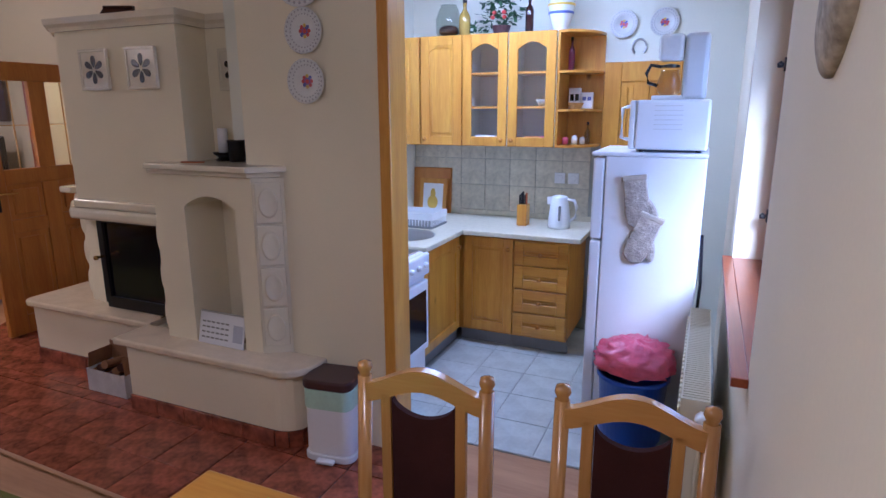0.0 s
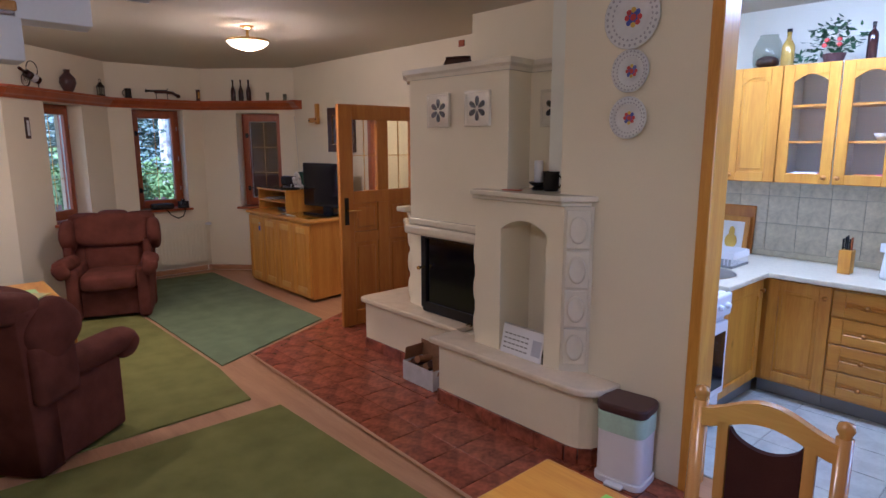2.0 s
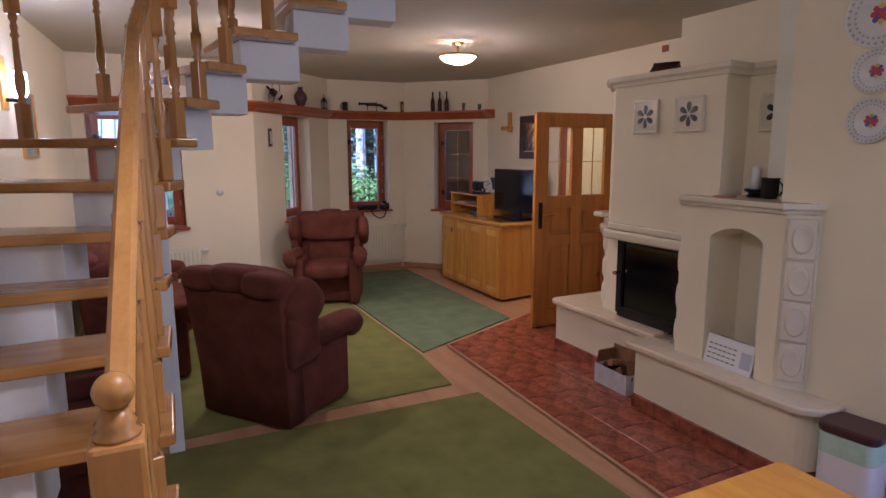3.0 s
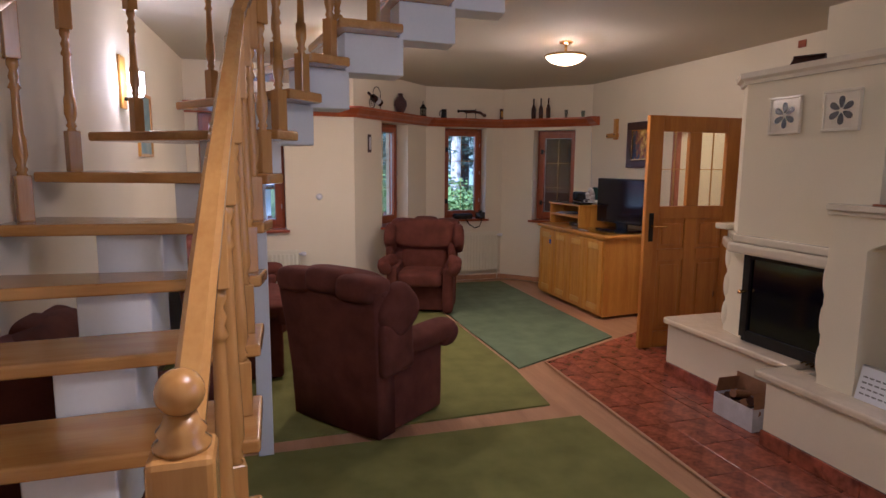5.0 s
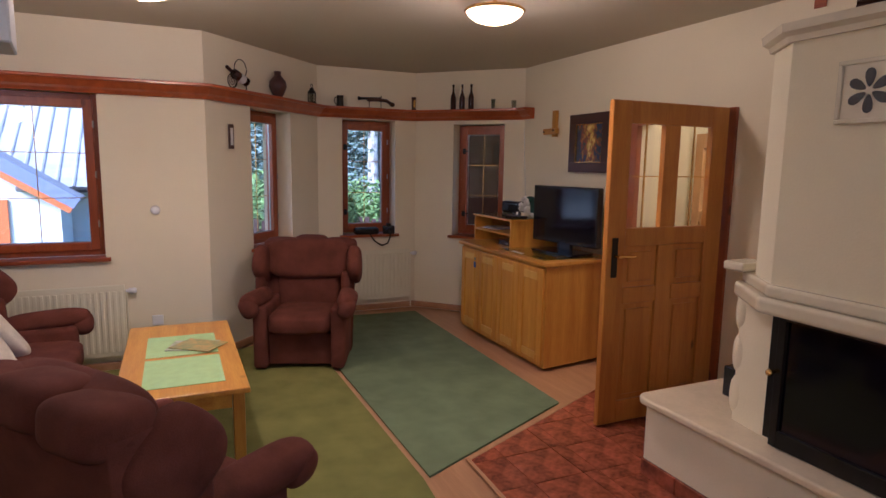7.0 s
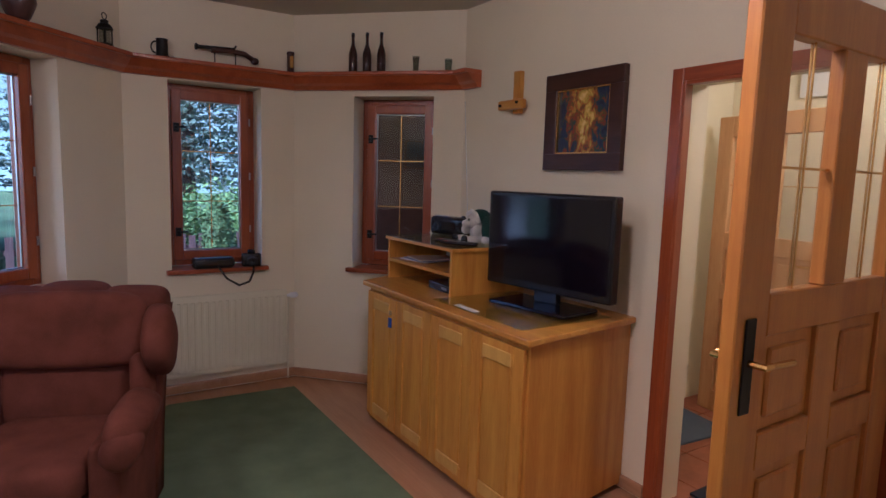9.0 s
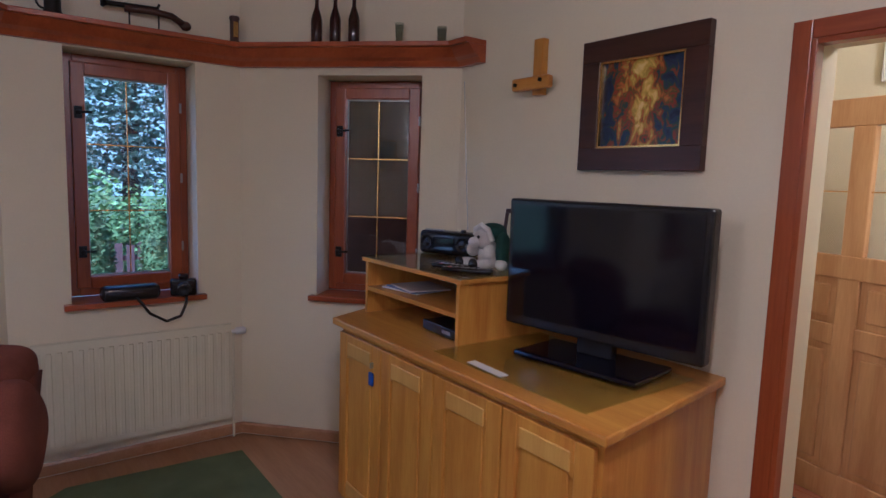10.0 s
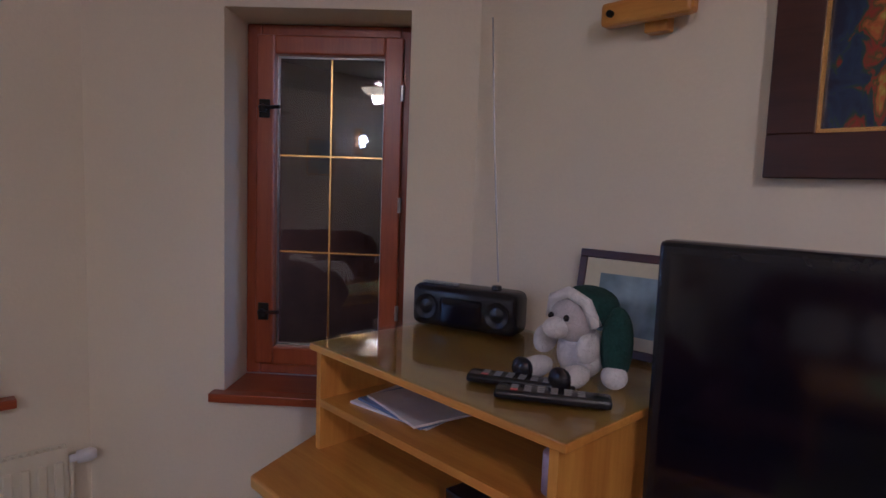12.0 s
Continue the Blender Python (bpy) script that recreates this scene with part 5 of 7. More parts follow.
# ---- decorated wall plates ----
def wall_plate(x, y, z, r, label):
    t = thing("wall_plate", label, "plate", (x, y, z), 0, "decorative plates hung on the walls")
    part("plate_body", lathe([(0, 0.006), (r * 0.45, 0.006), (r * 0.55, 0.012), (r * 0.98, 0.024), (r, 0.022), (r * 0.96, 0.019), (r * 0.5, 0.003), (0, 0.001)], 36), M_PORC, t, rot=(90, 0, 0), smooth=True)
    part("printed_flower", lathe([(0, 0.0066), (r * 0.20, 0.0068)], 20), M_BLUEP, t, rot=(90, 0, 0))
    for k in range(8):
        a = k * math.pi / 4
        part("printed_petal", lathe([(0, 0.0072), (r * 0.09, 0.0074)], 10), (M_REDP, M_BLUEP, M_YELP, M_REDP)[k % 4], t, loc=(r * 0.23 * math.cos(a), 0, r * 0.23 * math.sin(a)), rot=(90, 0, 0))
    part("printed_centre", lathe([(0, 0.0076), (r * 0.11, 0.0078)], 12), M_REDP, t, rot=(90, 0, 0))
    for k in range(28):
        a = 2 * math.pi * k / 28
        for q_, s_ in ((0.72, 0.045), (0.88, 0.05)):
            part("pierced_hole", lathe([(0, 0), (r * s_, 0.0002)], 7), M_HOLE, t, loc=(r * q_ * math.cos(a + q_), -0.0125 - 0.016 * (q_ - 0.6) / 0.4, r * q_ * math.sin(a + q_)), rot=(90 , 0, 0))
    return t


M_PORC = mat("porcelain", (0.66, 0.66, 0.66), 0.18, 0.06, 20, 80, 0.05, 0.001)
M_BLUEP = mat("print_blue", (0.09, 0.12, 0.42), 0.3)
M_REDP = mat("print_red", (0.50, 0.06, 0.05), 0.3)
M_YELP = mat("print_yellow", (0.62, 0.42, 0.06), 0.3)
M_HOLE = mat("pierced_shadow", (0.36, 0.36, 0.38), 0.6)
wall_plate(-1.25, KY - 0.002, 2.235, 0.145, "large pierced porcelain plate with painted flowers on the partition wall")
wall_plate(-1.245, KY - 0.002, 1.992, 0.100, "small pierced porcelain plate with a painted flower on the partition wall")
wall_plate(-1.245, KY - 0.002, 1.775, 0.100, "small pierced porcelain plate with a painted flower on the partition wall")
wall_plate(-0.14, KN - 0.002, 2.20, 0.09, "small porcelain plate on the kitchen wall above the door")
wall_plate(0.12, KN - 0.002, 2.20, 0.09, "small porcelain plate on the kitchen wall above the door")
solo("horseshoe", tube([(0.045 * math.sin(a), 0, -0.05 * math.cos(a)) for a in [math.radians(-140 + 280 * k / 14 + 180) for k in range(15)]], 0.008), M_STEEL, "grey metal horseshoe on the kitchen wall", "ornament", (-0.03, KN - 0.012, 2.05))
cw = thing("carved_plaque", "mottled carved plaster plaque on the side wall", "ornament", (EX - 0.002, 1.30, 1.86), -90)
part("plaque_body", blob(0.10, 0.03, 0.16, (0, 0.0, 0), 2.3, 40, 30, wob=0.35), mat("mottled_plaster", (0.42, 0.36, 0.26), 0.7, 0.6, 26, 80, 0.6, 0.006), cw, smooth=True)

# ---- pedal bin ----
bn = thing("pedal_bin", "white pedal bin with a dark brown lid and mint liner", "waste bin", (-1.105, 2.482, 0), 8)


def rrect(w, d, r, n=5):
    pts = []
    for cx, cy, a0 in ((w - r, d - r, 0), (-w + r, d - r, 90), (-w + r, -d + r, 180), (w - r, -d + r, 270)):
        for k in range(n + 1):
            a = math.radians(a0 + 90 * k / n)
            pts.append((cx + r * math.cos(a), cy + r * math.sin(a)))
    return pts


part("bin_body", prism(rrect(0.12, 0.10, 0.05), 0.035, 0.345, 0.004, 1), M_WHITE, bn, smooth=False)
part("base_skirt", prism(rrect(0.128, 0.108, 0.05), 0.0, 0.034, 0.004, 1), M_WHITE, bn)
part("liner", prism(rrect(0.124, 0.104, 0.05), 0.27, 0.368, 0.004, 1), M_MINT, bn, "mint green liner folded over the rim")
part("lid", prism(rrect(0.128, 0.108, 0.05), 0.369, 0.415, 0.012, 3), M_BROWNLID, bn, "dark brown lid")
part("pedal", boxes((-0.045, 0.045, -0.145, -0.109, 0.008, 0.024), bevel=0.005), M_WHITE, bn)

# ---- kitchen things ----
mw = thing("microwave", "white microwave oven on the fridge with its door to the cabinets", "microwave", (0, 0, 0))
part("body", boxes((0.115, 0.45, 3.36, 3.78, 1.453, 1.69), bevel=0.012), M_WHITE, mw)
part("oven_door", boxes((0.085, 0.114, 3.365, 3.775, 1.455, 1.688), bevel=0.008), M_WHITE, mw)
part("handle", tube([(0.085, 3.38, 1.66), (0.05, 3.38, 1.65), (0.05, 3.38, 1.51), (0.085, 3.38, 1.50)], 0.010, 10), M_WHITE, mw, smooth=True)
for k in range(6):
    part("air_slot", boxes((0.20, 0.33, 3.3575, 3.3598, 1.66 - 0.022 * k, 1.664 - 0.022 * k)), M_PORC, mw)
for x in (0.15, 0.41):
    for y in (3.40, 3.74):
        part("foot", lathe([(0.014, 0), (0.014, 0.0135)], 10, at=(x, y, 1.44)), M_BLACK, mw)
cm = thing("coffee_maker", "white and black coffee maker with a glass jug", "coffee maker", (0, 0, 0))
part("housing", boxes((0.31, 0.42, 3.46, 3.60, 1.6905, 2.0), bevel=0.02, seg=3), mat("grey_white_plastic", (0.52, 0.53, 0.55), 0.35, 0.05), cm)
part("base_plate", boxes((0.17, 0.40, 3.47, 3.59, 1.6907, 1.712), bevel=0.006), M_PORC, cm)
part("filter_head", boxes((0.19, 0.309, 3.47, 3.59, 1.875, 2.0), bevel=0.02, seg=3), M_PORC, cm)
jg = part("jug", lathe([(0.04, 0), (0.055, 0.02), (0.058, 0.06), (0.042, 0.105), (0.044, 0.12)], 24, at=(0.245, 3.53, 1.714)), glass("jug_glass", (0.75, 0.68, 0.55), 0.02, 1.6), cm, "clear glass jug", smooth=True)
part("jug_lid", lathe([(0.046, 0), (0.046, 0.012), (0, 0.02)], 20, at=(0.245, 3.53, 1.845)), M_BLACK, jg)
part("jug_handle", tube([(0.205, 3.53, 1.85), (0.155, 3.53, 1.86), (0.135, 3.53, 1.82), (0.145, 3.53, 1.775), (0.19, 3.53, 1.76)], 0.009, 10), M_BLACK, jg, smooth=True)


def mitt(loc, rot, flip, label):
    t = thing("oven_mitt", label, "oven mitt", loc, 0, "quilted oven mitts hanging on the fridge")
    t.rotation_euler = [radians(a) for a in rot]
    out = [(-0.055, 0), (0.055, 0), (0.058, -0.10), (0.062, -0.14), (0.062, -0.19), (0.05, -0.235), (0.02, -0.255), (-0.02, -0.255), (-0.052, -0.23), (-0.062, -0.18), (-0.058, -0.10)]
    bm = bmesh.new()
    ring = [bm.verts.new((x * flip, 0, z)) for x, z in out]
    bm.faces.new(ring)
    ex3 = bmesh.ops.extrude_face_region(bm, geom=bm.faces[:])
    bmesh.ops.translate(bm, verts=[w for w in ex3["geom"] if isinstance(w, bmesh.types.BMVert)], vec=(0, -0.028, 0))
    bmesh.ops.bevel(bm, geom=bm.edges[:], offset=0.010, segments=3, profile=0.5, affect="EDGES")
    part("hand_part", bm, M_QUILT, t, smooth=True)
    part("thumb", blob(0.022, 0.016, 0.055, (0, 0, 0), 2.3, 14, 10), M_QUILT, t, smooth=True, loc=(0.066 * flip, -0.014, -0.165), rot=(0, -22 * flip, 0))
    part("cuff", boxes((-0.060, 0.060, -0.032, 0.001, -0.02, 0.006), bevel=0.006), M_CLOTH, t)


M_QUILT = mat("quilted_cotton", (0.44, 0.38, 0.32), 0.95, 0.35, 30, 90, 0.9, 0.010)
mitt((0.135, 3.3265, 1.325), (0, -8, 0), 1, "beige quilted oven mitt hanging upright on the fridge side")
mitt((0.235, 3.325, 1.135), (0, 22, 0), 1, "beige quilted oven mitt hanging tilted below the other one")

kb = thing("waste_bucket", "blue plastic bucket with a pink bag beside the fridge", "waste bin", (0.21, 3.14, 0))
part("bucket", lathe([(0.13, 0), (0.135, 0.01), (0.165, 0.36), (0.175, 0.365), (0.175, 0.385), (0.16, 0.385), (0.15, 0.05), (0, 0.04)], 36), M_BLUE, kb, smooth=True)
bg = blob(0.175, 0.165, 0.10, (0, 0, 0), 2.2, 48, 30)
for v in bg.verts:
    d_ = v.co.normalized()
    v.co *= 1 + 0.30 * abs(noise.noise(d_ * 4.5)) + 0.16 * noise.noise(d_ * 12)
    if v.co.z < -0.03:
        v.co.z = -0.03
part("bag", bg, M_PINK, kb, "crumpled pink plastic bag", smooth=True, loc=(0, 0, 0.445))

kt = thing("kettle", "white electric kettle on the worktop", "kettle", (-0.46, 4.36, TZ + 0.001))
part("kettle_body", lathe([(0.075, 0), (0.078, 0.02), (0.066, 0.14), (0.055, 0.205), (0.05, 0.22), (0.0, 0.232)], 28), M_WHITE, kt, smooth=True)
part("handle", tube([(0.05, 0, 0.20), (0.10, 0, 0.195), (0.118, 0, 0.15), (0.11, 0, 0.08), (0.072, 0, 0.05)], 0.011, 10), M_WHITE, kt, smooth=True)
part("spout", prism([(-0.09, 0), (-0.04, -0.025), (-0.04, 0.025)], 0.16, 0.215), M_WHITE, kt)
part("water_gauge", boxes((0.008, 0.022, -0.078, -0.060, 0.06, 0.16), bevel=0.003), M_GREY, kt)
kn = thing("knife_block", "pine knife block with five knives", "knife block", (-0.72, 4.36, TZ + 0.001))
part("block", boxes((-0.035, 0.035, -0.045, 0.045, 0, 0.15), bevel=0.004), M_PINE, kn)
for k in range(5):
    part("knife_handle", boxes((-0.028 + k * 0.012, -0.019 + k * 0.012, -0.02 + 0.01 * (k % 2), 0.0 + 0.01 * (k % 2), 0.151, 0.22 + 0.012 * (k % 3)), bevel=0.002), M_BLACK if k != 4 else M_CASE, kn)
cb = thing("chopping_board", "pine chopping board leaning on the kitchen wall", "chopping board", (-1.56, KN - 0.05, TZ), 0)
part("board", boxes((-0.17, 0.17, 0, 0.018, 0, 0.36), bevel=0.008), M_DOOR, cb, rot=(-5, 0, 0))
cb2 = thing("chopping_board", "small white chopping board with a yellow pear picture", "chopping board", (-1.53, KN - 0.10, TZ), 0)
part("board", boxes((-0.12, 0.12, 0, 0.012, 0, 0.28), bevel=0.006), M_PINE, cb2, rot=(-9, 0, 0))
part("white_field", boxes((-0.085, 0.085, -0.0015, -0.0005, 0.03, 0.24)), M_WHITE, cb2, rot=(-9, 0, 0))
part("pear", blob(0.045, 0.002, 0.055, (0, -0.004, 0.09), 2.0, 16, 10), M_YELP, cb2, rot=(-9, 0, 0))
part("pear", blob(0.022, 0.002, 0.04, (0, -0.004, 0.16), 2.0, 16, 10), M_YELP, cb2, rot=(-9, 0, 0))
dk = thing("dish_rack", "white plastic dish drainer on a grey tray", "dish rack", (-1.42, 4.08, TZ + 0.001), 0)
part("tray", boxes((-0.17, 0.17, -0.13, 0.13, 0, 0.016), bevel=0.006), M_GREY, dk)
part("rim", boxes((-0.17, 0.17, -0.13, -0.122, 0.06, 0.105), (-0.17, 0.17, 0.122, 0.13, 0.06, 0.105), (-0.17, -0.162, -0.122, 0.122, 0.06, 0.105), (0.162, 0.17, -0.122, 0.122, 0.06, 0.105)), M_WHITE, dk)
for k in range(14):
    part("rack_bar", tube([(-0.155 + k * 0.024, -0.12, 0.017), (-0.155 + k * 0.024, -0.12, 0.10)], 0.0025, 6), M_WHITE, dk)
    part("rack_bar", tube([(0.163, -0.12 + k * 0.0185, 0.017), (0.163, -0.12 + k * 0.0185, 0.10)], 0.0025, 6), M_WHITE, dk)
solo("sink_bowl", lathe([(0.19, 0.003), (0.18, 0.004), (0.16, 0.001), (0.0, 0.0008)], 36), M_STEEL, "round steel sink set in the worktop", "sink", (-1.33, 3.72, TZ))
solo("upstand", boxes((-1.717, -0.24, KN - 0.014, KN - 0.0015, TZ + 0.0005, TZ + 0.04), bevel=0.003), M_WORKTOP, "cream upstand strip along the worktop", "worktop trim")
for x, lab in ((-0.53, "white double wall socket"), (-0.43, "white square light switch")):
    so = thing("wall_socket" if x < -0.5 else "light_switch", lab + " over the worktop", "socket" if x < -0.5 else "switch", (x, KN - 0.010, 1.15))
    part("plate", boxes((-0.04, 0.04, -0.012, 0.0, -0.04, 0.04), bevel=0.005), M_WHITE, so)
    part("rocker" if x > -0.5 else "socket_face", lathe([(0.022, 0), (0.02, 0.004), (0, 0.003)], 18), M_WHITE, so, loc=(0, -0.012, 0), rot=(90, 0, 0))


def bottle(loc, r, h, material, label, group="", neck=0.35, cap=None, name="bottle"):
    t = thing(name, label, name.replace("_", " "), loc, 0, group)
    part("body", lathe([(r * 0.9, 0), (r, 0.008), (r, h * (1 - neck) * 0.85), (r * 0.85, h * (1 - neck)), (r * 0.36, h * (1 - neck * 0.55)), (r * 0.32, h * 0.96), (r * 0.38, h * 0.965), (r * 0.38, h), (0, h)], 20), material, t, smooth=True)
    part("cap", lathe([(r * 0.4, 0), (r * 0.4, 0.02), (0, 0.022)], 14, at=(0, 0, h)), cap or M_IRON, t)
    return t


M_AMBER = mat("amber_oil", (0.36, 0.24, 0.05), 0.1, 0.2)
M_WINE = mat("dark_bottle_glass", (0.035, 0.012, 0.010), 0.10, 0.2)
M_PALEGL = glass("pale_glass", (0.75, 0.78, 0.75), 0.05, 1.5)
bottle((-1.20, 4.42, U1), 0.04, 0.22, M_AMBER, "square amber spice bottle on the wall cabinets")
dj = thing("glass_jar", "large clear glass jar with dark contents on the wall cabinets", "jar", (-1.34, 4.46, U1))
part("jar_body", lathe([(0.07, 0), (0.09, 0.03), (0.095, 0.12), (0.07, 0.19), (0.055, 0.21), (0.06, 0.22)], 24), M_PALEGL, dj, smooth=True)
part("contents", blob(0.07, 0.07, 0.04, (0, 0, 0.045), 2.3, 18, 10), M_DARKW, dj, smooth=True)
bottle((-0.73, 4.42, U1), 0.028, 0.20, M_WINE, "slim dark bottle on the wall cabinets", neck=0.2)
vz = thing("vase", "white ceramic vase with blue and gold bands", "vase", (-0.52, 4.44, U1))
part("vase_body", lathe([(0.045, 0), (0.045, 0.01), (0.06, 0.05), (0.088, 0.14), (0.085, 0.19), (0.055, 0.24), (0.05, 0.27), (0.06, 0.30), (0.045, 0.295), (0.04, 0.2)], 28), M_PORC, vz, smooth=True)
for z_, r_, m_ in ((0.115, 0.084, M_BLUEP), (0.165, 0.0905, M_YELP), (0.20, 0.082, M_BLUEP)):
    part("painted_band", lathe([(r_ - 0.002, z_ - 0.008), (r_ + 0.001, z_ - 0.006), (r_ + 0.001, z_ + 0.006), (r_ - 0.003, z_ + 0.008)], 28), m_, vz, smooth=True)
M_LEAF = mat("ivy_leaf", (0.035, 0.10, 0.035), 0.5, 0.5, 25, 60, 0.2, 0.002)


def leaf_cloud(parent, name, center, rx, ry, rz, n, size, material, seed, kind="stuff", label=""):
    rnd = random.Random(seed)
    verts, faces = [], []
    for _ in range(n):
        a, b, c = rnd.uniform(0, 2 * math.pi), math.acos(rnd.uniform(-1, 1)), rnd.uniform(0.45, 1.05)
        p = Vector((center[0] + rx * c * math.sin(b) * math.cos(a), center[1] + ry * c * math.sin(b) * math.sin(a), center[2] + rz * c * math.cos(b)))
        u = Vector((rnd.uniform(-1, 1), rnd.uniform(-1, 1), rnd.uniform(-0.5, 0.5))).normalized()
        w = u.cross(Vector((rnd.uniform(-0.5, 0.5), rnd.uniform(-0.5, 0.5), 1))).normalized()
        s_ = size * rnd.uniform(0.6, 1.3)
        i = len(verts)
        verts += [p - u * s_, p + w * s_ * 0.6, p + u * s_, p - w * s_ * 0.6 + Vector((0, 0, -0.2 * s_))]
        faces.append((i, i + 1, i + 2, i + 3))
    me = bpy.data.meshes.new(name)
    me.from_pydata(verts, [], faces)
    me.materials.append(material)
    ob = new(name, me)
    ob.parent = parent
    return tagged(ob, label=label, kind=kind)


pl = thing("trailing_plant", "trailing green ivy with red flowers on the wall cabinets", "plant", (-0.93, 4.42, U1))
part("pot", lathe([(0.05, 0), (0.065, 0.05), (0.068, 0.055), (0.0, 0.05)], 18), M_BROWNLID, pl)
leaf_cloud(pl, "leaves", (0, 0, 0.16), 0.17, 0.09, 0.12, 170, 0.026, M_LEAF, 3)
leaf_cloud(pl, "trailing_leaves", (-0.16, -0.02, 0.05), 0.12, 0.05, 0.05, 40, 0.022, M_LEAF, 4)
for k in range(4):
    part("flower", blob(0.016, 0.016, 0.014, (0.05 * math.cos(k * 2), -0.09, 0.10 + 0.03 * (k % 2)), 2.0, 10, 6), M_REDP, pl, smooth=True)

# things in the glazed cabinets and on the corner shelf
for k in range(4):
    c = solo("cup", lathe([(0.022, 0), (0.033, 0.055), (0.030, 0.055), (0.02, 0.006), (0, 0.005)], 18), M_WHITE if k != 3 else M_PINK, "small white cup in the glazed cabinet" if k != 3 else "small pink cup in the glazed cabinet", "cup", (-1.09 + 0.055 * k, 4.44, U0 + 0.017), group="cups in the glazed cabinet", smooth=True)
solo("bowl", lathe([(0.03, 0), (0.062, 0.05), (0.058, 0.05), (0.02, 0.006), (0, 0.005)], 22), mat("orange_plastic", (0.75, 0.22, 0.03), 0.35), "orange plastic bowl in the glazed cabinet", "bowl", (-0.69, 4.44, U0 + 0.017), smooth=True)
solo("bowl", lathe([(0.03, 0), (0.055, 0.045), (0.052, 0.045), (0.02, 0.006), (0, 0.005)], 22), M_CLOTH, "beige stoneware bowl on the upper cabinet shelf", "bowl", (-0.62, 4.44, U0 + 0.277), smooth=True)
solo("cup", lathe([(0.022, 0), (0.033, 0.055), (0.030, 0.055), (0.02, 0.006), (0, 0.005)], 18), M_PINK, "dark pink cup beside the orange bowl", "cup", (-0.60, 4.42, U0 + 0.017), smooth=True)
bottle((-0.45, 4.50, U0 + 0.507), 0.022, 0.20, mat("purple_glass", (0.10, 0.012, 0.03), 0.2), "tall dark purple pepper mill on the corner shelf", neck=0.3, name="pepper_mill")
bk = thing("basket", "small wicker basket on the corner shelf", "basket", (-0.41, 4.50, U0 + 0.257))
part("bowl_part", lathe([(0.035, 0), (0.058, 0.04), (0.055, 0.04), (0.03, 0.005), (0, 0.004)], 20), mat("wicker", (0.50, 0.32, 0.12), 0.8, 0.4, 60, 120, 0.8, 0.004), bk)
for k in range(2):
    bx_ = thing("food_carton", "white printed food carton behind the basket" if k == 0 else "pale printed carton beside the basket", "box", (-0.43 + 0.085 * k, 4.57, U0 + 0.257))
    part("carton", boxes((-0.04, 0.04, -0.02, 0.02, 0, 0.14 - 0.03 * k), bevel=0.002, seg=1), M_WHITE, bx_)
    for j in range(2):
        part("printed_bar", boxes((-0.030 + 0.035 * j, -0.005 + 0.035 * j, -0.0215, -0.0205, 0.055, 0.10 - 0.02 * k)), M_BLACK if k == 0 else M_BLUEP, bx_)
solo("spice_jar", lathe([(0.02, 0), (0.022, 0.04), (0.015, 0.05), (0, 0.05)], 16), M_PINK, "tiny pink jar on the lowest corner shelf", "jar", (-0.46, 4.45, U0 + 0.017), smooth=True)
solo("salt_shaker", lathe([(0.02, 0), (0.022, 0.04), (0.015, 0.06), (0, 0.065)], 16), M_WHITE, "white salt shaker on the lowest corner shelf", "shaker", (-0.40, 4.46, U0 + 0.017), smooth=True)
solo("salt_shaker", lathe([(0.018, 0), (0.02, 0.03), (0.013, 0.05), (0, 0.052)], 16), M_PORC, "grey porcelain shaker on the lowest corner shelf", "shaker", (-0.355, 4.50, U0 + 0.017), smooth=True)
bottle((-0.33, 4.56, U0 + 0.017), 0.02, 0.13, M_PALEGL, "small pale glass oil bottle on the corner shelf")


# ---- things on the cornice shelf ----
def on_shelf(wall_a, wall_b, s_, off=0.065, z=2.176):
    a, b = Vector(wall_a), Vector(wall_b)
    d = (b - a).normalized()
    n_ = Vector((-d.y, d.x))
    p = a + d * s_ + n_ * off
    return (p.x, p.y, z), math.degrees(math.atan2(d.y, d.x)) + 180


for k, s_ in enumerate((0.555, 0.655, 0.755)):
    loc, rz = on_shelf(P3, P2, s_, 0.08)
    bottle(loc, 0.029, 0.235, M_WINE, "dark brown beer bottle on the cornice shelf", "brown bottles on the cornice shelf", 0.42)
loc, rz = on_shelf(P3, P2, 0.32)
gl = thing("drinking_glass", "small clear drinking glass on the cornice shelf", "glass", loc)
part("glass_body", lathe([(0.016, 0), (0.02, 0.06), (0.024, 0.10), (0.022, 0.10), (0.017, 0.01)], 16), M_PALEGL, gl, smooth=True)
loc, rz = on_shelf(P3, P2, 0.10)
gl = thing("drinking_glass", "small clear drinking glass near the shelf end", "glass", loc)
part("glass_body", lathe([(0.022, 0), (0.026, 0.08), (0.024, 0.08), (0.019, 0.01)], 16), M_PALEGL, gl, smooth=True)
loc, rz = on_shelf(P2, P1, 0.05)
mc = thing("wooden_cylinder", "dark wooden candle case on the cornice shelf", "ornament", loc)
part("case", lathe([(0.024, 0), (0.027, 0.01), (0.023, 0.02), (0.023, 0.12), (0.027, 0.13), (0.024, 0.14), (0, 0.14)], 16), M_DARKW, mc, smooth=True)
part("front_plate", boxes((0.018, 0.026, -0.012, 0.012, 0.03, 0.11), bevel=0.002), M_BRASS, mc)
loc, rz = on_shelf(P2, P1, 0.45)
gn = thing("toy_cannon", "dark model flintlock pistol on a small stand", "ornament", loc, rz)
part("barrel", tube([(-0.20, 0, 0.095), (0.02, 0, 0.105)], 0.012, 12), M_IRON, gn, smooth=True)
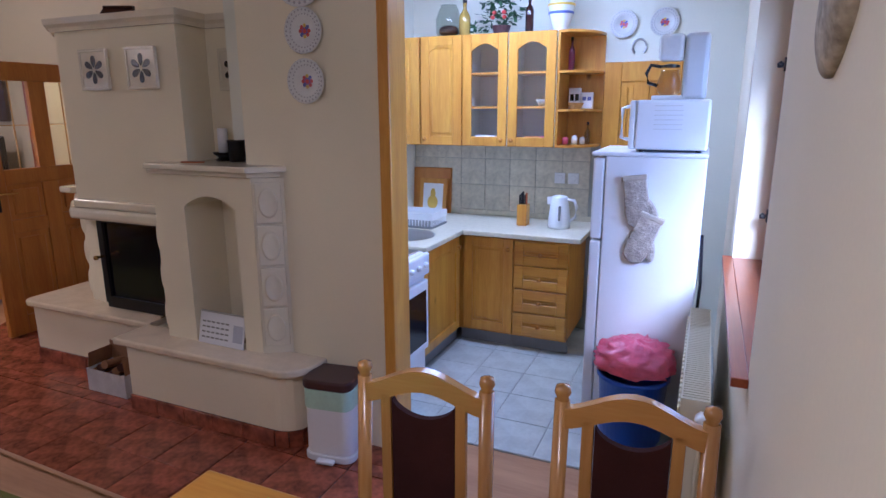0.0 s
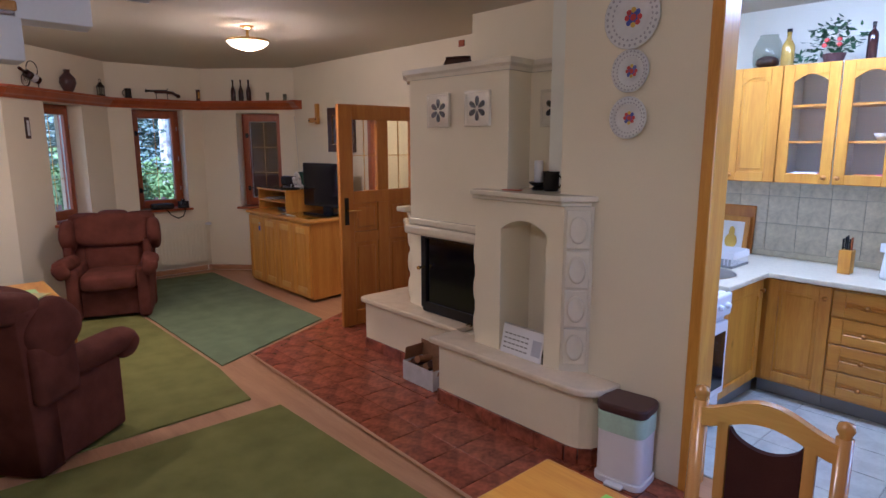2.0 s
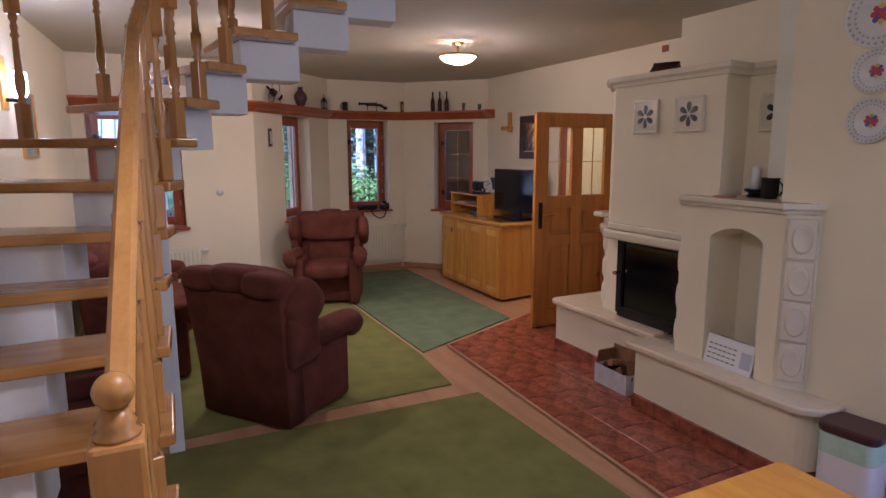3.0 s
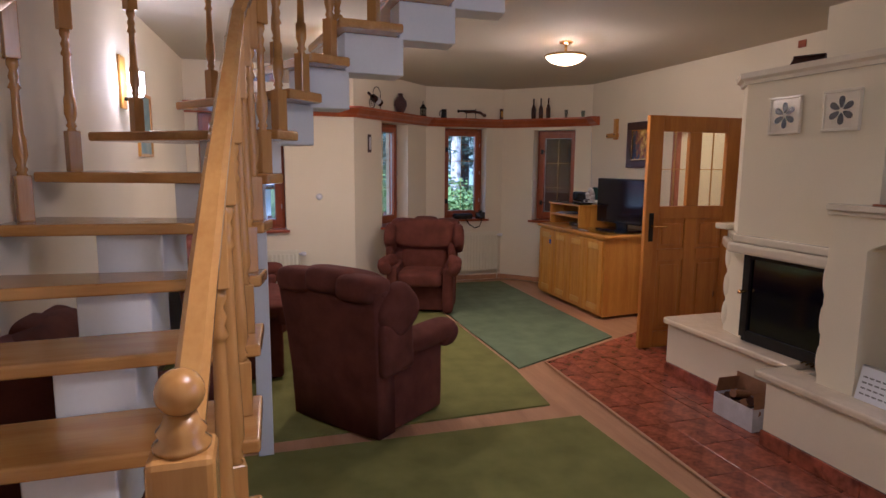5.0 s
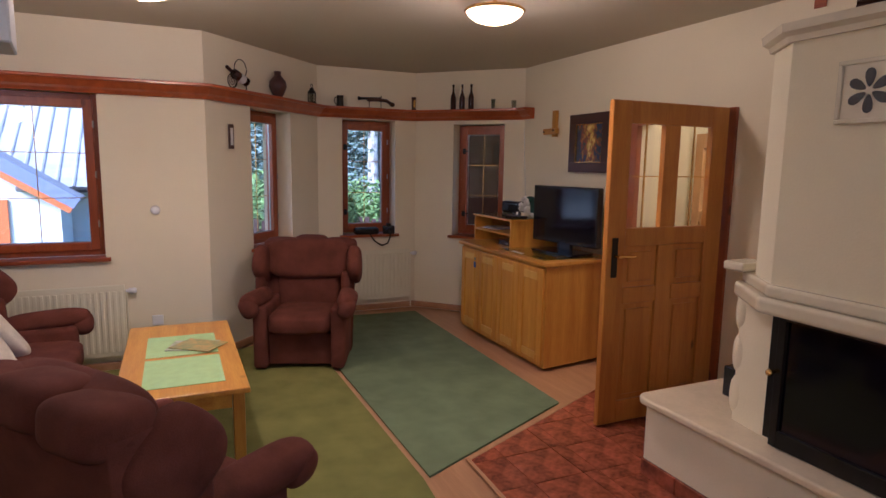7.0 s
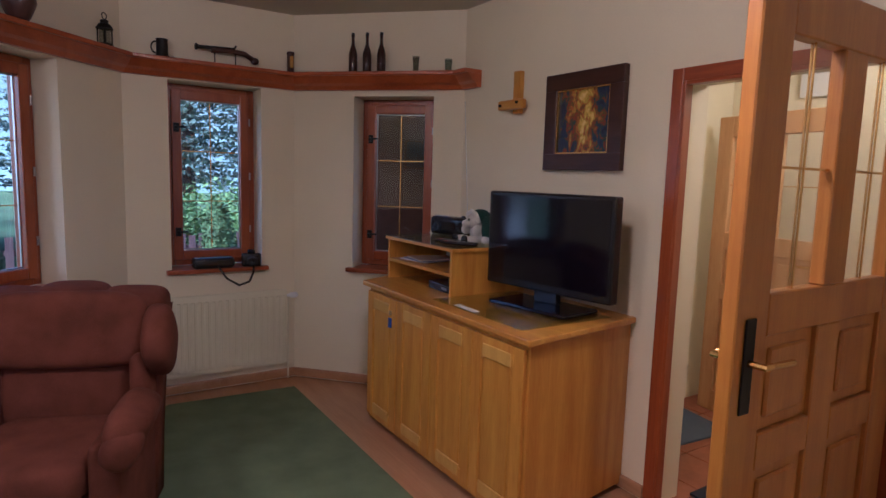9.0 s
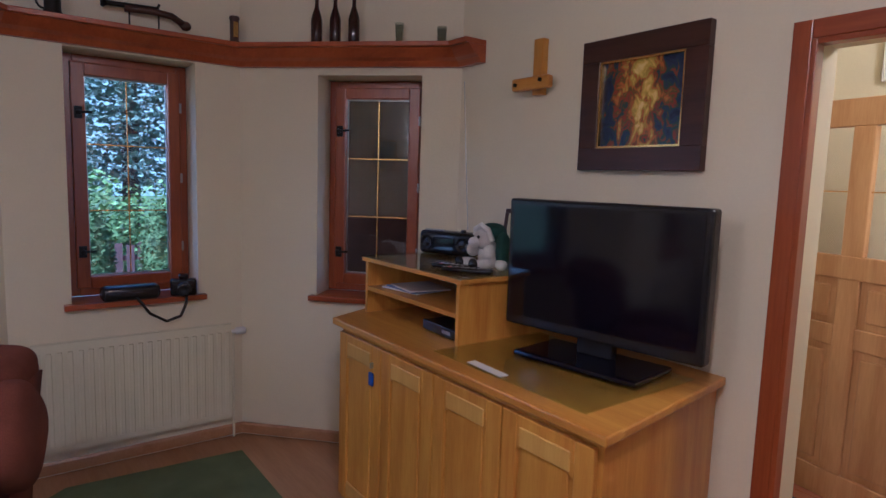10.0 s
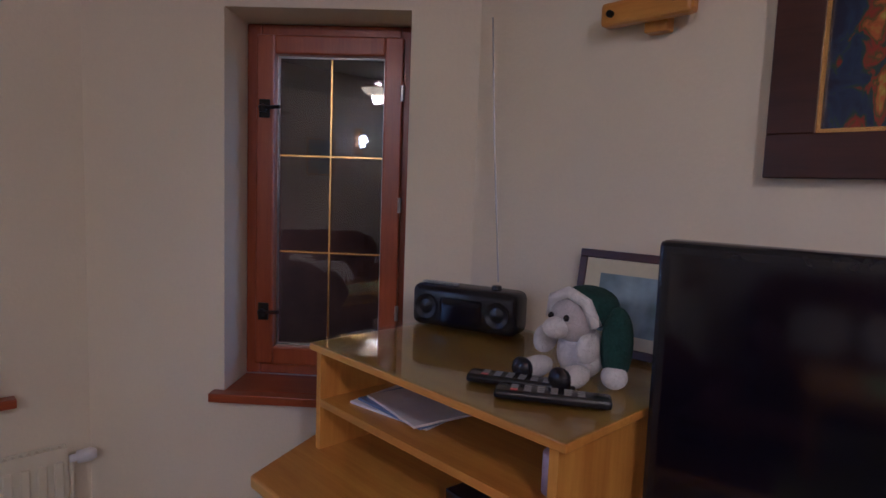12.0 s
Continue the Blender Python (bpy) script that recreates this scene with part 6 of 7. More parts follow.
part("muzzle", lathe([(0.014, 0), (0.022, 0.012), (0.016, 0.02)], 12), M_IRON, gn, loc=(-0.20, 0, 0.095), rot=(0, -90, 0))
part("stock", tube([(-0.12, 0, 0.085), (0.0, 0, 0.092), (0.09, 0, 0.085), (0.15, 0, 0.05)], 0.017, 10), M_DARKW, gn, smooth=True)
part("butt_cap", blob(0.028, 0.02, 0.024, (0.155, 0, 0.048), 2.0, 14, 8), M_DARKW, gn, smooth=True)
part("hammer", tube([(0.02, 0, 0.10), (0.035, 0, 0.13)], 0.006, 8), M_IRON, gn)
for x in (-0.10, 0.03):
    part("stand_leg", tube([(x, 0, 0.0), (x, 0, 0.085)], 0.004, 8), M_IRON, gn)
part("stand_base", boxes((-0.12, 0.05, -0.015, 0.015, 0, 0.006)), M_IRON, gn)
loc, rz = on_shelf(P2, P1, 0.86)
mg = thing("mug", "dark metal mug on the cornice shelf", "mug", loc, rz)
part("mug_body", lathe([(0.036, 0), (0.04, 0.008), (0.034, 0.02), (0.033, 0.105), (0.037, 0.11), (0.030, 0.105), (0.028, 0.02), (0, 0.02)], 20), M_IRON, mg, smooth=True)
part("handle", tube([(-0.034 - 0.028 * math.sin(a), 0, 0.058 - 0.035 * math.cos(a)) for a in [math.pi * k / 8 for k in range(9)]], 0.005), M_IRON, mg)
loc, rz = on_shelf(P1, P0, 0.20)
ln = thing("lantern", "small black metal lantern on the cornice shelf", "lantern", loc, rz)
part("lantern_base", lathe([(0.045, 0), (0.045, 0.012), (0.036, 0.02), (0, 0.02)], 16), M_IRON, ln)
part("lantern_glass", lathe([(0.030, 0.02), (0.030, 0.10)], 12), M_PALEGL, ln)
for k in range(4):
    a = math.pi / 4 + k * math.pi / 2
    part("corner_bar", tube([(0.036 * math.cos(a), 0.036 * math.sin(a), 0.015), (0.036 * math.cos(a), 0.036 * math.sin(a), 0.105)], 0.004, 6), M_IRON, ln)
part("lantern_roof", lathe([(0.046, 0.10), (0.030, 0.125), (0.020, 0.13), (0.022, 0.145), (0.0, 0.155)], 16), M_IRON, ln)
part("ring", tube([(0.018 * math.sin(a), 0, 0.17 - 0.018 * math.cos(a)) for a in [2 * math.pi * k / 12 for k in range(13)]], 0.003), M_IRON, ln)
loc, rz = on_shelf(P1, P0, 0.76)
vs_ = thing("jug", "dark brown bellied clay jug on the cornice shelf", "jug", loc)
part("jug_body", lathe([(0.035, 0), (0.05, 0.02), (0.078, 0.09), (0.072, 0.14), (0.035, 0.185), (0.026, 0.20), (0.034, 0.225), (0.026, 0.222), (0.02, 0.19)], 26), mat("brown_glaze", (0.07, 0.03, 0.028), 0.3, 0.4, 14), vs_, smooth=True)
loc, rz = on_shelf(P1, P0, 1.32)
wr = thing("wine_holder", "wrought iron wheeled wine holder with a bottle", "ornament", loc, rz)
part("bottle_body", tube([(0.12, 0, 0.075), (0.0, 0, 0.115), (-0.03, 0, 0.125)], 0.038, 16), M_WINE, wr, smooth=True)
part("bottle_neck", tube([(-0.03, 0, 0.125), (-0.12, 0, 0.165)], 0.014, 12), M_WINE, wr, smooth=True)
part("bottle_label", tube([(0.08, 0, 0.088), (0.02, 0, 0.109)], 0.0385, 16), M_PORC, wr)
part("wheel", tube([(-0.09 + 0.055 * math.sin(a), -0.03, 0.058 - 0.055 * math.cos(a)) for a in [2 * math.pi * k / 20 for k in range(21)]], 0.004), M_IRON, wr)
part("spiral", tube([(-0.09 + 0.05 * (1 - k / 26) * math.sin(k * 0.6), -0.03, 0.058 - 0.05 * (1 - k / 26) * math.cos(k * 0.6)) for k in range(24)], 0.003), M_IRON, wr)
part("handle_hoop", tube([(0.05 + 0.075 * math.sin(a), 0, 0.17 - 0.075 * math.cos(a)) for a in [math.radians(40 + 280 * k / 18) for k in range(19)]], 0.004), M_IRON, wr)
part("runner", tube([(0.13, 0, 0.004), (-0.10, 0, 0.004)], 0.004), M_IRON, wr)
part("prop", tube([(0.12, 0, 0.004), (0.12, 0, 0.045)], 0.004), M_IRON, wr)

# ---- things on the walls ----
pf = thing("framed_painting", "abstract yellow and red painting in a wide dark frame", "painting", (-5.590, NY - 0.002, 1.802))
W2, H2, FR = 0.268, 0.251, 0.085
for b_ in ((-W2, W2, -0.035, 0, H2 - FR, H2), (-W2, W2, -0.035, 0, -H2, -H2 + FR), (-W2, -W2 + FR, -0.0345, 0, -H2 + FR, H2 - FR), (W2 - FR, W2, -0.0345, 0, -H2 + FR, H2 - FR)):
    part("frame_side", boxes(b_, bevel=0.002, seg=1), M_DARKW, pf, "dark polished wood frame")
a_, b2 = W2 - FR, H2 - FR
for b_ in ((-a_, a_, -0.028, -0.01, b2 - 0.008, b2), (-a_, a_, -0.028, -0.01, -b2, -b2 + 0.008), (-a_, -a_ + 0.008, -0.0278, -0.01, -b2 + 0.008, b2 - 0.008), (a_ - 0.008, a_, -0.0278, -0.01, -b2 + 0.008, b2 - 0.008)):
    part("gilt_fillet", boxes(b_), M_BRASS, pf, "thin gilt fillet")


def painting_mat():
    m = bpy.data.materials.new("oil_painting")
    m.use_nodes = True
    nt = m.node_tree
    n, l = nt.nodes, nt.links
    b = n["Principled BSDF"]
    b.inputs["Roughness"].default_value = 0.28
    co = n.new("ShaderNodeTexCoord")
    nz = n.new("ShaderNodeTexNoise")
    nz.inputs["Scale"].default_value, nz.inputs["Detail"].default_value, nz.inputs["Distortion"].default_value = 24, 6, 0.7
    mp = n.new("ShaderNodeMapping")
    mp.inputs["Scale"].default_value = (1, 1, 0.7)
    l.new(co.outputs["Object"], mp.inputs[0])
    l.new(mp.outputs[0], nz.inputs["Vector"])
    sp = n.new("ShaderNodeSeparateXYZ")
    l.new(co.outputs["Object"], sp.inputs[0])
    ab_ = n.new("ShaderNodeMath")
    ab_.operation = "ABSOLUTE"
    l.new(sp.outputs[0], ab_.inputs[0])
    ma = n.new("ShaderNodeMath")
    ma.operation = "MULTIPLY_ADD"
    l.new(ab_.outputs[0], ma.inputs[0])
    ma.inputs[1].default_value = -2.2
    l.new(nz.outputs["Fac"], ma.inputs[2])
    r = n.new("ShaderNodeValToRGB")
    els = r.color_ramp.elements
    els[0].position, els[0].color = 0.05, (0.008, 0.014, 0.05, 1)
    els[1].position, els[1].color = 0.58, (0.80, 0.62, 0.22, 1)
    for pos, col in ((0.18, (0.02, 0.04, 0.10, 1)), (0.24, (0.03, 0.07, 0.04, 1)), (0.29, (0.28, 0.03, 0.015, 1)), (0.34, (0.09, 0.09, 0.02, 1)), (0.40, (0.45, 0.12, 0.02, 1)), (0.45, (0.40, 0.30, 0.03, 1)), (0.51, (0.66, 0.45, 0.06, 1))):
        e = els.new(pos)
        e.color = col
    l.new(ma.outputs[0], r.inputs[0])
    l.new(r.outputs[0], b.inputs["Base Color"])
    bp = n.new("ShaderNodeBump")
    bp.inputs["Strength"].default_value, bp.inputs["Distance"].default_value = 0.5, 0.002
    l.new(nz.outputs["Fac"], bp.inputs["Height"])
    l.new(bp.outputs[0], b.inputs["Normal"])
    return m


part("canvas", boxes((-a_ + 0.008, a_ - 0.008, -0.014, -0.004, -b2 + 0.008, b2 - 0.008)), painting_mat(), pf, "abstract yellow, red and blue canvas")
cr = thing("wooden_candle_bracket", "pine bracket made of two crossed blocks", "wall bracket", (-6.11, NY - 0.002, 1.93))
part("upright_block", boxes((-0.028, 0.028, -0.035, 0, -0.055, 0.185), bevel=0.004), M_PINE, cr)
part("arm_block", boxes((-0.12, 0.10, -0.075, -0.036, -0.035, 0.02), bevel=0.01), M_PINEX, cr)
part("peg", lathe([(0.008, 0), (0.008, 0.01)], 10), M_IRON, cr, loc=(-0.09, -0.075, -0.01), rot=(90, 0, 0))
part("peg", lathe([(0.008, 0), (0.008, 0.01)], 10), M_IRON, cr, loc=(0.06, -0.075, 0.0), rot=(90, 0, 0))
solo("antenna_wire", tube([(-6.52, 3.70, 1.25), (-6.56, 3.70, 1.66), (-6.575, 3.69, 1.98)], 0.0025, 6), M_STEEL, "thin radio antenna rod by the bay", "antenna")
tm = thing("thermometer", "small dark framed wall thermometer", "thermometer", (WX - 0.20, 0.90 + 0.0, 1.80), -45.0)
part("back_plate", boxes((-0.03, 0.03, -0.0, 0.012, -0.10, 0.10), bevel=0.004), M_DARKW, tm)
part("scale_plate", boxes((-0.014, 0.014, 0.0121, 0.016, -0.07, 0.07)), M_PORC, tm)
ro = thing("room_thermostat", "round white room thermostat on the bay wall", "thermostat", (WX, 0.32, 1.22))
part("dial", lathe([(0.035, 0), (0.032, 0.018), (0.02, 0.03), (0, 0.031)], 20), M_WHITE, ro, rot=(0, 90, 0), smooth=True)
ws = thing("wall_socket", "white wall socket near the floor by the bay", "socket", (WX + 0.001, 0.30, 0.36))
part("plate", boxes((0, 0.012, -0.04, 0.04, -0.04, 0.04), bevel=0.005), M_WHITE, ws)


def swall(x):
    return SYW + (SY - SYW) * (x - WX) / (EX - WX)


sc = thing("wall_lamp", "lit glass wall lamp on a pine back board", "wall lamp", (-4.08, swall(-4.08), 2.06), -3)
part("back_board", boxes((-0.06, 0.06, 0.001, 0.018, -0.16, 0.16), bevel=0.004), M_PINE, sc)
part("arm", tube([(0, 0.018, -0.10), (0, 0.09, -0.10)], 0.012, 10), M_IRON, sc)
part("shade", lathe([(0.03, -0.085), (0.045, -0.06), (0.045, 0.06), (0.04, 0.065)], 24), M_SCONCE, sc, "lit white glass cylinder", loc=(0, 0.09, 0), smooth=True)
ps = thing("framed_picture", "blue-green landscape picture in a pine frame", "picture", (-4.62, swall(-4.62), 1.83), -3)
part("frame", boxes((-0.20, 0.20, 0.001, 0.02, 0.20, 0.22), (-0.20, 0.20, 0.001, 0.02, -0.22, -0.20), (-0.20, -0.18, 0.0012, 0.02, -0.20, 0.20), (0.18, 0.20, 0.0012, 0.02, -0.20, 0.20)), M_PINE, ps)
part("print", boxes((-0.18, 0.18, 0.002, 0.008, -0.20, 0.20)), mat("blue_green_print", (0.08, 0.16, 0.18), 0.5, 0.7, 6, 20, 0.0, 0.001, second=(0.30, 0.36, 0.30)), ps)

# ---- things on the cupboard and sills ----
rd = thing("radio_recorder", "black portable radio cassette recorder", "radio", (-6.535, 3.60, SZ + 0.0245), 18)
part("casing", boxes((-0.155, 0.155, -0.05, 0.05, 0, 0.115), bevel=0.022, seg=4), M_BLACK, rd, smooth=True)
part("cassette_door", boxes((-0.06, 0.06, -0.056, -0.0505, 0.02, 0.085), bevel=0.006), M_SCREEN, rd)
for s_ in (-1, 1):
    part("speaker", lathe([(0.035, 0), (0.033, 0.006), (0.02, 0.002), (0, 0.006)], 20), M_BLACK, rd, loc=(s_ * 0.105, -0.0495, 0.055), rot=(90, 0, 0))
for k in range(6):
    part("key", boxes((-0.13 + k * 0.018, -0.115 + k * 0.018, -0.03, -0.012, 0.116, 0.122), bevel=0.001, seg=1), M_STEEL, rd)
part("tuning_knob", lathe([(0.014, 0), (0.012, 0.010), (0, 0.011)], 14, at=(0.08, 0.0, 0.115)), M_BLACK, rd)
ty = thing("plush_toy", "white and dark green long-eared plush toy sitting", "toy", (-6.09, 3.47, SZ + 0.0245), 0)
M_PLUSH = mat("white_plush", (0.72, 0.70, 0.68), 0.98, 0.15, 30, 180, 1.0, 0.006)
M_GPLUSH = mat("green_plush", (0.012, 0.05, 0.04), 0.98, 0.3, 30, 180, 1.0, 0.006)
M_SNOUT = mat("grey_plush", (0.50, 0.47, 0.46), 0.98, 0.15, 30, 180, 1.0, 0.006)
part("body", blob(0.050, 0.045, 0.055, (0, 0, 0.055), 2.2, 24, 14, wob=0.05), M_PLUSH, ty, smooth=True)
part("head", blob(0.048, 0.050, 0.046, (-0.005, -0.025, 0.125), 2.1, 24, 14, wob=0.05), M_SNOUT, ty, smooth=True)
part("snout", blob(0.026, 0.030, 0.022, (-0.012, -0.070, 0.112), 2.1, 18, 10), M_PLUSH, ty, smooth=True)
for x in (-0.055, 0.035):
    part("leg", blob(0.022, 0.050, 0.022, (x, -0.075, 0.023), 2.2, 16, 10), M_PLUSH, ty, smooth=True)
    part("paw_sole", blob(0.024, 0.014, 0.025, (x, -0.118, 0.026), 2.2, 14, 8), M_BLACK, ty, "black paw sole", smooth=True)
    part("arm", blob(0.017, 0.034, 0.030, (x * 1.15, -0.035, 0.075), 2.2, 16, 10), M_PLUSH, ty, smooth=True)
for x in (-0.024, 0.012):
    part("eye", blob(0.006, 0.006, 0.007, (x, -0.074, 0.135), 2.0, 10, 6), M_BLACK, ty, smooth=True)
part("hood", blob(0.062, 0.052, 0.042, (0.008, 0.008, 0.150), 2.2, 22, 12, wob=0.06), M_GPLUSH, ty, "dark green plush hood", smooth=True)
part("hood_tail", blob(0.030, 0.032, 0.075, (0.078, 0.005, 0.085), 2.2, 18, 12, wob=0.08), M_GPLUSH, ty, "dark green drooping hood tail", smooth=True)
part("hood_brim", tube([(-0.052, -0.035, 0.125), (-0.04, -0.045, 0.165), (-0.005, -0.045, 0.182), (0.035, -0.042, 0.165), (0.055, -0.035, 0.12)], 0.012, 10), M_PLUSH, ty, "white plush brim", smooth=True)
part("pompom", blob(0.026, 0.026, 0.024, (0.085, -0.01, 0.024), 2.0, 16, 10, wob=0.1), M_PLUSH, ty, smooth=True)
pp = thing("leaning_picture", "framed landscape print leaning on the wall", "picture", (-6.10, 3.69, SZ + 0.0245), 6)
for b_ in ((-0.16, 0.16, 0, 0.014, 0.225, 0.245), (-0.16, 0.16, 0, 0.014, 0, 0.02), (-0.16, -0.14, 0.0002, 0.014, 0.02, 0.225), (0.14, 0.16, 0.0002, 0.014, 0.02, 0.225)):
    part("frame_side", boxes(b_, bevel=0.002, seg=1), M_DARKW, pp, rot=(-10, 0, 0))
part("mount", boxes((-0.14, 0.14, 0.004, 0.010, 0.02, 0.225)), mat("ivory_card", (0.62, 0.58, 0.40), 0.8), pp, rot=(-10, 0, 0))
part("print", boxes((-0.10, 0.11, 0.0025, 0.0038, 0.05, 0.19)), mat("lake_print", (0.25, 0.33, 0.38), 0.5, 0.6, 9, 20, 0, 0.001, second=(0.08, 0.12, 0.12)), pp, rot=(-10, 0, 0))
for k, (x, y, rz) in enumerate(((-6.13, 3.33, 28), (-6.04, 3.31, 34))):
    rc = thing("remote_control", "black remote control lying on the glass plate", "remote control", (x, y, SZ + 0.0245), rz, "remote controls on the glass plate")
    part("casing", boxes((-0.105, 0.105, -0.024, 0.024, 0, 0.018), bevel=0.007, seg=3), M_BLACK, rc, smooth=True)
    for i in range(6):
        for j in range(3):
            part("button", boxes((-0.075 + i * 0.024, -0.062 + i * 0.024, -0.016 + j * 0.012, -0.009 + j * 0.012, 0.0181, 0.0195)), M_GREY if (i or j) else M_REDP, rc)
for k, (w_, c_) in enumerate(((0.12, M_WHITE), (0.115, mat("blue_cover", (0.12, 0.2, 0.42), 0.4)), (0.11, M_PORC))):
    solo("magazine", boxes((-w_, w_, -0.10, 0.10, 0, 0.006), bevel=0.001, seg=1), c_, ("white magazine lying in the small shelf", "blue magazine on the pile in the small shelf", "pale leaflet on top of the magazine pile")[k], "magazine", (-6.46 + 0.02 * k, 3.35, 0.989 + 0.0065 * k), 8 - 9 * k, group="magazines in the small shelf")
dv = thing("set_top_box", "flat black receiver box in the small shelf", "receiver", (-6.10, 3.32, 0.863), -4)
part("casing", boxes((-0.13, 0.13, -0.09, 0.09, 0.004, 0.045), bevel=0.004), M_BLACK, dv)
part("display", boxes((0.02, 0.08, -0.0915, -0.0901, 0.018, 0.032)), M_GREY, dv)
solo("small_can", lathe([(0.028, 0), (0.028, 0.07), (0.026, 0.072), (0, 0.07)], 20), mat("printed_can", (0.55, 0.45, 0.55), 0.4, 0.5, 20), "small printed can in the upper tier of the shelf", "can", (-5.99, 3.27, 0.989), smooth=True)
solo("glass_plate", prism([(-5.93, 3.075), (-5.22, 3.075), (-5.22, 3.62), (-5.93, 3.62)], 0.866, 0.870), M_TGLASS, "thin glass plate under the television", "glass plate")
solo("paper_card", boxes((-0.09, 0.09, -0.018, 0.018, 0, 0.002)), M_WHITE, "small white printed card by the television", "card", (-5.66, 3.10, 0.8705), -3)
ky = thing("key_fob", "blue key fob hanging from a cupboard lock", "key", (-6.27, 3.036, 0.73))
part("lock", lathe([(0.011, 0), (0.011, 0.006), (0, 0.006)], 14), M_STEEL, ky, rot=(90, 0, 0))
part("key_head", boxes((-0.003, 0.003, -0.03, -0.006, -0.012, 0.012), bevel=0.001, seg=1), M_STEEL, ky)
part("fob", boxes((-0.016, 0.016, -0.03, -0.020, -0.085, -0.028), bevel=0.004), M_BLUE, ky, "blue plastic fob")
solo("cupboard_lock", lathe([(0.011, 0), (0.011, 0.006), (0, 0.006)], 14), M_STEEL, "round steel cupboard lock", "lock", (-5.53, 3.034, 0.73), smooth=False).rotation_euler = (radians(90), 0, 0)

wd = (Vector(P1) - Vector(P2)).normalized()
bl = thing("binocular_case", "black camera case with a strap on the window sill", "camera bag", (BX + 0.005, 2.50, 0.8385), 92)
part("bag", boxes((-0.02, 0.25, -0.05, 0.05, 0, 0.075), bevel=0.025, seg=4), M_BLACK, bl, smooth=True, loc=(-0.27, 0, 0))
cmr = thing("camera", "black reflex camera on the window sill", "camera", (BX + 0.01, 2.60, 0.8385), 80)
part("camera_body", boxes((-0.065, 0.065, -0.03, 0.03, 0, 0.09), bevel=0.012, seg=3), M_BLACK, cmr, smooth=True)
part("viewfinder_hump", boxes((-0.025, 0.025, -0.028, 0.03, 0.091, 0.115), bevel=0.01, seg=2), M_BLACK, cmr, smooth=True)
part("lens", lathe([(0.036, 0), (0.036, 0.05), (0.030, 0.052), (0.0, 0.045)], 22), M_BLACK, cmr, loc=(0, -0.03, 0.042), rot=(90, 0, 0), smooth=True)
stp = [(BX + 0.03, 2.33, 0.86), (BX + 0.055, 2.37, 0.85), (BX + 0.075, 2.42, 0.77), (BX + 0.075, 2.50, 0.72), (BX + 0.07, 2.57, 0.74), (BX + 0.06, 2.60, 0.80), (BX + 0.04, 2.61, 0.86)]
solo("camera_strap", tube(stp, 0.008, 6), M_BLACK, "black strap hanging over the sill", "strap")

# coffee table mats and magazines
for k, (x0, x1) in enumerate(((-5.35, -4.93), (-4.88, -4.42))):
    solo("table_mat", boxes((x0 + 0.03, x1 + 0.03, 0.27, 0.65, 0.5055, 0.508)), M_PALEGREEN, "pale green place mat on the coffee table", "table mat", group="green mats on the coffee table")
for k, (rz, c_) in enumerate(((12, mat("landscape_cover", (0.20, 0.26, 0.14), 0.35, 0.7, 20, second=(0.5, 0.5, 0.5))), (-8, mat("green_cover", (0.12, 0.2, 0.10), 0.35, 0.7, 20, second=(0.55, 0.35, 0.1))))):
    solo("magazine", boxes((-0.13, 0.13, -0.10, 0.10, 0, 0.005), bevel=0.001, seg=1), c_, ("landscape magazine on the coffee table", "green and orange magazine lying on another one")[k], "magazine", (-5.06 + 0.02 * k, 0.52 + 0.03 * k, 0.5085 + 0.0055 * k), 60 + rz, group="magazines on the coffee table")

# sofa cushions


def cushion(loc, rot, label):
    t = solo("cushion", blob(0.20, 0.20, 0.06, (0, 0, 0), 3.2, 28, 14, wob=0.10), M_CUSHION, label, "cushion", loc, 0, "loose cushions on the sofa", smooth=True)
    t.rotation_euler = [radians(a) for a in rot]
    return t


cushion((-5.55, -0.52, 0.57), (-58, 0, 20), "cream cotton cushion leaning in the sofa corner")
cushion((-5.10, -0.52, 0.56), (-55, 0, -12), "cream cotton cushion leaning on the sofa back")
cushion((-4.75, -0.45, 0.52), (-30, 10, 15), "crumpled cream cushion lying on the sofa seat")
armchair("armchair", "rust-brown armchair half hidden behind the stairs", (-2.45, -0.90), 180)


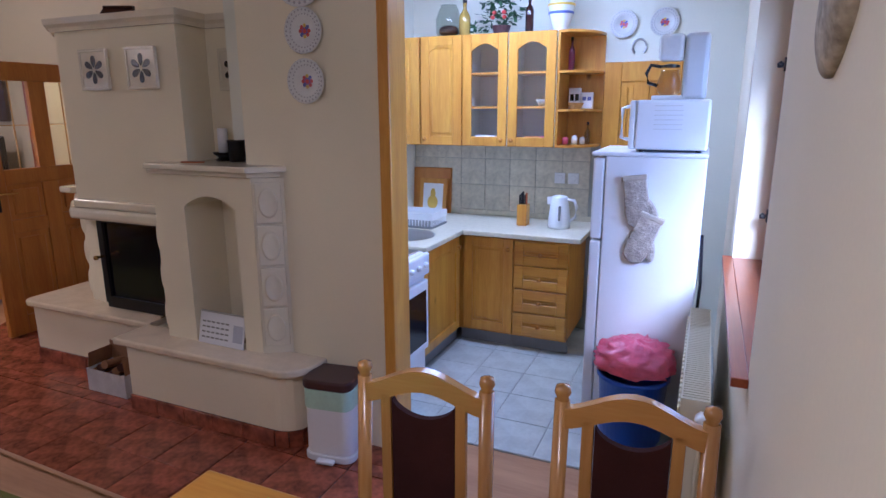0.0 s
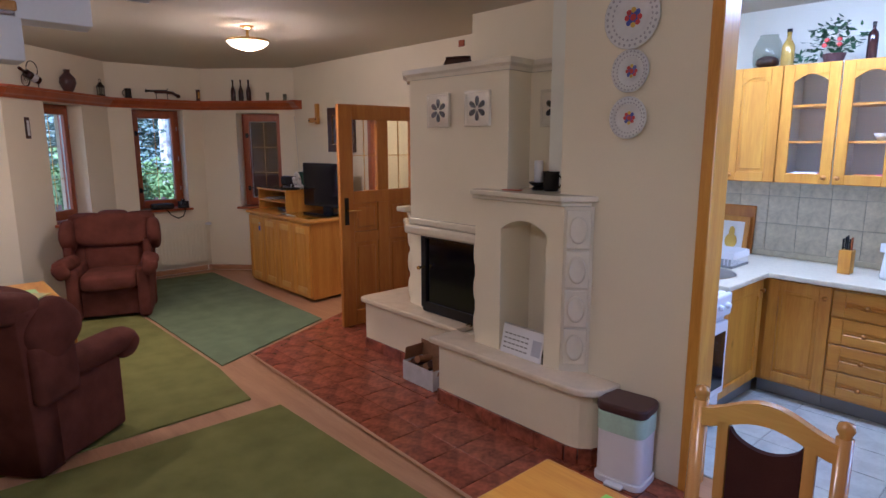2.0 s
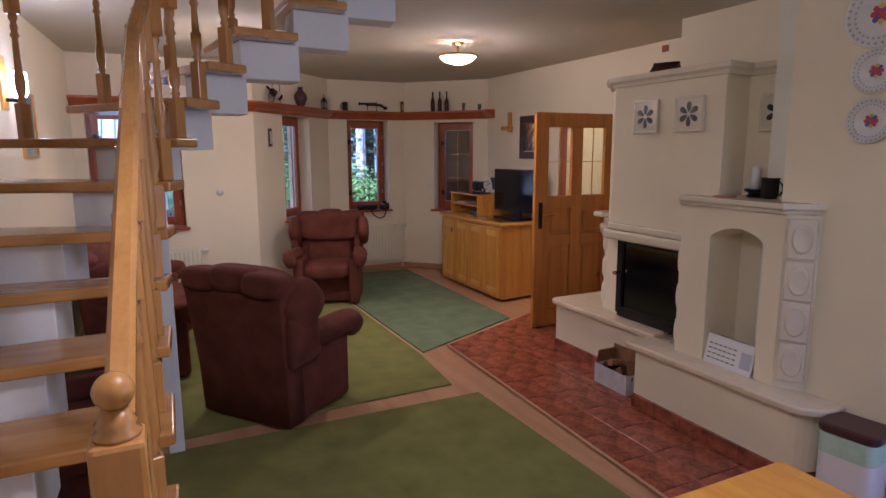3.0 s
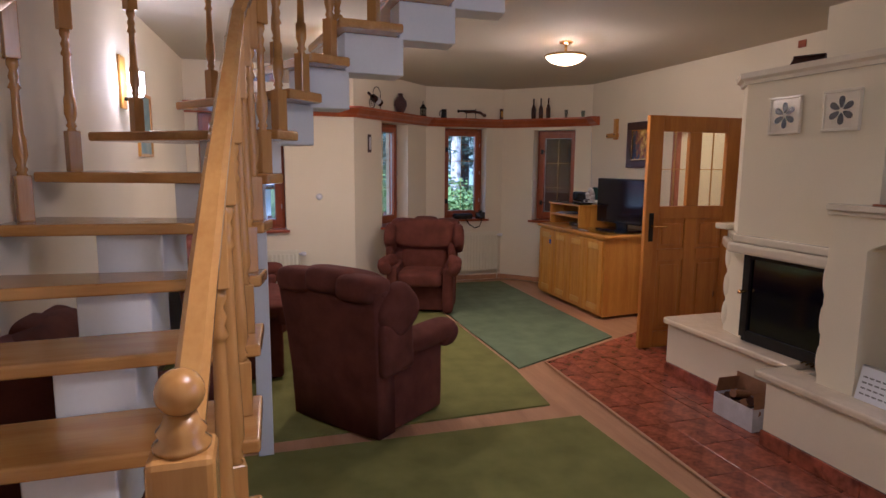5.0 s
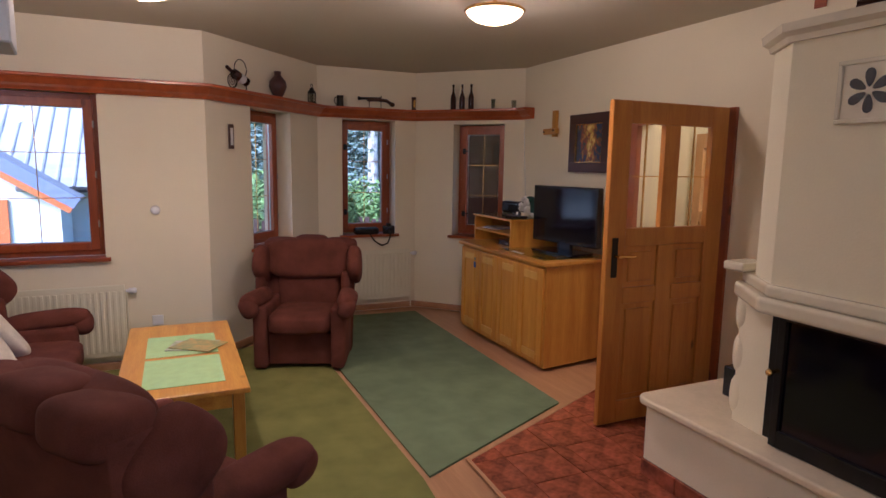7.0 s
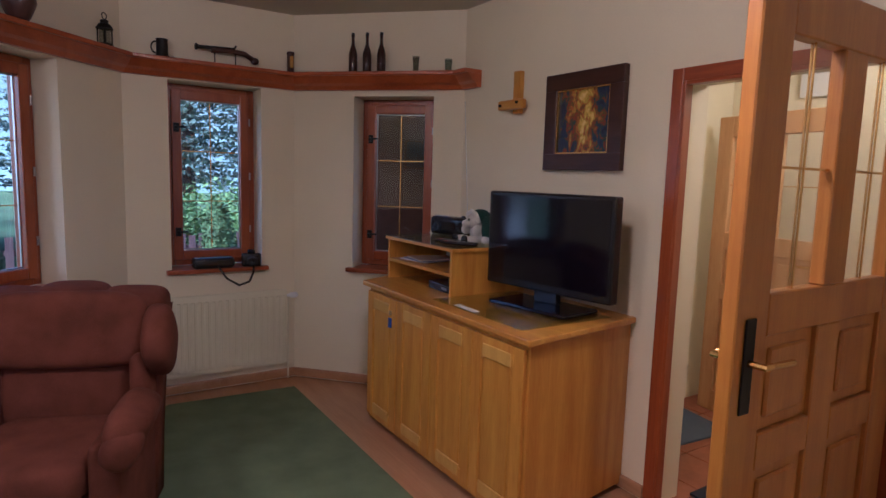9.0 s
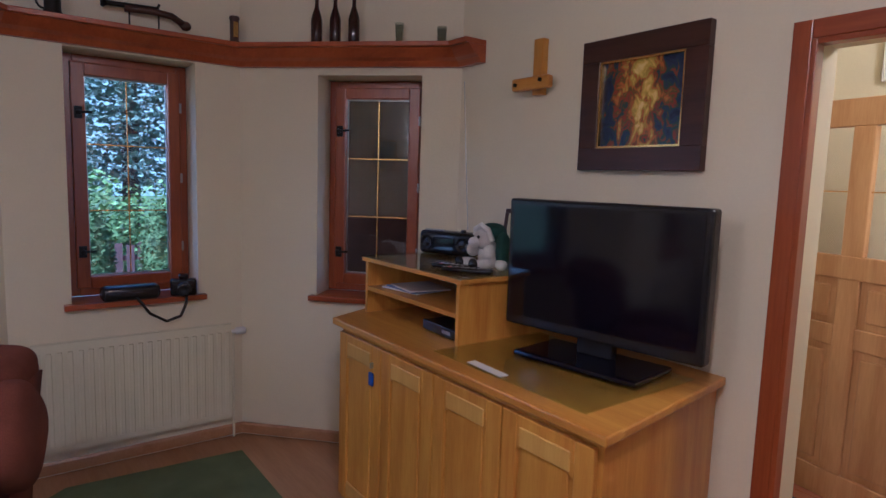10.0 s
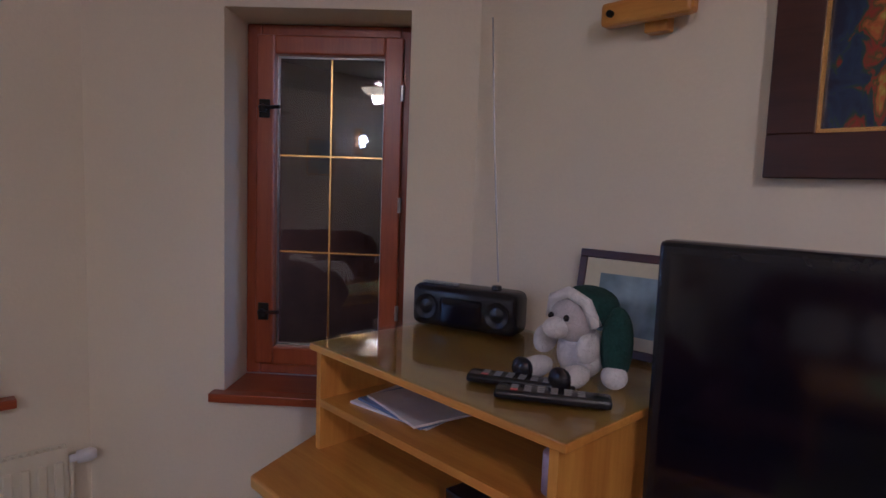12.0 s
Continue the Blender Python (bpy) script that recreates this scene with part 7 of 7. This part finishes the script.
# ---- dining chairs ----
def dining_chair(loc, rz, label):
    t = thing("dining_chair", label, "chair", (loc[0], loc[1], 0), rz, "chairs at the dining table")
    w = 0.168
    for s_ in (-1, 1):
        part("back_post", tube([(s_ * w, 0.02, 0), (s_ * w, 0.0, 0.45), (s_ * (w - 0.005), 0.03, 0.98)], 0.019, 12), M_OAKZ, t, smooth=True)
        part("post_finial", lathe([(0.019, 0.975), (0.013, 0.985), (0.020, 1.0), (0.017, 1.015), (0.0, 1.022)], 14, at=(s_ * (w - 0.005), 0.03, 0)), M_OAKZ, t, smooth=True)
        part("leg", boxes((s_ * (w + 0.01) - 0.02, s_ * (w + 0.01) + 0.02, -0.42, -0.38, 0, 0.42), bevel=0.004), M_OAKZ, t)
        part("back_slat", boxes((s_ * 0.10 - 0.014, s_ * 0.10 + 0.014, 0.012, 0.034, 0.47, 0.945), bevel=0.003), M_OAKZ, t)
    part("seat", boxes((-0.21, 0.21, -0.42, -0.012, 0.42, 0.47), bevel=0.015, seg=3), M_CHAIRPAD, t)
    n = 16
    bm = bmesh.new()

    def curve(z0, amp):
        return [bm.verts.new((-w + 0.012 + (2 * w - 0.024) * k / n, 0.012, z0 + amp * math.sin(math.pi * k / n) ** 1.6)) for k in range(n + 1)]

    lo, hi = curve(0.915, 0.045), curve(0.965, 0.052)
    for k in range(n):
        bm.faces.new((lo[k], lo[k + 1], hi[k + 1], hi[k]))
    ex4 = bmesh.ops.extrude_face_region(bm, geom=bm.faces[:])
    bmesh.ops.translate(bm, verts=[v for v in ex4["geom"] if isinstance(v, bmesh.types.BMVert)], vec=(0, 0.028, 0))
    part("crest_rail", bm, M_OAK, t)
    bm = bmesh.new()
    top = [bm.verts.new((-0.084 + 0.168 * k / n, 0.016, 0.93 - 0.045 * math.sin(math.pi * k / n) ** 0.6)) for k in range(n + 1)]
    low = [bm.verts.new((-0.084 + 0.168 * k / n, 0.016, 0.52)) for k in range(n + 1)]
    for k in range(n):
        bm.faces.new((low[k], low[k + 1], top[k + 1], top[k]))
    ex5 = bmesh.ops.extrude_face_region(bm, geom=bm.faces[:])
    bmesh.ops.translate(bm, verts=[v for v in ex5["geom"] if isinstance(v, bmesh.types.BMVert)], vec=(0, 0.02, 0))
    part("backrest_pad", bm, M_CHAIRPAD, t, "dark brown padded back panel")
    part("lower_rail", boxes((-w + 0.01, w - 0.01, 0.008, 0.03, 0.47, 0.51), bevel=0.003), M_OAK, t)
    return t


dining_chair((-0.150, 1.475), 6, "light beech dining chair with a dark padded back at the table")
dining_chair((0.352, 1.532), 3, "light beech dining chair with a dark padded back by the wall")

# ---- small bracket shelf by the kitchen window ----
solo("curtain_bracket", boxes((EX - 0.16, EX - 0.002, 2.30, 2.36, 2.10, 2.16), bevel=0.008), M_CASEX, "reddish wooden bracket on the wall before the kitchen window", "bracket")
solo("fridge_cable", tube([(0.462, 3.36, 1.05), (0.475, 3.37, 0.8), (0.465, 3.38, 0.4), (0.475, 3.40, 0.01)], 0.008, 6), M_BLACK, "black cable hanging beside the fridge", "cable")

# ---- hall behind the door ----
panel_door("door_3", 0.86, 1.93, wood("pale_spruce", (0.66, 0.40, 0.17), (0.52, 0.28, 0.10), 2, 0.4), True, "pale spruce door with six panels in the hall", (-5.70, 5.10, 0.0), -12.5, rows_low=2)
solo("fuse_box", boxes((-5.36, -5.02, 5.38, 5.418, 2.05, 2.30), bevel=0.004), M_WHITE, "white fuse box with a grille above the hall door", "fuse box")
solo("fuse_strip", boxes((-5.32, -5.06, 5.374, 5.3795, 2.19, 2.24)), M_GREY, "grey fuse strip on the fuse box", "fuse strip")

# ---- outside ----
M_GRASS = mat("lawn", (0.06, 0.11, 0.03), 0.95, 0.5, 0.8, 30, 0.8, 0.03)
solo("ground", boxes((-2500, 2500, -2500, 2500, -1.2, -0.62)), M_GRASS, "", "", kind="structure")
M_NEED = mat("spruce_needles", (0.12, 0.18, 0.13), 0.8, 0.6, 2.5, 20, 0.3, 0.02)
M_LGREEN = mat("bush_leaves", (0.15, 0.25, 0.07), 0.7, 0.5, 3, 20, 0.3, 0.02)
M_THUJA = mat("thuja_leaves", (0.055, 0.10, 0.025), 0.8, 0.5, 5, 30, 0.3, 0.02)
M_BARK = mat("birch_bark", (0.55, 0.54, 0.50), 0.8, 0.6, 5, 40, 0.4, 0.01, second=(0.12, 0.11, 0.10))
M_DBARK = mat("dark_bark", (0.06, 0.045, 0.035), 0.9, 0.4, 5, 40, 0.6, 0.02)
M_FENCE = mat("fence_paint", (0.065, 0.034, 0.030), 0.8, 0.3, 5, 60, 0.4, 0.003)


def tree(x, y, h, r, seed, label, leaf, bark=M_DBARK, conifer=True):
    t = thing("tree", label, "tree", (x, y, -0.62), seed * 40)
    part("trunk", lathe([(0.16 * h / 9, 0), (0.12 * h / 9, h * 0.4), (0.05, h * 0.95)], 10), bark, t)
    rnd = random.Random(seed)
    verts, faces = [], []
    for i in range(26):
        f = i / 25
        zc = h * (0.16 + 0.82 * f) if conifer else h * (0.35 + 0.6 * f)
        rr = r * (1 - f) ** 0.8 + 0.15 if conifer else r * math.sin(math.pi * (0.15 + 0.8 * f))
        for j in range(int(10 + 16 * (1 - f))):
            a = rnd.uniform(0, 2 * math.pi)
            L = rr * rnd.uniform(0.7, 1.1)
            for m_ in range(9):
                q_ = L * (m_ + 1) / 9
                p = Vector((q_ * math.cos(a), q_ * math.sin(a), zc - (0.28 * q_ if conifer else -0.1 * q_) + rnd.uniform(-0.14, 0.14)))
                for _ in range(5):
                    u = Vector((rnd.uniform(-1, 1), rnd.uniform(-1, 1), rnd.uniform(-0.6, 0.3))).normalized() * rnd.uniform(0.06, 0.17)
                    w = u.cross(Vector((rnd.uniform(-1, 1), rnd.uniform(-1, 1), 1))).normalized() * 0.05
                    k0 = len(verts)
                    pp_ = p + Vector((rnd.uniform(-0.2, 0.2), rnd.uniform(-0.2, 0.2), 0))
                    verts += [pp_ - u * 0.3, pp_ + w, pp_ + u, pp_ - w]
                    faces.append((k0, k0 + 1, k0 + 2, k0 + 3))
    me = bpy.data.meshes.new("crown")
    me.from_pydata(verts, [], faces)
    me.materials.append(leaf)
    ob = new("crown", me)
    ob.parent = t
    tagged(ob, kind="stuff")
    return t


for x, y, h, r, sd, lf, bk_, co_, lab in (
    (-22, 2.2, 14, 3.2, 11, M_NEED, M_DBARK, True, "tall dark spruce behind the bushes"),
    (-21.5, 4.7, 13, 2.9, 12, M_NEED, M_DBARK, True, "tall dark spruce behind the bushes"),
    (-24, 8.0, 15, 3.6, 1, M_NEED, M_DBARK, True, "tall dark spruce behind the garden fence"),
    (-27, 16.5, 16, 3.8, 4, M_NEED, M_DBARK, True, "tall dark spruce in the wood"),
    (-20, 6.35, 11, 1.5, 7, M_LGREEN, M_BARK, False, "slender birch with a white trunk"),
    (-25, -9.0, 16, 3.6, 9, M_NEED, M_DBARK, True, "tall dark spruce beyond the neighbour house"),
    (-31, 15.0, 18, 4.0, 10, M_NEED, M_DBARK, True, "tall dark spruce deep in the wood"),
):
    tree(x, y, h, r, sd, lab, lf, bk_, co_)
for k, (x, y, w_, h_, lab) in enumerate(((-15.6, 5.0, 0.9, 0.78, "leafy light green bush before the fence"), (-16.8, 7.0, 1.2, 0.9, "leafy light green bush by the birch"), (-17.0, 2.9, 1.3, 1.15, "leafy light green bush at the garden edge"), (-18.0, 5.0, 1.6, 1.0, "leafy light green bush near the house"))):
    b_ = thing("bush", lab, "bush", (x, y, -0.62))
    leaf_cloud(b_, "foliage", (0, 0, h_ * 0.9), w_, w_, h_, 2600, 0.075, M_LGREEN, 30 + k)
    part("stem", tube([(0, 0, 0), (0.05, 0, h_)], 0.04), M_DBARK, b_)
for k, (x, y, r_, h_) in enumerate(((-13.2, 2.84, 0.25, 1.57), (-13.2, 3.64, 0.27, 1.62), (-13.2, 0.6, 0.27, 1.5))):
    b_ = thing("thuja", "clipped columnar thuja in the garden", "hedge plant", (x, y, -0.62), 0, "clipped thujas in the garden")
    bmt = bmesh.new()
    blob(r_ * 0.80, r_ * 0.80, h_ * 0.46, (0, 0, h_ * 0.5), 2.3, 20, 18, bm=bmt, wob=0.12)
    part("inner_foliage", bmt, M_THUJA, b_, smooth=True)
    leaf_cloud(b_, "foliage", (0, 0, h_ * 0.5), r_ * 1.0, r_ * 1.0, h_ * 0.52, 6500, 0.034, M_THUJA, 50 + k)
fe = thing("garden_fence", "red-brown picket fence across the garden", "fence", (-14.3, 0, -0.62))
for k in range(70):
    y = -0.6 + 0.16 * k
    part("picket", boxes((-0.012, 0.012, y, y + 0.105, 0.05, 1.02 + 0.03 * math.sin(k * 1.7))), M_FENCE, fe)
part("rail", boxes((-0.06, -0.013, -0.6, 10.6, 0.25, 0.33)), M_FENCE, fe)
part("rail", boxes((-0.06, -0.013, -0.6, 10.6, 0.75, 0.83)), M_FENCE, fe)
for k in range(6):
    part("fence_post", boxes((-0.14, -0.061, -0.6 + 2.2 * k, -0.5 + 2.2 * k, 0, 1.0)), M_FENCE, fe)
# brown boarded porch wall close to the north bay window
M_HAZEWOOD = mat("hazed_distant_wood", (0.13, 0.18, 0.16), 0.9, 0.6, 0.25, 1.6, 0.0, 0.01)
# Distant haze is put in as a blue-green glow of the wood backdrop.
M_HAZEWOOD.node_tree.nodes["Principled BSDF"].inputs["Emission Color"].default_value = (0.45, 0.62, 0.62, 1)
M_HAZEWOOD.node_tree.nodes["Principled BSDF"].inputs["Emission Strength"].default_value = 0.35
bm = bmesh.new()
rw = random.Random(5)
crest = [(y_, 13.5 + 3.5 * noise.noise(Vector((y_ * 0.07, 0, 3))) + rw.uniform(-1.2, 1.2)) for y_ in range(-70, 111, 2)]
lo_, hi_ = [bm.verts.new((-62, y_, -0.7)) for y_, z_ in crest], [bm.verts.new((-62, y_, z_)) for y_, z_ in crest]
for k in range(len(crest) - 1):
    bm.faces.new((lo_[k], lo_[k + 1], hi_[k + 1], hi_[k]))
part("backdrop", bm, M_HAZEWOOD, None, kind="structure")
M_PORCH = mat("porch_boards", (0.075, 0.030, 0.014), 0.7, 0.3, 5, 60, 0.4, 0.003)
pw = thing("porch_wall", "dark brown boarded porch wall", "wall", (0, 0, 0), kind="structure")
for k in range(22):
    part("board", boxes((-10.2 + k * 0.14, -10.2 + k * 0.14 + 0.134, 5.05, 5.08, -0.6, 2.9)), M_PORCH, pw)
# Roof and end wall are added to keep the boards in shade.
part("porch_shade_roof", boxes((-8.8, -6.9, 3.95, 5.2, 2.2, 2.28), (-8.8, -7.8, 3.10, 3.95, 2.2, 2.28)), M_PORCH, pw)
part("porch_shade_end", boxes((-8.7, -8.6, 3.20, 5.04, -0.6, 2.19)), M_PORCH, pw)
# the neighbour's house
nh = thing("neighbour_house", "white house with a pale grey tiled roof", "house", (0, 0, 0), kind="structure")
M_HW = mat("white_render", (0.78, 0.79, 0.78), 0.9, 0.04, 1, 40, 0.2, 0.004)
M_RT = mat("pale_roof_tile", (0.36, 0.37, 0.38), 0.7, 0.2, 2, 40, 0.2, 0.004)
part("wall", boxes((-24, -16.0, -12, 0.0, -0.9, 1.15)), M_HW, nh)
bm = bmesh.new()
for k in range(17):
    z0, x0 = 1.05 + 0.19 * k, -15.5 - 0.26 * k
    vs = [bm.verts.new(p) for p in ((x0, -12.4, z0), (x0, 0.3, z0), (x0 - 0.28, 0.3, z0 + 0.20), (x0 - 0.28, -12.4, z0 + 0.20), (x0, -12.4, z0 - 0.07), (x0, 0.3, z0 - 0.07))]
    bm.faces.new(vs[:4])
    bm.faces.new((vs[4], vs[5], vs[1], vs[0]))
part("roof", bm, M_RT, nh)
for k in range(43):
    part("roof_rib", tube([(-15.5, -12.3 + 0.295 * k, 1.05), (-19.9, -12.3 + 0.295 * k, 4.26)], 0.035, 5), M_RT, nh)
part("gutter", tube([(-15.45, -12.4, 0.99), (-15.45, 0.3, 0.99)], 0.06, 8), M_IRON, nh)
nw2 = part("window", boxes((-15.999, -15.97, -0.75, -0.15, 0.15, 0.72)), M_CASE, nh)
part("pane", boxes((-15.969, -15.965, -0.70, -0.20, 0.20, 0.67)), M_SCREEN, nw2)
bm = bmesh.new()
gp = [(-1.5, -0.9), (-1.5, 0.93), (-4.4, 2.80), (-7.3, 0.93), (-7.3, -0.9)]
fa = [bm.verts.new((-14.6, y, z)) for y, z in gp]
fb = [bm.verts.new((-15.9, y, z)) for y, z in gp]
bm.faces.new(fa)
bm.faces.new(fb[::-1])
for k in range(5):
    bm.faces.new((fa[k], fb[k], fb[(k + 1) % 5], fa[(k + 1) % 5]))
part("gable_wall", bm, M_HW, nh)
M_ORANGE = mat("orange_fascia", (0.62, 0.16, 0.04), 0.6)
M_VERGE = mat("blue_grey_verge", (0.20, 0.23, 0.36), 0.5)
for s_ in (1, -1):
    ang = -s_ * math.degrees(math.atan2(1.87, 2.9))
    part("gable_roof", boxes((-0.5, 0.75, -0.05, 3.75, 0.02, 0.12) if s_ > 0 else (-0.5, 0.75, -3.75, 0.05, 0.02, 0.12)), M_RT, nh, loc=(-15.0, -4.4, 2.80), rot=(ang, 0, 0))
    part("verge_board", boxes((0.751, 0.80, -0.05, 3.80, -0.06, 0.16) if s_ > 0 else (0.751, 0.80, -3.80, 0.05, -0.06, 0.16)), M_VERGE, nh, loc=(-15.0, -4.4, 2.80), rot=(ang, 0, 0))
    part("fascia", boxes((0.60, 0.79, -0.05, 3.78, -0.17, -0.061) if s_ > 0 else (0.60, 0.79, -3.78, 0.05, -0.17, -0.061)), M_ORANGE, nh, loc=(-15.0, -4.4, 2.80), rot=(ang, 0, 0))
part("front_door", boxes((-14.598, -14.56, -3.2, -2.32, -0.9, 0.85)), M_ORANGE, nh)
part("outdoor_lamp", boxes((-14.598, -14.40, -2.15, -1.85, 1.0, 1.10), bevel=0.02), M_GREY, nh)


# ---- floor and wall tiles, pieces last ----
def shared(name, me, parent, loc, rz=0.0):
    ob = new(name, me)
    ob.parent = parent
    ob.location = loc
    ob.rotation_euler = (0, 0, rz)
    return ob


def tile_mesh(name, w, d, h, material, bev=0.002):
    me = bpy.data.meshes.new(name)
    bm = boxes((-w / 2, w / 2, -d / 2, d / 2, -h, 0))
    bmesh.ops.bevel(bm, geom=[e for e in bm.edges if all(v.co.z > -0.001 for v in e.verts)], offset=bev, segments=1, affect="EDGES")
    bm.to_mesh(me)
    bm.free()
    me.materials.append(material)
    return me


def clip_tiles(parent, name, poly, size, joint, z, material, cap, ox=0.0, oy=0.0):
    """Square tiles inside a plan outline; those cut by its edge are trimmed."""
    xs, ys = [p[0] for p in poly], [p[1] for p in poly]
    whole = tile_mesh(name, size - joint, size - joint, 0.010, material)
    P = [Vector(p) for p in poly]

    def clip(pts):
        out = pts
        for i in range(len(P)):
            a, b = P[i], P[(i + 1) % len(P)]
            e = b - a
            res = []
            for j in range(len(out)):
                p, q = out[j], out[(j + 1) % len(out)]
                dp, dq = e.x * (p.y - a.y) - e.y * (p.x - a.x), e.x * (q.y - a.y) - e.y * (q.x - a.x)
                if dp >= 0:
                    res.append(p)
                if (dp >= 0) != (dq >= 0):
                    res.append(p.lerp(q, dp / (dp - dq)))
            out = res
            if len(out) < 3:
                return []
        return out

    y = min(ys) + oy
    while y < max(ys):
        x = min(xs) + ox
        while x < max(xs):
            h = (size - joint) / 2
            c = [Vector((x + size / 2 + a * h, y + size / 2 + b * h)) for a, b in ((-1, -1), (1, -1), (1, 1), (-1, 1))]
            k = clip(c)
            if len(k) >= 3:
                area = abs(sum(k[i].x * k[(i + 1) % len(k)].y - k[(i + 1) % len(k)].x * k[i].y for i in range(len(k)))) / 2
                if area > 0.99 * (2 * h) ** 2:
                    shared(name, whole, parent, (x + size / 2, y + size / 2, z))
                elif area > 0.0008:
                    cx, cy = sum(v.x for v in k) / len(k), sum(v.y for v in k) / len(k)
                    ob = part(name, prism([(v.x - cx, v.y - cy) for v in k], -0.010, 0), material, parent, loc=(cx, cy, z))
            x += size
        y += size


tf = thing("hearth_floor", "dark red terracotta floor tiles before the fireplace", "", (0, 0, 0), kind="structure")
HP = [(-4.06, 1.87), (-0.50, 1.755), (-0.50, KY - 0.002), (-1.30, KY - 0.002), (-1.30, 2.50), (-2.46, 2.50), (-2.46, 2.70), (-3.59, 2.70), (-3.59, NY), (-4.92, NY)]
part("grout_bed", prism(HP, -0.0115, -0.006), M_GROUT, tf)
for nm, poly in (("a", [(-4.06, 1.87), (-0.50, 1.755), (-0.50, 2.45), (-4.325, 2.45)]), ("b", [(-4.327, 2.452), (-3.597, 2.452), (-3.597, NY - 0.002), (-4.92, NY - 0.002)]), ("c", [(-3.595, 2.452), (-2.465, 2.452), (-2.465, 2.648), (-3.595, 2.648)]), ("d", [(-1.295, 2.452), (-0.50, 2.452), (-0.50, KY - 0.004), (-1.295, KY - 0.004)])):
    clip_tiles(tf, "floor_tile", poly, 0.305, 0.006, 0.0, M_TILE, 300)
sweep("threshold_strip", [(-4.93, NY - 0.01), (-4.068, 1.862), (-0.5, 1.748)], [(-0.012, 0.0), (0.012, 0.0), (0.010, 0.004), (-0.010, 0.004)], M_LAM, kind="structure")
kf = thing("kitchen_floor", "pale grey-green kitchen floor tiles", "", (0, 0, 0), kind="structure")
part("grout_bed", boxes((-1.70, EX, 2.81, KN, -0.0125, -0.006)), M_KGROUT, kf)
clip_tiles(kf, "floor_tile", [(-1.10, 2.81), (EX - 0.002, 2.81), (EX - 0.002, KN - 0.002), (-1.10, KN - 0.002)], 0.300, 0.005, -0.001, M_KTILE, 300)
hf = thing("hall_floor", "terracotta hall floor tiles", "", (0, 0, 0), kind="structure")
part("grout_bed", boxes((-6.19, -2.61, NY + 0.16, 5.42, -0.0125, -0.006)), M_GROUT, hf)
clip_tiles(hf, "floor_tile", [(-6.19, NY + 0.002), (-2.61, NY + 0.002), (-2.61, 5.418), (-6.19, 5.418)], 0.305, 0.006, -0.001, mat("hall_tile", (0.36, 0.13, 0.06), 0.4, 0.3, 6, 30, 0.2, 0.002, random_tone=0.1), 300)
kw = thing("wall_tiles", "mottled beige wall tiles over the worktop", "", (0, 0, 0), kind="structure")
part("tile_bed", boxes((-1.718, -0.21, KN - 0.004, KN - 0.001, 0.0, U0 + 0.03)), M_KGROUT, kw)
wt = bpy.data.meshes.new("wall_tile")
bm = boxes((-0.0985, 0.0985, -0.006, 0, -0.0985, 0.0985), bevel=0.0015, seg=1)
bm.to_mesh(wt)
bm.free()
wt.materials.append(M_WTILE)
for i in range(7):
    for j in range(3):
        ob = shared("wall_tile", wt, kw, (-1.615 + 0.2 * i, KN - 0.0045, TZ + 0.14 + 0.2 * j))
